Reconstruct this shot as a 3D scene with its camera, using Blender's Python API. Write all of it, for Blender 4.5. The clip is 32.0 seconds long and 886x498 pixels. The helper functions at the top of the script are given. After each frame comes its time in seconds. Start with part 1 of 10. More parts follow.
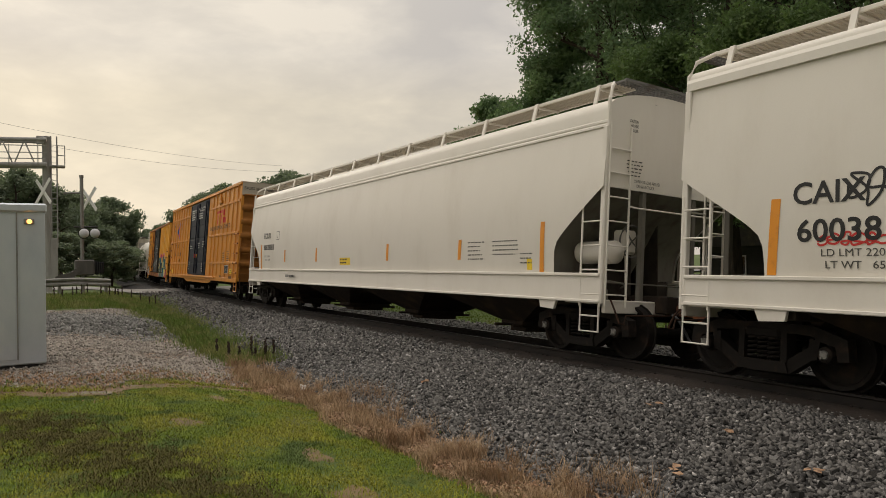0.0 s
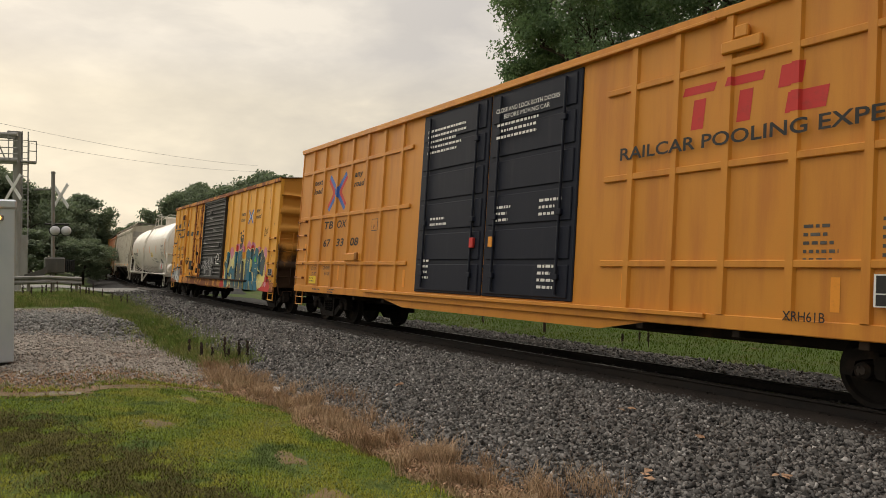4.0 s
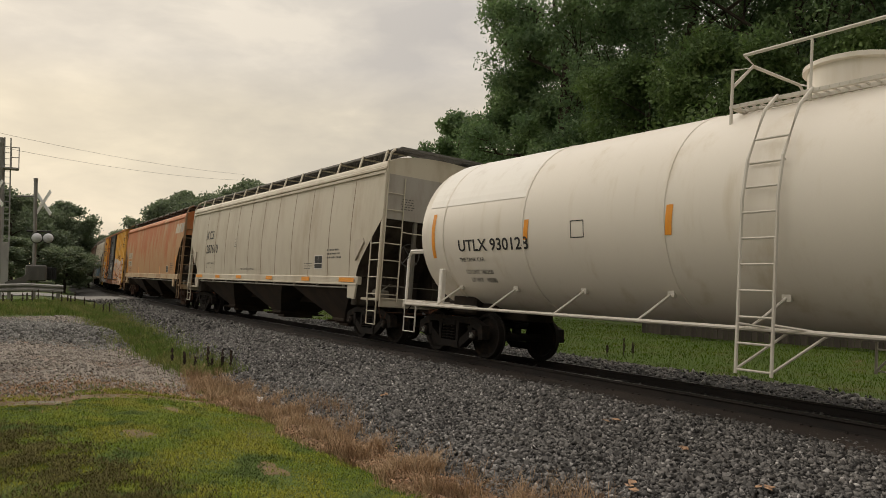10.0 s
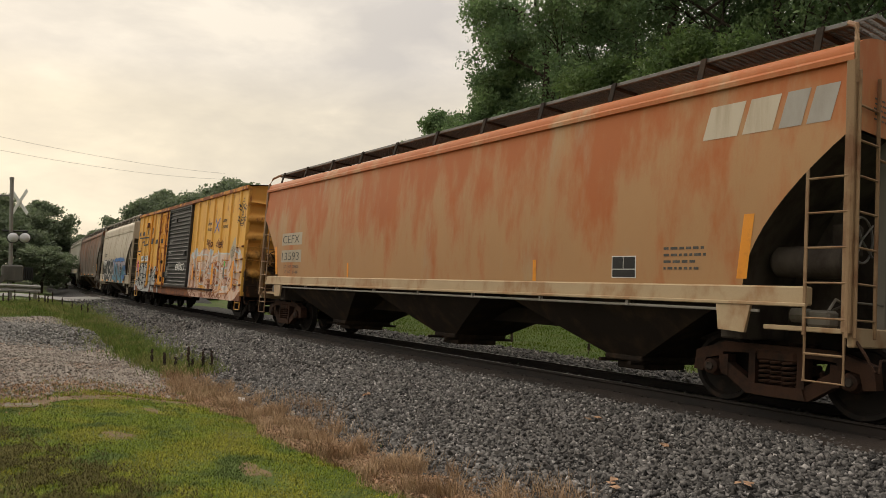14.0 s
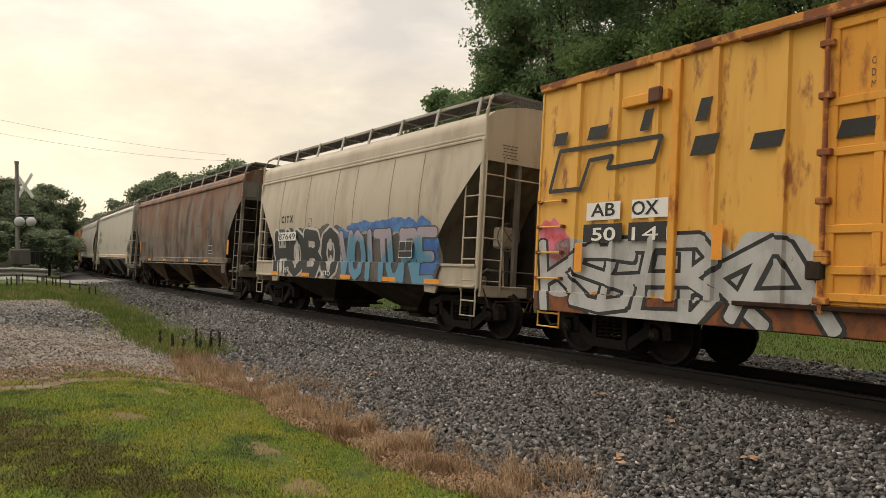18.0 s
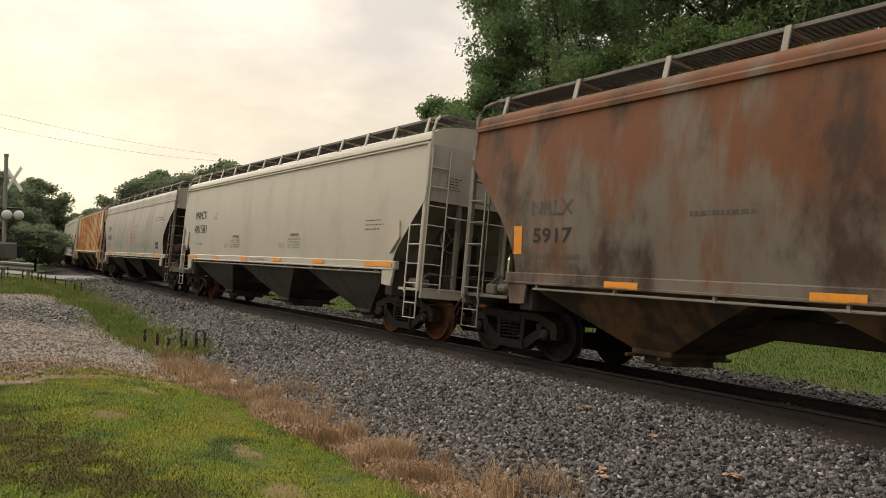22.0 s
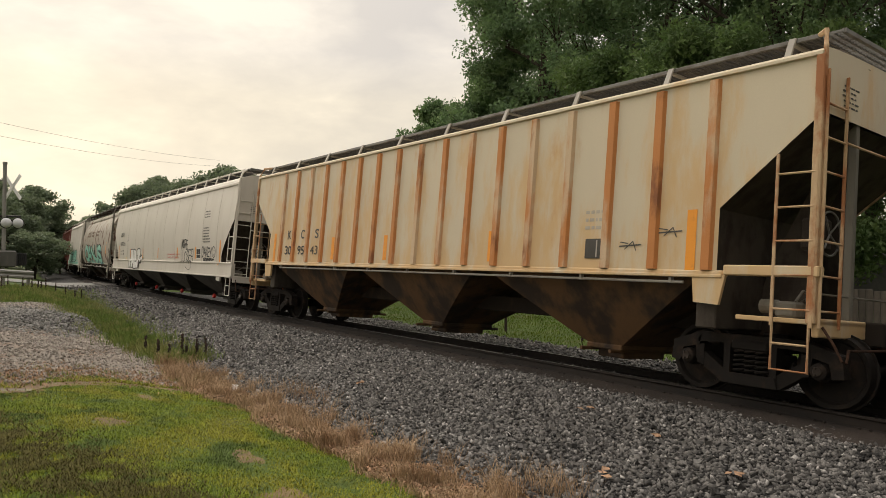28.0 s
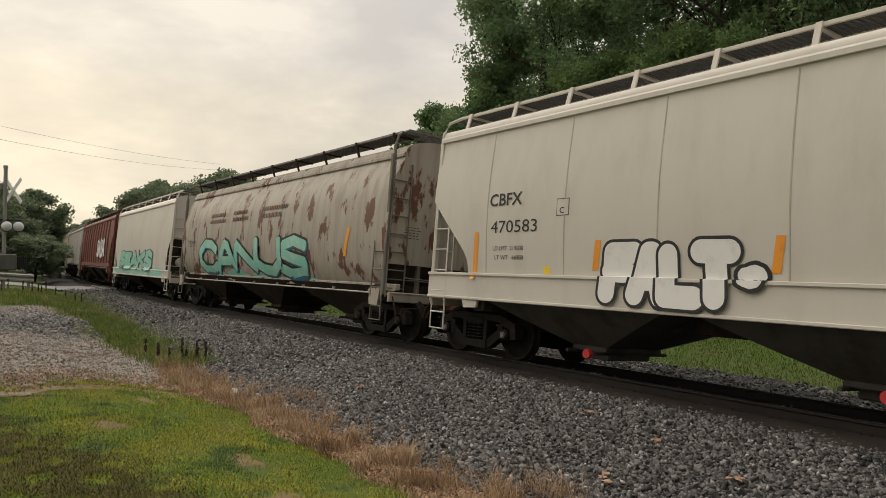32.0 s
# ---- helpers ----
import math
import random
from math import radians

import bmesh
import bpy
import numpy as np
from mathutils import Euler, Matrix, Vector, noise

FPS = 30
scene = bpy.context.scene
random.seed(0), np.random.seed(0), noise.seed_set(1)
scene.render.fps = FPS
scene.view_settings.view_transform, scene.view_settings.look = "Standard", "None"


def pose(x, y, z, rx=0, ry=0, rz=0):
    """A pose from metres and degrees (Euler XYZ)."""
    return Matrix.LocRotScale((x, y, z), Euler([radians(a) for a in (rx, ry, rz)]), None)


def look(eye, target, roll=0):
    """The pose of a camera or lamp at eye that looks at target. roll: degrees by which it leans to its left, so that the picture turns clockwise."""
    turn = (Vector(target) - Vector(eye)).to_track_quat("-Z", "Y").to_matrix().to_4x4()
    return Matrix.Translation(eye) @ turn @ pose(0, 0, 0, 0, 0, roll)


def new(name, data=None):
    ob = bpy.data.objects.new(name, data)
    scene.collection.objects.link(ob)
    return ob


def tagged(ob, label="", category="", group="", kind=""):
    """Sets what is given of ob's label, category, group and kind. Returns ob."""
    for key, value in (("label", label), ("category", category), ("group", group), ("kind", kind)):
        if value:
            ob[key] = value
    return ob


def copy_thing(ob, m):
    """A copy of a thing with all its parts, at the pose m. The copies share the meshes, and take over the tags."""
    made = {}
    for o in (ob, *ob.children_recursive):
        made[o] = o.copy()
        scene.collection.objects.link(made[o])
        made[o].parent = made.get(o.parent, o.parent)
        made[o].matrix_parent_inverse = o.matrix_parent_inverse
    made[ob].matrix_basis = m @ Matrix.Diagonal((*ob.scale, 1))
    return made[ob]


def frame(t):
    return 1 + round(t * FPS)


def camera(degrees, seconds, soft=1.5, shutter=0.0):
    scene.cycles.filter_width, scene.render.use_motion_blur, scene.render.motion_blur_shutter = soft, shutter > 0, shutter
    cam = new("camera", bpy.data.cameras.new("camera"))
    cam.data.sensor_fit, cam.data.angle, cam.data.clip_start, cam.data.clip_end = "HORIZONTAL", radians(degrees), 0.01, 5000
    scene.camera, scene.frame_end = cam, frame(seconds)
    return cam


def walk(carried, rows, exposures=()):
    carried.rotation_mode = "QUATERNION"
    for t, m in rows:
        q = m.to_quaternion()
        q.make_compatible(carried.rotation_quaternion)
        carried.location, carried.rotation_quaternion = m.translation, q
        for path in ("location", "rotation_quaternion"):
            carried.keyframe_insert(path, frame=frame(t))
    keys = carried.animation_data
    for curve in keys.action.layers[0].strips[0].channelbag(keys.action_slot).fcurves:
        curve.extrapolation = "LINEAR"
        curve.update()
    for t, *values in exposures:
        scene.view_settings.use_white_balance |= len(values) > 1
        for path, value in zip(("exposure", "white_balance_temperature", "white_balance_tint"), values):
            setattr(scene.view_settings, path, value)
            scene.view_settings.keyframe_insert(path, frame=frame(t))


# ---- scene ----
# ---- the camera ----
cam = camera(63.0, 32.0, soft=0.75)
EYE_Z = 1.76
EXPOSURES = [(0.0, -0.09, 6500, 10), (3.0, 0.02, 6500, 10), (6.0, 0.15, 6671, 10), (7.0, 0.22, 6690, 11), (8.4, 0.1, 6662, 10), (9.2, -0.01, 6641, 10), (10.0, -0.1, 6605, 10), (11.0, -0.03, 6560, 10), (13.0, 0.07, 6600, 10), (16.0, 0.25, 6720, 11), (18.0, 0.31, 6736, 11), (21.0, 0.39, 6760, 11), (25.0, 0.25, 6720, 11), (28.0, 0.29, 6600, 10), (30.0, 0.19, 6480, 10), (32.0, 0.11, 6500, 10)]
# seconds, yaw, pitch, roll
LOOKS = [
    (0.0, 59.53, 0.69, 1.04),
    (0.5, 59.58, 0.55, 1.07),
    (1.0, 59.53, 0.57, 1.00),
    (1.5, 59.36, 0.52, 0.85),
    (2.0, 59.53, 0.57, 0.86),
    (2.5, 59.43, 0.63, 0.81),
    (3.0, 58.96, 0.78, 0.49),
    (3.5, 58.28, 0.80, 0.31),
    (5.5, 56.66, 1.35, 0.15),
    (6.0, 56.65, 1.27, 0.27),
    (6.5, 56.65, 1.33, 0.23),
    (7.0, 56.80, 1.52, 0.15),
    (7.5, 56.82, 1.77, 0.05),
    (8.0, 57.11, 1.86, 0.00),
    (8.5, 56.97, 1.91, -0.14),
    (9.0, 56.77, 1.94, -0.09),
    (9.5, 56.47, 1.91, -0.14),
    (10.0, 56.55, 1.74, -0.19),
    (10.5, 56.24, 1.91, -0.30),
    (11.0, 55.62, 2.08, -0.06),
    (11.5, 56.70, 2.60, -0.25),
    (12.0, 55.63, 2.57, -0.74),
    (12.5, 55.52, 2.15, -1.77),
    (13.0, 55.66, 2.14, -1.44),
    (13.5, 55.24, 2.13, -0.28),
    (15.5, 55.29, 0.80, 0.32),
    (16.0, 55.73, 0.61, 0.60),
    (16.5, 55.58, 0.34, 0.50),
    (17.0, 55.64, -0.01, 0.47),
    (17.5, 55.45, -0.01, 0.45),
    (18.0, 55.56, 0.02, 0.59),
    (18.5, 55.59, 0.04, 0.60),
    (19.0, 55.92, -0.14, 0.68),
    (19.5, 55.89, -0.35, 0.69),
    (20.0, 55.32, -0.00, -0.72),
    (20.5, 54.63, 1.25, -1.85),
    (21.0, 54.55, 0.63, -1.56),
    (21.5, 54.46, 0.75, -1.62),
    (22.0, 54.74, 0.65, -1.33),
    (22.5, 54.88, 0.74, -1.21),
    (23.0, 54.77, 0.64, -1.10),
    (23.5, 54.60, 0.87, -1.14),
    (24.0, 54.63, 1.17, -1.20),
    (24.5, 54.64, 1.23, -1.12),
    (25.0, 54.77, 1.05, -1.09),
    (25.5, 54.75, 0.93, -0.95),
    (27.5, 54.77, 0.73, -0.58),
    (28.0, 54.73, 0.83, -0.57),
    (28.5, 54.69, 0.83, -0.51),
    (29.0, 54.79, 0.72, -0.39),
    (29.5, 54.80, 0.80, -0.37),
    (30.0, 54.71, 0.88, -0.48),
    (30.5, 54.82, 0.89, -0.50),
    (31.0, 54.82, 0.97, -0.42),
    (31.5, 54.90, 0.94, -0.51),
    (32.0, 54.75, 1.15, -0.65),
]
walk(cam, [(t, pose(0, 0, EYE_Z, 90 + pitch, roll, yaw)) for t, yaw, pitch, roll in LOOKS], EXPOSURES)
# ---- sky and sun: thin bright overcast, the sun low behind cloud beyond the crossing ----
SUN_AZ = radians(96)      # to the left of +y
SUN_EL = radians(22)
sun_way = Vector((-math.sin(SUN_AZ) * math.cos(SUN_EL), math.cos(SUN_AZ) * math.cos(SUN_EL), math.sin(SUN_EL)))


def make_world():
    world = bpy.data.worlds.new("overcast_sky")
    scene.world = world
    world.use_nodes = True
    nt = world.node_tree
    nt.nodes.clear()
    out = nt.nodes.new("ShaderNodeOutputWorld")
    bg = nt.nodes.new("ShaderNodeBackground")
    sky = nt.nodes.new("ShaderNodeTexSky")
    sky.sky_type, sky.sun_disc = "NISHITA", False
    sky.sun_elevation, sky.sun_rotation = SUN_EL, -SUN_AZ
    sky_gain = nt.nodes.new("ShaderNodeMix")
    sky_gain.data_type, sky_gain.blend_type = "RGBA", "MULTIPLY"
    sky_gain.inputs[0].default_value = 1
    sky_gain.inputs[7].default_value = (0.1, 0.1, 0.1, 1)
    nt.links.new(sky.outputs[0], sky_gain.inputs[6])
    co = nt.nodes.new("ShaderNodeTexCoord")
    flat = nt.nodes.new("ShaderNodeMapping")
    flat.inputs["Scale"].default_value = (1.0, 1.0, 2.6)
    nt.links.new(co.outputs["Generated"], flat.inputs[0])
    n1 = nt.nodes.new("ShaderNodeTexNoise")
    n1.inputs["Scale"].default_value, n1.inputs["Detail"].default_value, n1.inputs["Roughness"].default_value = 4.8, 9, 0.54
    n1.inputs["Distortion"].default_value = 0.15
    nt.links.new(flat.outputs[0], n1.inputs["Vector"])
    ramp = nt.nodes.new("ShaderNodeValToRGB")
    e = ramp.color_ramp.elements
    e[0].position, e[0].color = 0.36, (0.635, 0.585, 0.525, 1)
    e[1].position, e[1].color = 0.64, (0.885, 0.80, 0.675, 1)
    mid = e.new(0.5)
    mid.color = (0.735, 0.672, 0.585, 1)
    nt.links.new(n1.outputs["Fac"], ramp.inputs[0])
    # brighter and warmer round the hidden sun
    dot = nt.nodes.new("ShaderNodeVectorMath")
    dot.operation = "DOT_PRODUCT"
    dot.inputs[1].default_value = sun_way
    nt.links.new(co.outputs["Generated"], dot.inputs[0])
    near = nt.nodes.new("ShaderNodeMapRange")
    near.inputs[1].default_value, near.inputs[2].default_value = 0.7, 1.0
    near.interpolation_type = "SMOOTHSTEP"
    nt.links.new(dot.outputs["Value"], near.inputs[0])
    glow = nt.nodes.new("ShaderNodeMix")
    glow.data_type, glow.blend_type = "RGBA", "ADD"
    glow.inputs[7].default_value = (0.10, 0.08, 0.03, 1)
    nt.links.new(near.outputs[0], glow.inputs[0])
    nt.links.new(ramp.outputs[0], glow.inputs[6])
    mix = nt.nodes.new("ShaderNodeMix")
    mix.data_type = "RGBA"
    mix.inputs[0].default_value = 0.93
    nt.links.new(sky_gain.outputs[2], mix.inputs[6])
    nt.links.new(glow.outputs[2], mix.inputs[7])
    # an overcast sky is brighter overhead than at the horizon
    up = nt.nodes.new("ShaderNodeSeparateXYZ")
    nt.links.new(co.outputs["Generated"], up.inputs[0])
    gain = nt.nodes.new("ShaderNodeMapRange")
    gain.inputs[1].default_value, gain.inputs[2].default_value = 0.30, 0.85
    gain.inputs[3].default_value, gain.inputs[4].default_value = 1.0, 2.4
    gain.interpolation_type = "SMOOTHSTEP"
    nt.links.new(up.outputs["Z"], gain.inputs[0])
    # a cream bank of thinner cloud low down, bluer grey above it
    height = nt.nodes.new("ShaderNodeValToRGB")
    h = height.color_ramp.elements
    h[0].position, h[0].color = 0.02, (0.93, 0.91, 0.89, 1)
    h[1].position, h[1].color = 0.42, (0.96, 0.975, 1.02, 1)
    for at_, col in ((0.15, (0.99, 0.965, 0.905, 1)), (0.21, (0.99, 0.97, 0.92, 1)), (0.27, (0.945, 0.95, 0.975, 1))):
        h.new(at_).color = col
    nt.links.new(up.outputs["Z"], height.inputs[0])
    bank = nt.nodes.new("ShaderNodeMix")
    bank.data_type, bank.blend_type = "RGBA", "MULTIPLY"
    bank.inputs[0].default_value = 1
    nt.links.new(mix.outputs[2], bank.inputs[6])
    nt.links.new(height.outputs[0], bank.inputs[7])
    nt.links.new(bank.outputs[2], bg.inputs[0])
    # the cloud is thicker and duller on the side away from the sun
    away = nt.nodes.new("ShaderNodeVectorMath")
    away.operation = "DOT_PRODUCT"
    away.inputs[1].default_value = (sun_way.x, sun_way.y, 0)
    nt.links.new(co.outputs["Generated"], away.inputs[0])
    dull = nt.nodes.new("ShaderNodeMapRange")
    dull.inputs[1].default_value, dull.inputs[2].default_value = -0.95, 0.10
    dull.inputs[3].default_value, dull.inputs[4].default_value = 0.36, 1.0
    dull.interpolation_type = "SMOOTHSTEP"
    nt.links.new(away.outputs["Value"], dull.inputs[0])
    shade = nt.nodes.new("ShaderNodeMath")
    shade.operation = "MULTIPLY"
    nt.links.new(gain.outputs[0], shade.inputs[0])
    nt.links.new(dull.outputs[0], shade.inputs[1])
    nt.links.new(shade.outputs[0], bg.inputs[1])
    nt.links.new(bg.outputs[0], out.inputs[0])


make_world()
sun_data = bpy.data.lights.new("sun", "SUN")
sun_data.energy, sun_data.angle, sun_data.color = 0.6, radians(25), (1.0, 0.9, 0.74)
sun = new("sun", sun_data)
sun.matrix_world = look(sun_way * 100, (0, 0, 0))
# ---- materials ----
MATS = {}


def surface(name, col, col2=None, lo=0.45, hi=0.65, scale=(1, 1, 1), size=3.0, rough=0.6, metal=0.0, bump=0.1, bump_size=60.0,
            fine=0.12, third=None, third_at=(0.6, 0.7), third_scale=(1, 1, 1), third_size=1.5, vary=0.0, spec=0.4, climb=0.0, mid=2.6):
    """Paint, metal, stone or cloth: a base colour, broad stains of col2, rarer marks of third, fine grain and relief."""
    if name in MATS:
        return MATS[name]
    m = bpy.data.materials.new(name)
    m.use_nodes = True
    nt = m.node_tree
    b = nt.nodes["Principled BSDF"]
    b.inputs["Roughness"].default_value, b.inputs["Metallic"].default_value = rough, metal
    b.inputs["Specular IOR Level"].default_value = spec
    co = nt.nodes.new("ShaderNodeTexCoord")

    def noise_at(sc, size_, detail):
        mp = nt.nodes.new("ShaderNodeMapping")
        mp.inputs["Scale"].default_value = sc
        nt.links.new(co.outputs["Object"], mp.inputs[0])
        n = nt.nodes.new("ShaderNodeTexNoise")
        n.inputs["Scale"].default_value, n.inputs["Detail"].default_value, n.inputs["Roughness"].default_value = size_, detail, 0.62
        nt.links.new(mp.outputs[0], n.inputs["Vector"])
        return n.outputs["Fac"]

    def steps(fac, a, b_):
        r = nt.nodes.new("ShaderNodeMapRange")
        r.inputs[1].default_value, r.inputs[2].default_value = a, b_
        r.interpolation_type = "SMOOTHSTEP"
        nt.links.new(fac, r.inputs[0])
        return r.outputs[0]

    def mixed(fac, a, b_, kind="MIX"):
        x = nt.nodes.new("ShaderNodeMix")
        x.data_type, x.blend_type = "RGBA", kind
        for at, v in ((0, fac), (6, a), (7, b_)):
            if isinstance(v, (int, float)):
                x.inputs[at].default_value = v
            elif isinstance(v, tuple):
                x.inputs[at].default_value = (*v, 1)
            else:
                nt.links.new(v, x.inputs[at])
        return x.outputs[2]

    now = tuple(col)
    if col2:
        stain = noise_at(scale, size, 6)
        if climb:      # more of it towards the top
            sep = nt.nodes.new("ShaderNodeSeparateXYZ")
            nt.links.new(co.outputs["Object"], sep.inputs[0])
            ma = nt.nodes.new("ShaderNodeMath")
            ma.operation = "MULTIPLY_ADD"
            ma.inputs[1].default_value, ma.inputs[2].default_value = climb, -climb * mid
            nt.links.new(sep.outputs["Z"], ma.inputs[0])
            ad = nt.nodes.new("ShaderNodeMath")
            ad.operation = "ADD"
            nt.links.new(ma.outputs[0], ad.inputs[0])
            nt.links.new(stain, ad.inputs[1])
            stain = ad.outputs[0]
        now = mixed(steps(stain, lo, hi), now, tuple(col2))
    if third:
        now = mixed(steps(noise_at(third_scale, third_size, 8), *third_at), now, tuple(third))
    grain = noise_at((1, 1, 1), bump_size, 4)
    if fine:
        r = nt.nodes.new("ShaderNodeMapRange")
        r.inputs[3].default_value, r.inputs[4].default_value = 1 - fine, 1 + fine
        nt.links.new(grain, r.inputs[0])
        wide = nt.nodes.new("ShaderNodeMapRange")
        wide.inputs[3].default_value, wide.inputs[4].default_value = 1 - fine, 1 + fine
        nt.links.new(noise_at((1, 1, 0.6), 1.3, 3), wide.inputs[0])
        mul = nt.nodes.new("ShaderNodeMath")
        mul.operation = "MULTIPLY"
        nt.links.new(r.outputs[0], mul.inputs[0])
        nt.links.new(wide.outputs[0], mul.inputs[1])
        val = mul.outputs[0]
        if vary:
            info = nt.nodes.new("ShaderNodeObjectInfo")
            geo = nt.nodes.new("ShaderNodeNewGeometry")
            add = nt.nodes.new("ShaderNodeMath")
            add.operation = "ADD"
            nt.links.new(info.outputs["Random"], add.inputs[0])
            nt.links.new(geo.outputs["Random Per Island"], add.inputs[1])
            fr = nt.nodes.new("ShaderNodeMath")
            fr.operation = "FRACT"
            nt.links.new(add.outputs[0], fr.inputs[0])
            rr = nt.nodes.new("ShaderNodeMapRange")
            rr.inputs[3].default_value, rr.inputs[4].default_value = 1 - vary, 1 + vary
            nt.links.new(fr.outputs[0], rr.inputs[0])
            m2 = nt.nodes.new("ShaderNodeMath")
            m2.operation = "MULTIPLY"
            nt.links.new(val, m2.inputs[0])
            nt.links.new(rr.outputs[0], m2.inputs[1])
            val = m2.outputs[0]
        hs = nt.nodes.new("ShaderNodeHueSaturation")
        if isinstance(now, tuple):
            hs.inputs["Color"].default_value = (*now, 1)
        else:
            nt.links.new(now, hs.inputs["Color"])
        nt.links.new(val, hs.inputs["Value"])
        now = hs.outputs[0]
    if isinstance(now, tuple):
        b.inputs["Base Color"].default_value = (*now, 1)
    else:
        nt.links.new(now, b.inputs["Base Color"])
    if bump:
        bp = nt.nodes.new("ShaderNodeBump")
        bp.inputs["Strength"].default_value, bp.inputs["Distance"].default_value = bump, 0.02
        nt.links.new(grain, bp.inputs["Height"])
        nt.links.new(bp.outputs[0], b.inputs["Normal"])
    MATS[name] = m
    return m


STREAK = (1.6, 1.6, 0.16)
RUST = (0.20, 0.065, 0.025)
M_WHITE = surface("white_car_paint", (0.73, 0.69, 0.62), (0.67, 0.625, 0.55), 0.45, 0.8, (1, 1, 0.4), 1.2, rough=0.5, fine=0.03, bump=0.03)
M_WHITE2 = surface("aged_white_car_paint", (0.56, 0.525, 0.46), (0.485, 0.445, 0.38), 0.45, 0.8, (1.1, 1.1, 0.35), 1.4, rough=0.55, fine=0.04, bump=0.03)
M_GREY = surface("light_grey_car_paint", (0.475, 0.425, 0.345), (0.40, 0.345, 0.265), 0.45, 0.78, (1, 1, 0.4), 1.1, rough=0.55, fine=0.05, bump=0.03,
                 third=(0.36, 0.30, 0.225), third_at=(0.62, 0.85), third_scale=STREAK, third_size=1.8)
M_GREY5 = surface("soiled_beige_grey_car_paint", (0.51, 0.465, 0.37), (0.415, 0.355, 0.265), 0.42, 0.74, (1.1, 1.1, 0.35), 1.5, rough=0.6, fine=0.06, bump=0.04)
M_GREY10 = surface("smooth_light_grey_car_paint", (0.445, 0.42, 0.355), (0.385, 0.35, 0.285), 0.48, 0.75, (1, 1, 0.45), 1.0, rough=0.55, fine=0.04, bump=0.03)
M_GREY2 = surface("worn_grey_car_paint", (0.36, 0.338, 0.30), (0.275, 0.245, 0.205), 0.4, 0.72, (1.1, 1.1, 0.35), 1.5, rough=0.6, fine=0.07, bump=0.04,
                  third=(0.22, 0.165, 0.12), third_at=(0.64, 0.84), third_scale=(1.2, 1.2, 0.3), third_size=1.8)
M_CREAM = surface("dirty_cream_car_paint", (0.52, 0.455, 0.35), (0.40, 0.325, 0.23), 0.42, 0.75, STREAK, 2.4, rough=0.6, fine=0.06, bump=0.04,
                  third=(0.22, 0.15, 0.10), third_at=(0.66, 0.80), third_scale=STREAK, third_size=2.6)
M_ORANGE = surface("faded_orange_car_paint", (0.42, 0.235, 0.105), (0.40, 0.118, 0.030), 0.40, 0.64, (1.1, 1.1, 0.36), 1.2, rough=0.65, fine=0.07, bump=0.05,
                   third=(0.40, 0.29, 0.165), third_at=(0.54, 0.80), third_scale=(1.2, 1.2, 0.30), third_size=1.4, climb=0.085, mid=2.75)
M_BROWN = surface("rust_eaten_grey_car_paint", (0.155, 0.132, 0.106), (0.150, 0.055, 0.019), 0.40, 0.62, (1.1, 1.1, 0.34), 1.25, rough=0.7, fine=0.16, bump=0.06,
                  third=(0.042, 0.023, 0.014), third_at=(0.47, 0.66), third_scale=(1.0, 1.0, 0.5), third_size=0.9, climb=0.075, mid=2.55)
M_SALMON2 = surface("rusting_salmon_spray_paint", (0.60, 0.37, 0.26), (0.64, 0.50, 0.40), 0.42, 0.62, (1, 1, 0.7), 2.0, rough=0.65, fine=0.12, bump=0.0,
                     third=(0.23, 0.075, 0.035), third_at=(0.53, 0.60), third_scale=(1.2, 1.2, 1.0), third_size=2.6)
M_RUSTWHEEL = surface("orange_rusted_wheel", (0.10, 0.042, 0.021), (0.05, 0.025, 0.016), 0.42, 0.64, (1, 1, 1), 5, rough=0.85, fine=0.2, bump=0.15, spec=0.12)
M_FLAKE = surface("flaking_pale_grey_car_paint", (0.36, 0.325, 0.27), (0.26, 0.225, 0.18), 0.42, 0.7, STREAK, 2.4, rough=0.65, fine=0.08, bump=0.05,
                  third=(0.12, 0.052, 0.030), third_at=(0.55, 0.60), third_scale=(1.0, 1.0, 0.45), third_size=2.0)
M_PLUG = surface("rust_stained_yellow_door_paint", (0.72, 0.325, 0.045), (0.34, 0.115, 0.03), 0.53, 0.70, (1.6, 1.6, 0.5), 2.4, rough=0.7, fine=0.12, bump=0.08)
M_RUSTYEDGE = surface("rust_scabbed_yellow_paint", (0.55, 0.24, 0.05), (0.22, 0.075, 0.028), 0.44, 0.52, (1, 1, 1), 2.2, rough=0.8, fine=0.15, bump=0.1)
# Rust brown, darkened so the bay colour holds the shade beneath the body.
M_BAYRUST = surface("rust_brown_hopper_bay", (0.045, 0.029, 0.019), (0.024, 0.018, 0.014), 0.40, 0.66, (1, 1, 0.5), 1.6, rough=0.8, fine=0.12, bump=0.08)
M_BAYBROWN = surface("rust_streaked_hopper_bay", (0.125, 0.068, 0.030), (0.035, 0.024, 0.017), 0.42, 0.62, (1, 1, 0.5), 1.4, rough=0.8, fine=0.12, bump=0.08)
M_ENDGREY = surface("dull_grey_end_sheet", (0.16, 0.15, 0.125), (0.10, 0.085, 0.065), 0.42, 0.68, (1.2, 1.2, 0.4), 2.0, rough=0.75, fine=0.1, bump=0.05)
# Rust colour lowered to carry the shadow under the cars as well.
M_RUSTIRON = surface("rust_coated_truck_iron", (0.048, 0.025, 0.016), (0.026, 0.017, 0.013), 0.42, 0.66, (1, 1, 1), 5, rough=0.85, fine=0.2, bump=0.2, spec=0.12)
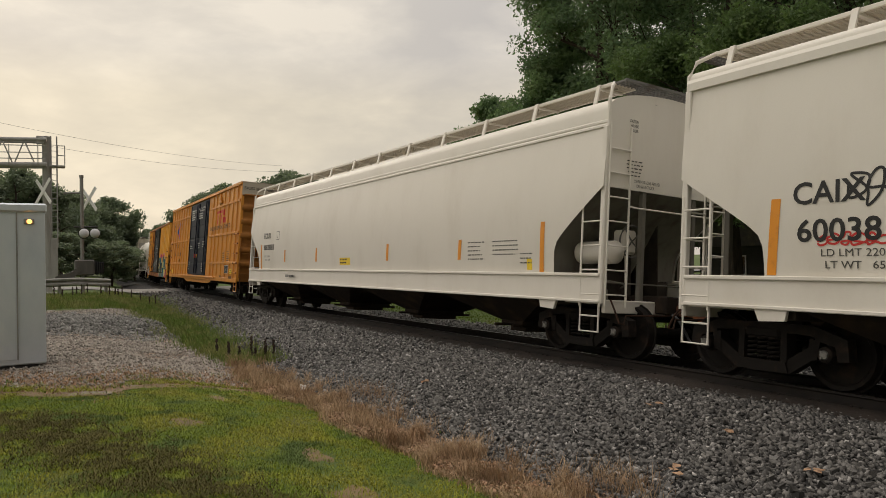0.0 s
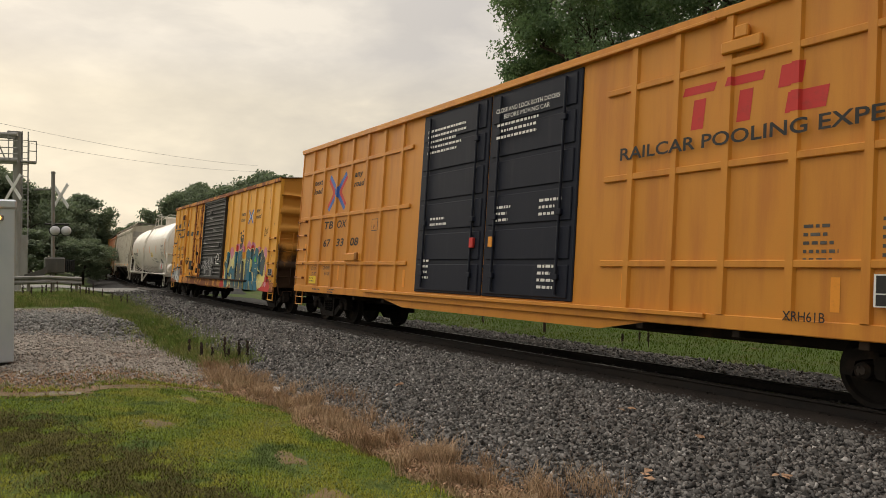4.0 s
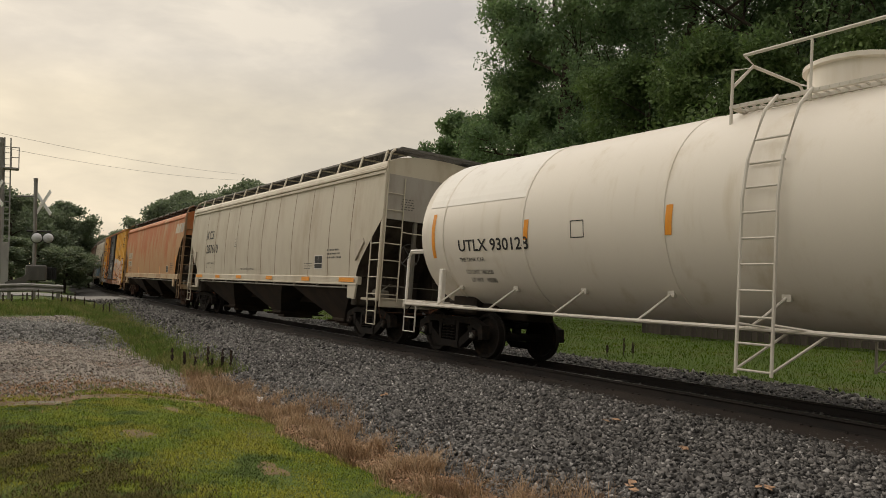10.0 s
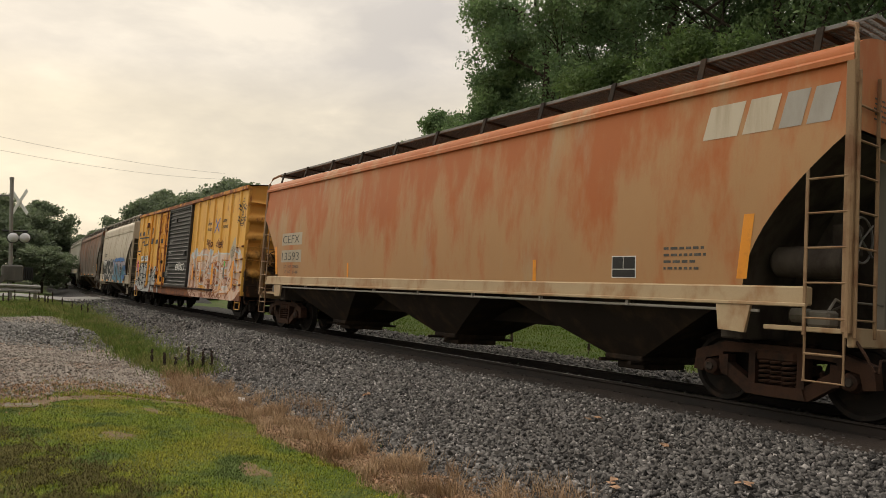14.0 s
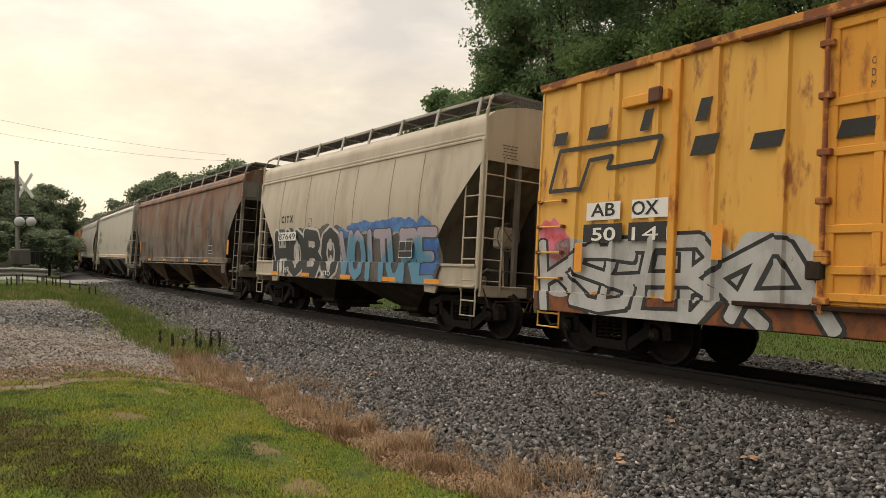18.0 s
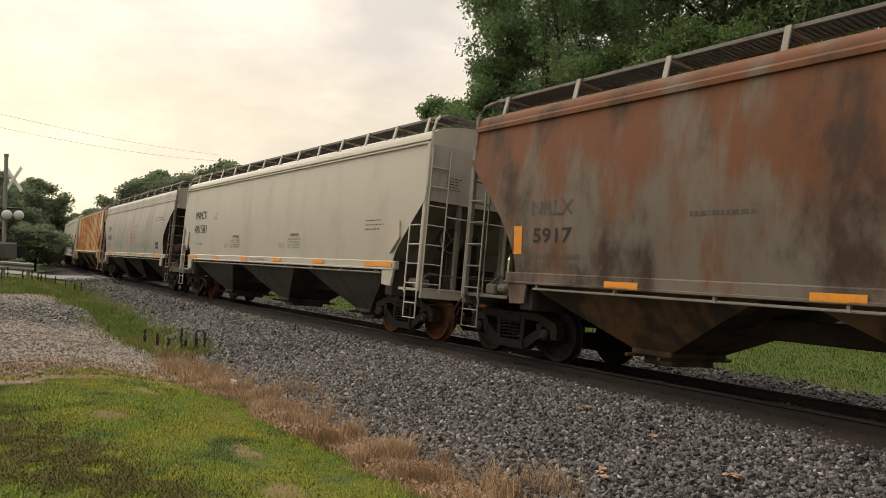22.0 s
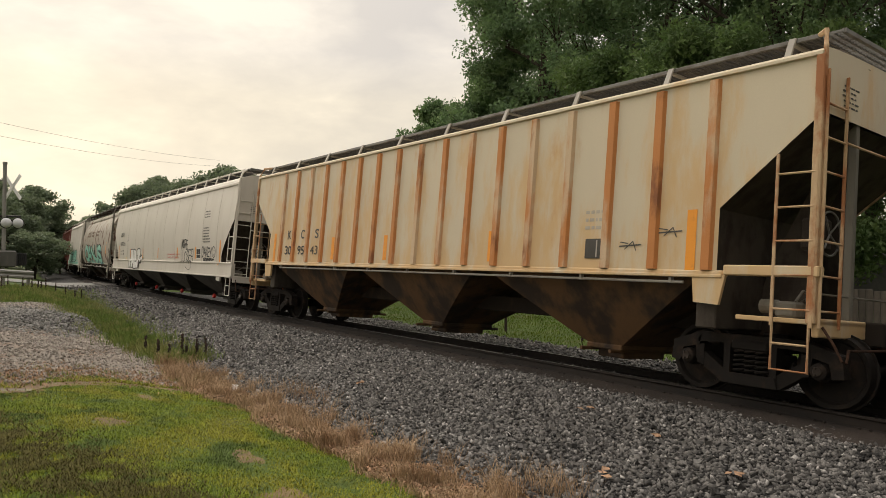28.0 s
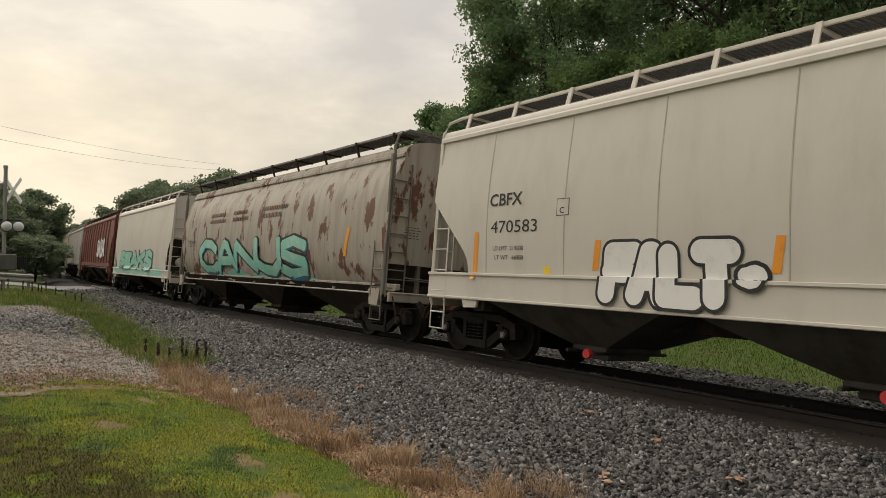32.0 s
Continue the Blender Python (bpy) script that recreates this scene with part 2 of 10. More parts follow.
M_CREAM8 = surface("stained_off_white_car_paint", (0.45, 0.395, 0.305), (0.34, 0.28, 0.205), 0.42, 0.75, (1.2, 1.2, 0.35), 1.3, rough=0.6, fine=0.06, bump=0.04,
                   third=(0.16, 0.125, 0.10), third_at=(0.60, 0.84), third_scale=(1.6, 1.6, 0.35), third_size=0.9)
M_CREAM12 = surface("pale_cream_ribbed_car_paint", (0.56, 0.485, 0.355), (0.56, 0.385, 0.20), 0.42, 0.66, (1.2, 1.2, 0.35), 1.5, rough=0.6, fine=0.06, bump=0.03,
                    third=(0.46, 0.225, 0.075), third_at=(0.57, 0.80), third_scale=(1.3, 1.3, 0.4), third_size=1.1, climb=-0.07, mid=3.0)
M_FADETEAL = surface("faded_teal_tag_paint", (0.20, 0.30, 0.28), (0.30, 0.31, 0.28), 0.42, 0.6, (1, 1, 1), 3.0, rough=0.65, fine=0.1, bump=0.0)
M_RUSTYCREAM = surface("rust_stained_cream_paint", (0.48, 0.34, 0.20), (0.32, 0.13, 0.05), 0.45, 0.62, (1, 1, 0.6), 2.4, rough=0.7, fine=0.1, bump=0.06)
# Grimy end paint that also has the shade between the cars in it.
M_DIRTSHADEEND = surface("grimy_shaded_yellow_end_paint", (0.40, 0.18, 0.038), (0.20, 0.085, 0.03), 0.44, 0.66, (1, 1, 0.5), 1.6, rough=0.7, fine=0.1, bump=0.05,
                     third=(0.07, 0.04, 0.025), third_at=(0.60, 0.74), third_scale=(1, 1, 0.5), third_size=1.8)
# Yellow with rust marks; shade in the car gap is painted in below.
M_SHADEEND = surface("sooty_yellow_end_paint", (0.045, 0.026, 0.014), (0.60, 0.30, 0.062), 0.40, 0.60, (1, 1, 0.8), 1.3, rough=0.75, fine=0.12, bump=0.05,
                    third=(0.22, 0.075, 0.028), third_at=(0.60, 0.70), third_scale=(1, 1, 0.6), third_size=2.2, climb=0.20, mid=1.85)
# Golden above, its lower part coloured dark for the shade between cars.
M_GOLDEND = surface("soiled_golden_end_paint", (0.06, 0.032, 0.016), (0.62, 0.29, 0.045), 0.40, 0.60, (1, 1, 0.8), 1.1, rough=0.7, fine=0.1, bump=0.05, climb=0.20, mid=2.05)
# Orange side paint with grime and the end's shade mixed into the colour.
M_HIGHEND = surface("grimy_shaded_orange_end_paint", (0.30, 0.118, 0.018), (0.19, 0.074, 0.018), 0.46, 0.72, (1, 1, 0.8), 1.3, rough=0.75, fine=0.1, bump=0.05)
M_MESH = surface("dark_weathered_grating", (0.07, 0.068, 0.066), (0.10, 0.085, 0.07), 0.45, 0.7, (1, 1, 1), 3, rough=0.7, fine=0.1, bump=0.05)
# Ladder grey with grime and the shadow at the car end in its colour.
M_DARKLADDER = surface("grimy_shaded_grey_ladder_paint", (0.20, 0.185, 0.16), (0.11, 0.085, 0.06), 0.44, 0.66, (1, 1, 0.6), 3.0, rough=0.75, fine=0.12, bump=0.06)
M_TAN = surface("dusty_tan_sill_paint", (0.44, 0.33, 0.20), (0.34, 0.20, 0.10), 0.46, 0.66, (1, 1, 0.6), 2.0, rough=0.7, fine=0.1, bump=0.06)
M_CHAR = surface("charcoal_spray_paint", (0.026, 0.028, 0.029), (0.018, 0.025, 0.028), 0.45, 0.6, (1, 1, 1), 2.0, rough=0.55, fine=0.1, bump=0.0)
M_SILVER = surface("chalky_silver_spray_paint", (0.46, 0.46, 0.45), (0.34, 0.335, 0.32), 0.42, 0.62, (1, 1, 0.6), 2.0, rough=0.55, fine=0.1, bump=0.0,
                   third=(0.36, 0.17, 0.07), third_at=(0.64, 0.74), third_scale=(1, 1, 0.5), third_size=3.0)
M_PALESALMON = surface("pale_rose_spray_paint", (0.62, 0.44, 0.345), (0.66, 0.55, 0.47), 0.42, 0.62, (1, 1, 1), 2.2, rough=0.6, fine=0.1, bump=0.0,
                       third=(0.62, 0.33, 0.10), third_at=(0.54, 0.62), third_scale=(1, 1, 0.5), third_size=2.8)
M_CHALK = surface("smeared_chalky_spray", (0.022, 0.022, 0.023), (0.30, 0.295, 0.285), 0.46, 0.66, (1, 1, 1), 3.2, rough=0.65, fine=0.15, bump=0.0)
M_PATCH = surface("dull_tan_patch_paint", (0.43, 0.37, 0.275), (0.36, 0.29, 0.20), 0.45, 0.7, (1, 1, 0.6), 2.0, rough=0.65, fine=0.06, bump=0.0)
M_FLAKED = surface("rust_showing_through_paint", (0.30, 0.125, 0.06), (0.20, 0.075, 0.035), 0.42, 0.62, (1, 1, 1), 4.0, rough=0.85, fine=0.15, bump=0.1)
M_GRIMETAN = surface("grimy_tan_ladder_paint", (0.27, 0.175, 0.095), (0.17, 0.085, 0.04), 0.44, 0.64, (1, 1, 0.6), 2.6, rough=0.75, fine=0.12, bump=0.06)
M_MAGENTA = surface("lilac_pink_spray_paint", (0.62, 0.24, 0.33), (0.58, 0.15, 0.22), 0.45, 0.65, (1, 1, 1), 2.0, rough=0.55, fine=0.08, bump=0.0)
M_PALEBLUE = surface("pale_blue_white_spray_paint", (0.50, 0.56, 0.58), (0.62, 0.62, 0.60), 0.42, 0.62, (1, 1, 1), 2.2, rough=0.6, fine=0.1, bump=0.0)
M_RED = surface("oxide_red_car_paint", (0.15, 0.040, 0.026), (0.09, 0.04, 0.03), 0.45, 0.7, STREAK, 2.0, rough=0.7, fine=0.1, bump=0.05)
M_YELLOW = surface("yellow_boxcar_paint", (0.78, 0.385, 0.05), (0.67, 0.285, 0.038), 0.5, 0.78, STREAK, 2.2, rough=0.55, fine=0.05, bump=0.03,
                   third=(0.20, 0.06, 0.02), third_at=(0.62, 0.74), third_scale=(1.4, 1.4, 0.5), third_size=3.5)
M_YELLOW2 = surface("orange_yellow_boxcar_paint", (0.61, 0.25, 0.027), (0.51, 0.185, 0.022), 0.45, 0.72, STREAK, 1.8, rough=0.5, fine=0.06, bump=0.03)
M_YELLOW3 = surface("stained_yellow_boxcar_paint", (0.72, 0.395, 0.075), (0.62, 0.28, 0.045), 0.48, 0.74, STREAK, 2.2, rough=0.6, fine=0.05, bump=0.03,
                    third=(0.28, 0.095, 0.03), third_at=(0.55, 0.70), third_scale=(1.6, 1.6, 0.5), third_size=2.8)
M_TANK = surface("white_tank_paint", (0.70, 0.65, 0.57), (0.60, 0.535, 0.43), 0.5, 0.75, STREAK, 1.6, rough=0.42, fine=0.03, bump=0.02)
M_TANK2 = surface("clean_white_band_paint", (0.76, 0.73, 0.67), (0.67, 0.63, 0.56), 0.5, 0.8, STREAK, 2, rough=0.4, fine=0.02, bump=0.02)
M_BLACKDOOR = surface("black_door_paint", (0.026, 0.025, 0.025), (0.06, 0.055, 0.050), 0.52, 0.8, (1, 1, 2), 3, rough=0.5, fine=0.1, bump=0.04)
M_NAVYDOOR = surface("blue_black_door_paint", (0.008, 0.011, 0.022), (0.018, 0.020, 0.030), 0.5, 0.8, STREAK, 3, rough=0.6, fine=0.08, bump=0.03, spec=0.25)
M_RUST = surface("rust", (0.24, 0.085, 0.03), (0.12, 0.05, 0.03), 0.4, 0.6, (1, 1, 0.6), 5, rough=0.85, fine=0.2, bump=0.2)
M_RUSTLINE = surface("rusted_rib_paint", (0.48, 0.195, 0.06), (0.54, 0.40, 0.26), 0.48, 0.64, (1.3, 1.3, 0.35), 1.3, rough=0.75, fine=0.15, bump=0.1,
                     third=(0.22, 0.085, 0.034), third_at=(0.54, 0.70), third_scale=(1, 1, 0.4), third_size=2.2)
M_WELD = surface("stained_weld_seam", (0.25, 0.185, 0.13), (0.17, 0.115, 0.075), 0.45, 0.7, (1, 1, 0.4), 3, rough=0.7, fine=0.1, bump=0.05)
M_SEAM = surface("faint_weld_seam", (0.43, 0.39, 0.325), (0.35, 0.305, 0.245), 0.45, 0.7, (1, 1, 0.4), 3, rough=0.7, fine=0.1, bump=0.05)
M_GATE = surface("dull_gate_machine_paint", (0.085, 0.082, 0.075), (0.12, 0.11, 0.10), 0.45, 0.7, (1, 1, 0.5), 3, rough=0.6, fine=0.1, bump=0.05)
# Grime, darkened further to paint in the shade of the recessed end.
M_SLOPE = surface("grimy_shaded_slope_sheet_paint", (0.066, 0.056, 0.046), (0.034, 0.027, 0.022), 0.42, 0.66, (1, 1, 0.6), 2.2, rough=0.8, fine=0.12, bump=0.08, spec=0.12)
# Truck iron and caps: grime, plus under-car shade put into the colour.
M_IRON = surface("grimy_shade_dark_truck_iron", (0.014, 0.012, 0.0105), (0.036, 0.024, 0.017), 0.5, 0.75, (1, 1, 1), 4, rough=0.75, fine=0.25, bump=0.25, spec=0.12)
M_CAP = surface("dusty_shade_dark_bearing_cap", (0.045, 0.036, 0.030), (0.028, 0.022, 0.018), 0.45, 0.65, (1, 1, 1), 8, rough=0.6, fine=0.15, bump=0.05, spec=0.12)
# Underframe and grey bays: shade below the car is part of these colours.
M_UNDER = surface("dusty_shade_dark_underframe_steel", (0.028, 0.022, 0.018), (0.066, 0.043, 0.027), 0.45, 0.75, (1, 1, 0.6), 2.2, rough=0.8, fine=0.15, bump=0.1, spec=0.12)
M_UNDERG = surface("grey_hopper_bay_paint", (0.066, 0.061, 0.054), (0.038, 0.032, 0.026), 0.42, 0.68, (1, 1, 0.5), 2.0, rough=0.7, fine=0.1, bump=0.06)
M_GRATE = surface("galvanised_roofwalk_grating", (0.17, 0.166, 0.155), (0.11, 0.095, 0.08), 0.45, 0.7, (1, 1, 1), 3, rough=0.6, metal=0.4, fine=0.1, bump=0.05)
M_REFLECT = surface("orange_reflector_tape", (0.78, 0.30, 0.025), (0.60, 0.22, 0.03), 0.5, 0.8, (1, 1, 1), 8, rough=0.45, fine=0.06, bump=0.0)
M_YTAPE = surface("yellow_placard", (0.85, 0.60, 0.03), (0.7, 0.48, 0.05), 0.5, 0.8, (1, 1, 1), 8, rough=0.5, fine=0.05, bump=0.0)
M_INK = surface("black_stencil_paint", (0.018, 0.018, 0.018), (0.05, 0.048, 0.045), 0.5, 0.8, (1, 1, 1), 9, rough=0.6, fine=0.15, bump=0.0)
M_INK2 = surface("faded_black_stencil", (0.075, 0.07, 0.062), (0.15, 0.14, 0.12), 0.5, 0.8, (1, 1, 1), 9, rough=0.65, fine=0.15, bump=0.0)
M_SPRAYW = surface("white_spray_paint", (0.74, 0.73, 0.70), (0.60, 0.59, 0.56), 0.5, 0.8, (1, 1, 1), 4, rough=0.55, fine=0.05, bump=0.0)
M_SPRAYB = surface("blue_spray_paint", (0.035, 0.12, 0.36), (0.06, 0.22, 0.48), 0.45, 0.65, (1, 1, 1), 2.2, rough=0.5, fine=0.08, bump=0.0)
M_SPRAYC = surface("sky_blue_to_lilac_spray_paint", (0.085, 0.25, 0.37), (0.36, 0.31, 0.36), 0.44, 0.60, (0.8, 0.8, 0.8), 1.1, rough=0.5, fine=0.08, bump=0.0, climb=0.30, mid=1.70)
M_DUSK = surface("smoky_grey_spray_paint", (0.062, 0.060, 0.060), (0.115, 0.105, 0.095), 0.45, 0.65, (1, 1, 1), 1.6, rough=0.6, fine=0.12, bump=0.0)
M_SILVER2 = surface("thin_white_spray_paint", (0.50, 0.48, 0.45), (0.36, 0.34, 0.31), 0.45, 0.65, (1, 1, 1), 3.0, rough=0.6, fine=0.1, bump=0.0)
M_TEAL = surface("teal_spray_paint", (0.012, 0.14, 0.21), (0.085, 0.092, 0.084), 0.46, 0.58, (1, 1, 0.8), 1.7, rough=0.5, fine=0.1, bump=0.0)
M_MINT = surface("mint_spray_paint", (0.22, 0.52, 0.42), (0.34, 0.55, 0.45), 0.45, 0.65, (1, 1, 1), 2.4, rough=0.55, fine=0.08, bump=0.0)
M_SPRAYY = surface("pale_yellow_spray_paint", (0.72, 0.64, 0.22), (0.66, 0.62, 0.40), 0.45, 0.65, (1, 1, 1), 2.4, rough=0.55, fine=0.06, bump=0.0)
M_PINK = surface("pink_spray_paint", (0.62, 0.16, 0.24), (0.55, 0.05, 0.05), 0.45, 0.6, (1, 1, 1), 1.8, rough=0.55, fine=0.08, bump=0.0)
M_SALMON = surface("faded_salmon_spray_paint", (0.58, 0.39, 0.28), (0.62, 0.52, 0.43), 0.45, 0.62, (1, 1, 1), 2.2, rough=0.6, fine=0.1, bump=0.0,
                   third=(0.64, 0.31, 0.06), third_at=(0.50, 0.60), third_scale=(1, 1, 0.6), third_size=2.6)
M_REDINK = surface("red_spray_paint", (0.55, 0.035, 0.03), (0.42, 0.04, 0.03), 0.5, 0.7, (1, 1, 1), 4, rough=0.55, fine=0.08, bump=0.0)
M_GREEN = surface("green_spray_paint", (0.10, 0.48, 0.06), rough=0.55, fine=0.08, bump=0.0)
M_BLUELOGO = surface("blue_logo_paint", (0.04, 0.12, 0.42), rough=0.5, fine=0.08, bump=0.0)
# Rust taken almost to black: the train's shade is in the rail colour.
M_RAIL = surface("rusty_shade_dark_rail_steel", (0.019, 0.014, 0.011), (0.012, 0.010, 0.009), 0.4, 0.65, (0.4, 1, 1), 4, rough=0.85, metal=0.0, fine=0.15, bump=0.12)
M_RAILTOP = surface("worn_rail_head", (0.36, 0.34, 0.32), (0.22, 0.19, 0.17), 0.4, 0.7, (0.1, 1, 1), 5, rough=0.28, metal=1.0, fine=0.08, bump=0.02)
M_TIE = surface("creosoted_tie_wood", (0.024, 0.020, 0.017), (0.045, 0.038, 0.032), 0.42, 0.68, (0.3, 3, 1), 3, rough=0.9, fine=0.2, bump=0.4)
M_GALV = surface("galvanised_signal_steel", (0.27, 0.265, 0.25), (0.19, 0.185, 0.17), 0.4, 0.7, (1, 1, 0.4), 2, rough=0.5, metal=0.5, fine=0.06, bump=0.05)
M_MAST = surface("pale_galvanised_mast", (0.36, 0.355, 0.34), (0.27, 0.265, 0.25), 0.4, 0.7, (1, 1, 0.4), 2, rough=0.6, fine=0.06, bump=0.05)
M_ALU = surface("brushed_aluminium_cabinet", (0.62, 0.66, 0.70), (0.52, 0.57, 0.63), 0.4, 0.7, (1, 1, 0.5), 0.9, rough=0.35, metal=0.55, fine=0.03, bump=0.02)
M_SIGNWHITE = surface("white_sign_sheeting", (0.74, 0.74, 0.72), (0.62, 0.61, 0.58), 0.5, 0.8, (1, 1, 1), 4, rough=0.5, fine=0.04, bump=0.02)
M_BLACK = surface("black_signal_paint", (0.02, 0.02, 0.02), rough=0.5, fine=0.1, bump=0.05)
M_ROOFTAR = surface("dark_roof_coating", (0.10, 0.095, 0.09), (0.18, 0.15, 0.12), 0.45, 0.7, (1, 1, 1), 2, rough=0.8, fine=0.1, bump=0.1)
# ---- mesh helpers ----
class Shape:
    """Collects vertices and faces of one mesh."""

    def __init__(self):
        self.v, self.f = [], []

    def add(self, verts, faces):
        n = len(self.v)
        self.v += [tuple(p) for p in verts]
        self.f += [tuple(n + i for i in f) for f in faces]
        return self

    def box(self, x0, x1, y0, y1, z0, z1, bevel=0.0):
        x0, x1, y0, y1, z0, z1 = min(x0, x1), max(x0, x1), min(y0, y1), max(y0, y1), min(z0, z1), max(z0, z1)
        if not bevel:
            p = [(x, y, z) for z in (z0, z1) for y in (y0, y1) for x in (x0, x1)]
            return self.add(p, [(0, 2, 3, 1), (4, 5, 7, 6), (0, 1, 5, 4), (2, 6, 7, 3), (0, 4, 6, 2), (1, 3, 7, 5)])
        b = min(bevel, (x1 - x0) / 2.2, (y1 - y0) / 2.2, (z1 - z0) / 2.2)
        p, index = [], {}
        for sx in (0, 1):
            for sy in (0, 1):
                for sz in (0, 1):
                    c = ((x0, x1)[sx], (y0, y1)[sy], (z0, z1)[sz])
                    d = (b if sx == 0 else -b, b if sy == 0 else -b, b if sz == 0 else -b)
                    for ax in range(3):
                        q = [c[i] + (0 if i == ax else d[i]) for i in range(3)]
                        index[sx, sy, sz, ax] = len(p)
                        p.append(q)
        f = []
        for ax in range(3):
            a, c = (ax + 1) % 3, (ax + 2) % 3
            for s in (0, 1):
                ring = []
                for u, w in ((0, 0), (1, 0), (1, 1), (0, 1)):
                    k = [0, 0, 0]
                    k[ax], k[a], k[c] = s, u, w
                    ring.append(index[(*k, ax)])
                f.append(tuple(ring) if s else tuple(reversed(ring)))
            for u in (0, 1):
                for w in (0, 1):
                    k0, k1 = [0, 0, 0], [0, 0, 0]
                    k0[a], k0[c] = u, w
                    k1[a], k1[c] = u, w
                    k1[ax] = 1
                    q = (index[(*k0, a)], index[(*k1, a)], index[(*k1, c)], index[(*k0, c)])
                    f.append(q if u == w else tuple(reversed(q)))
        for sx in (0, 1):
            for sy in (0, 1):
                for sz in (0, 1):
                    t = tuple(index[sx, sy, sz, ax] for ax in range(3))
                    f.append(t if (sx + sy + sz) % 2 else tuple(reversed(t)))
        return self.add(p, f)

    def tube(self, points, r, n=6, closed=False):
        pts = [Vector(p) for p in points]
        rings = []
        for i, p in enumerate(pts):
            a = pts[i - 1] if i or closed else pts[i]
            c = pts[(i + 1) % len(pts)] if i + 1 < len(pts) or closed else pts[i]
            way = (c - a).normalized()
            side = way.cross(Vector((0, 0, 1)) if abs(way.z) < 0.9 else Vector((0, 1, 0))).normalized()
            up = side.cross(way)
            rr = r[i] if isinstance(r, (list, tuple)) else r
            rings.append([p + (side * math.cos(2 * math.pi * k / n) + up * math.sin(2 * math.pi * k / n)) * rr for k in range(n)])
        v = [q for ring in rings for q in ring]
        f = []
        m = len(rings)
        for i in range(m if closed else m - 1):
            for k in range(n):
                a, b = i * n + k, i * n + (k + 1) % n
                c, d = ((i + 1) % m) * n + (k + 1) % n, ((i + 1) % m) * n + k
                f.append((a, b, c, d))
        if not closed:
            f.append(tuple(range(n - 1, -1, -1)))
            f.append(tuple((m - 1) * n + k for k in range(n)))
        return self.add(v, f)

    def bar(self, p, q, r, n=8):
        return self.tube([p, q], r, n)

    def prism(self, outline, y0, y1):
        """A flat outline of (x, z) pairs, given thickness from y0 to y1."""
        n = len(outline)
        v = [(x, y0, z) for x, z in outline] + [(x, y1, z) for x, z in outline]
        f = [tuple(range(n)), tuple(range(2 * n - 1, n - 1, -1))]
        f += [(i, i + n, (i + 1) % n + n, (i + 1) % n) for i in range(n)]
        return self.add(v, f)

    def grid(self, rows, flip=False):
        n = len(rows[0])
        f = []
        for i in range(len(rows) - 1):
            for j in range(n - 1):
                q = (i * n + j, i * n + j + 1, (i + 1) * n + j + 1, (i + 1) * n + j)
                f.append(tuple(reversed(q)) if flip else q)
        return self.add([p for r in rows for p in r], f)

    def lathe(self, profile, centre, axis="y", n=20):
        """A profile of (distance along the axis, radius) turned round it."""
        rows = []
        for d, r in profile:
            row = []
            for k in range(n + 1):
                a = 2 * math.pi * k / n
                c, s = math.cos(a) * r, math.sin(a) * r
                q = {"x": (d, c, s), "y": (c, d, s), "z": (c, s, d)}[axis]
                row.append((centre[0] + q[0], centre[1] + q[1], centre[2] + q[2]))
            rows.append(row)
        return self.grid(rows)

    def mesh(self, name, material, smooth=None):
        me = bpy.data.meshes.new(name)
        me.from_pydata(self.v, [], self.f)
        me.materials.append(material)
        if smooth:
            me.polygons.foreach_set("use_smooth", [True] * len(me.polygons))
            me.set_sharp_from_angle(angle=radians(smooth))
        me.update()
        return me


def part(name, shape, material, parent, label="", smooth=None):
    me = shape.mesh(name, material, smooth) if isinstance(shape, Shape) else shape
    ob = new(name, me)
    ob.parent = parent
    return tagged(ob, label)


def thing(name, label, category, group="", kind=""):
    return tagged(new(name), label, category, group, kind)


SHARED = {}


def shared(key, build, material, smooth=None):
    if key not in SHARED:
        SHARED[key] = build().mesh(key, material, smooth)
    return SHARED[key]


# ---- the line of the track ----
# u runs away from the camera along the track, towards the crossing; u = 0 is beside the camera
TRACK_Y, TRACK_Z, CANT = 9.58, -0.06, 4.64
BEND_U = (-25, 10, 30, 50, 70, 90, 120, 160, 220)
BEND = (-0.00031, -0.00100, 0.00262, 0.00213, 0.00039, 0.00167, 0.00221, 0.00221, 0.00221)
GRID_U = np.arange(-320.0, 400.0, 0.5)
_k = np.interp(GRID_U, BEND_U, BEND)
_k[GRID_U < -60] = 0
_h = np.concatenate([[0], np.cumsum((_k[1:] + _k[:-1]) / 4)])
_i0 = int(np.searchsorted(GRID_U, 0))
GRID_H = _h - _h[_i0]
_dx, _dy = -np.cos(GRID_H), np.sin(GRID_H)
GRID_X = np.concatenate([[0], np.cumsum((_dx[1:] + _dx[:-1]) / 4)])
GRID_Y = np.concatenate([[0], np.cumsum((_dy[1:] + _dy[:-1]) / 4)])
GRID_X, GRID_Y = GRID_X - GRID_X[_i0], GRID_Y - GRID_Y[_i0] + TRACK_Y


def track(u, near=0.0, z=0.0):
    """A place beside the track: near metres from its middle towards the camera, z above its plane."""
    a = float(np.interp(u, GRID_U, GRID_H))
    return Vector((float(np.interp(u, GRID_U, GRID_X)) - math.sin(a) * near,
                   float(np.interp(u, GRID_U, GRID_Y)) - math.cos(a) * near, TRACK_Z + z))


def bedded(u, near, z):
    """The same in the tilted plane of the canted track."""
    c = radians(CANT)
    return track(u, near * math.cos(c) - z * math.sin(c), near * math.sin(c) + z * math.cos(c))


SPEED_T = (0, 4, 8, 12, 16, 20, 24, 28, 32)
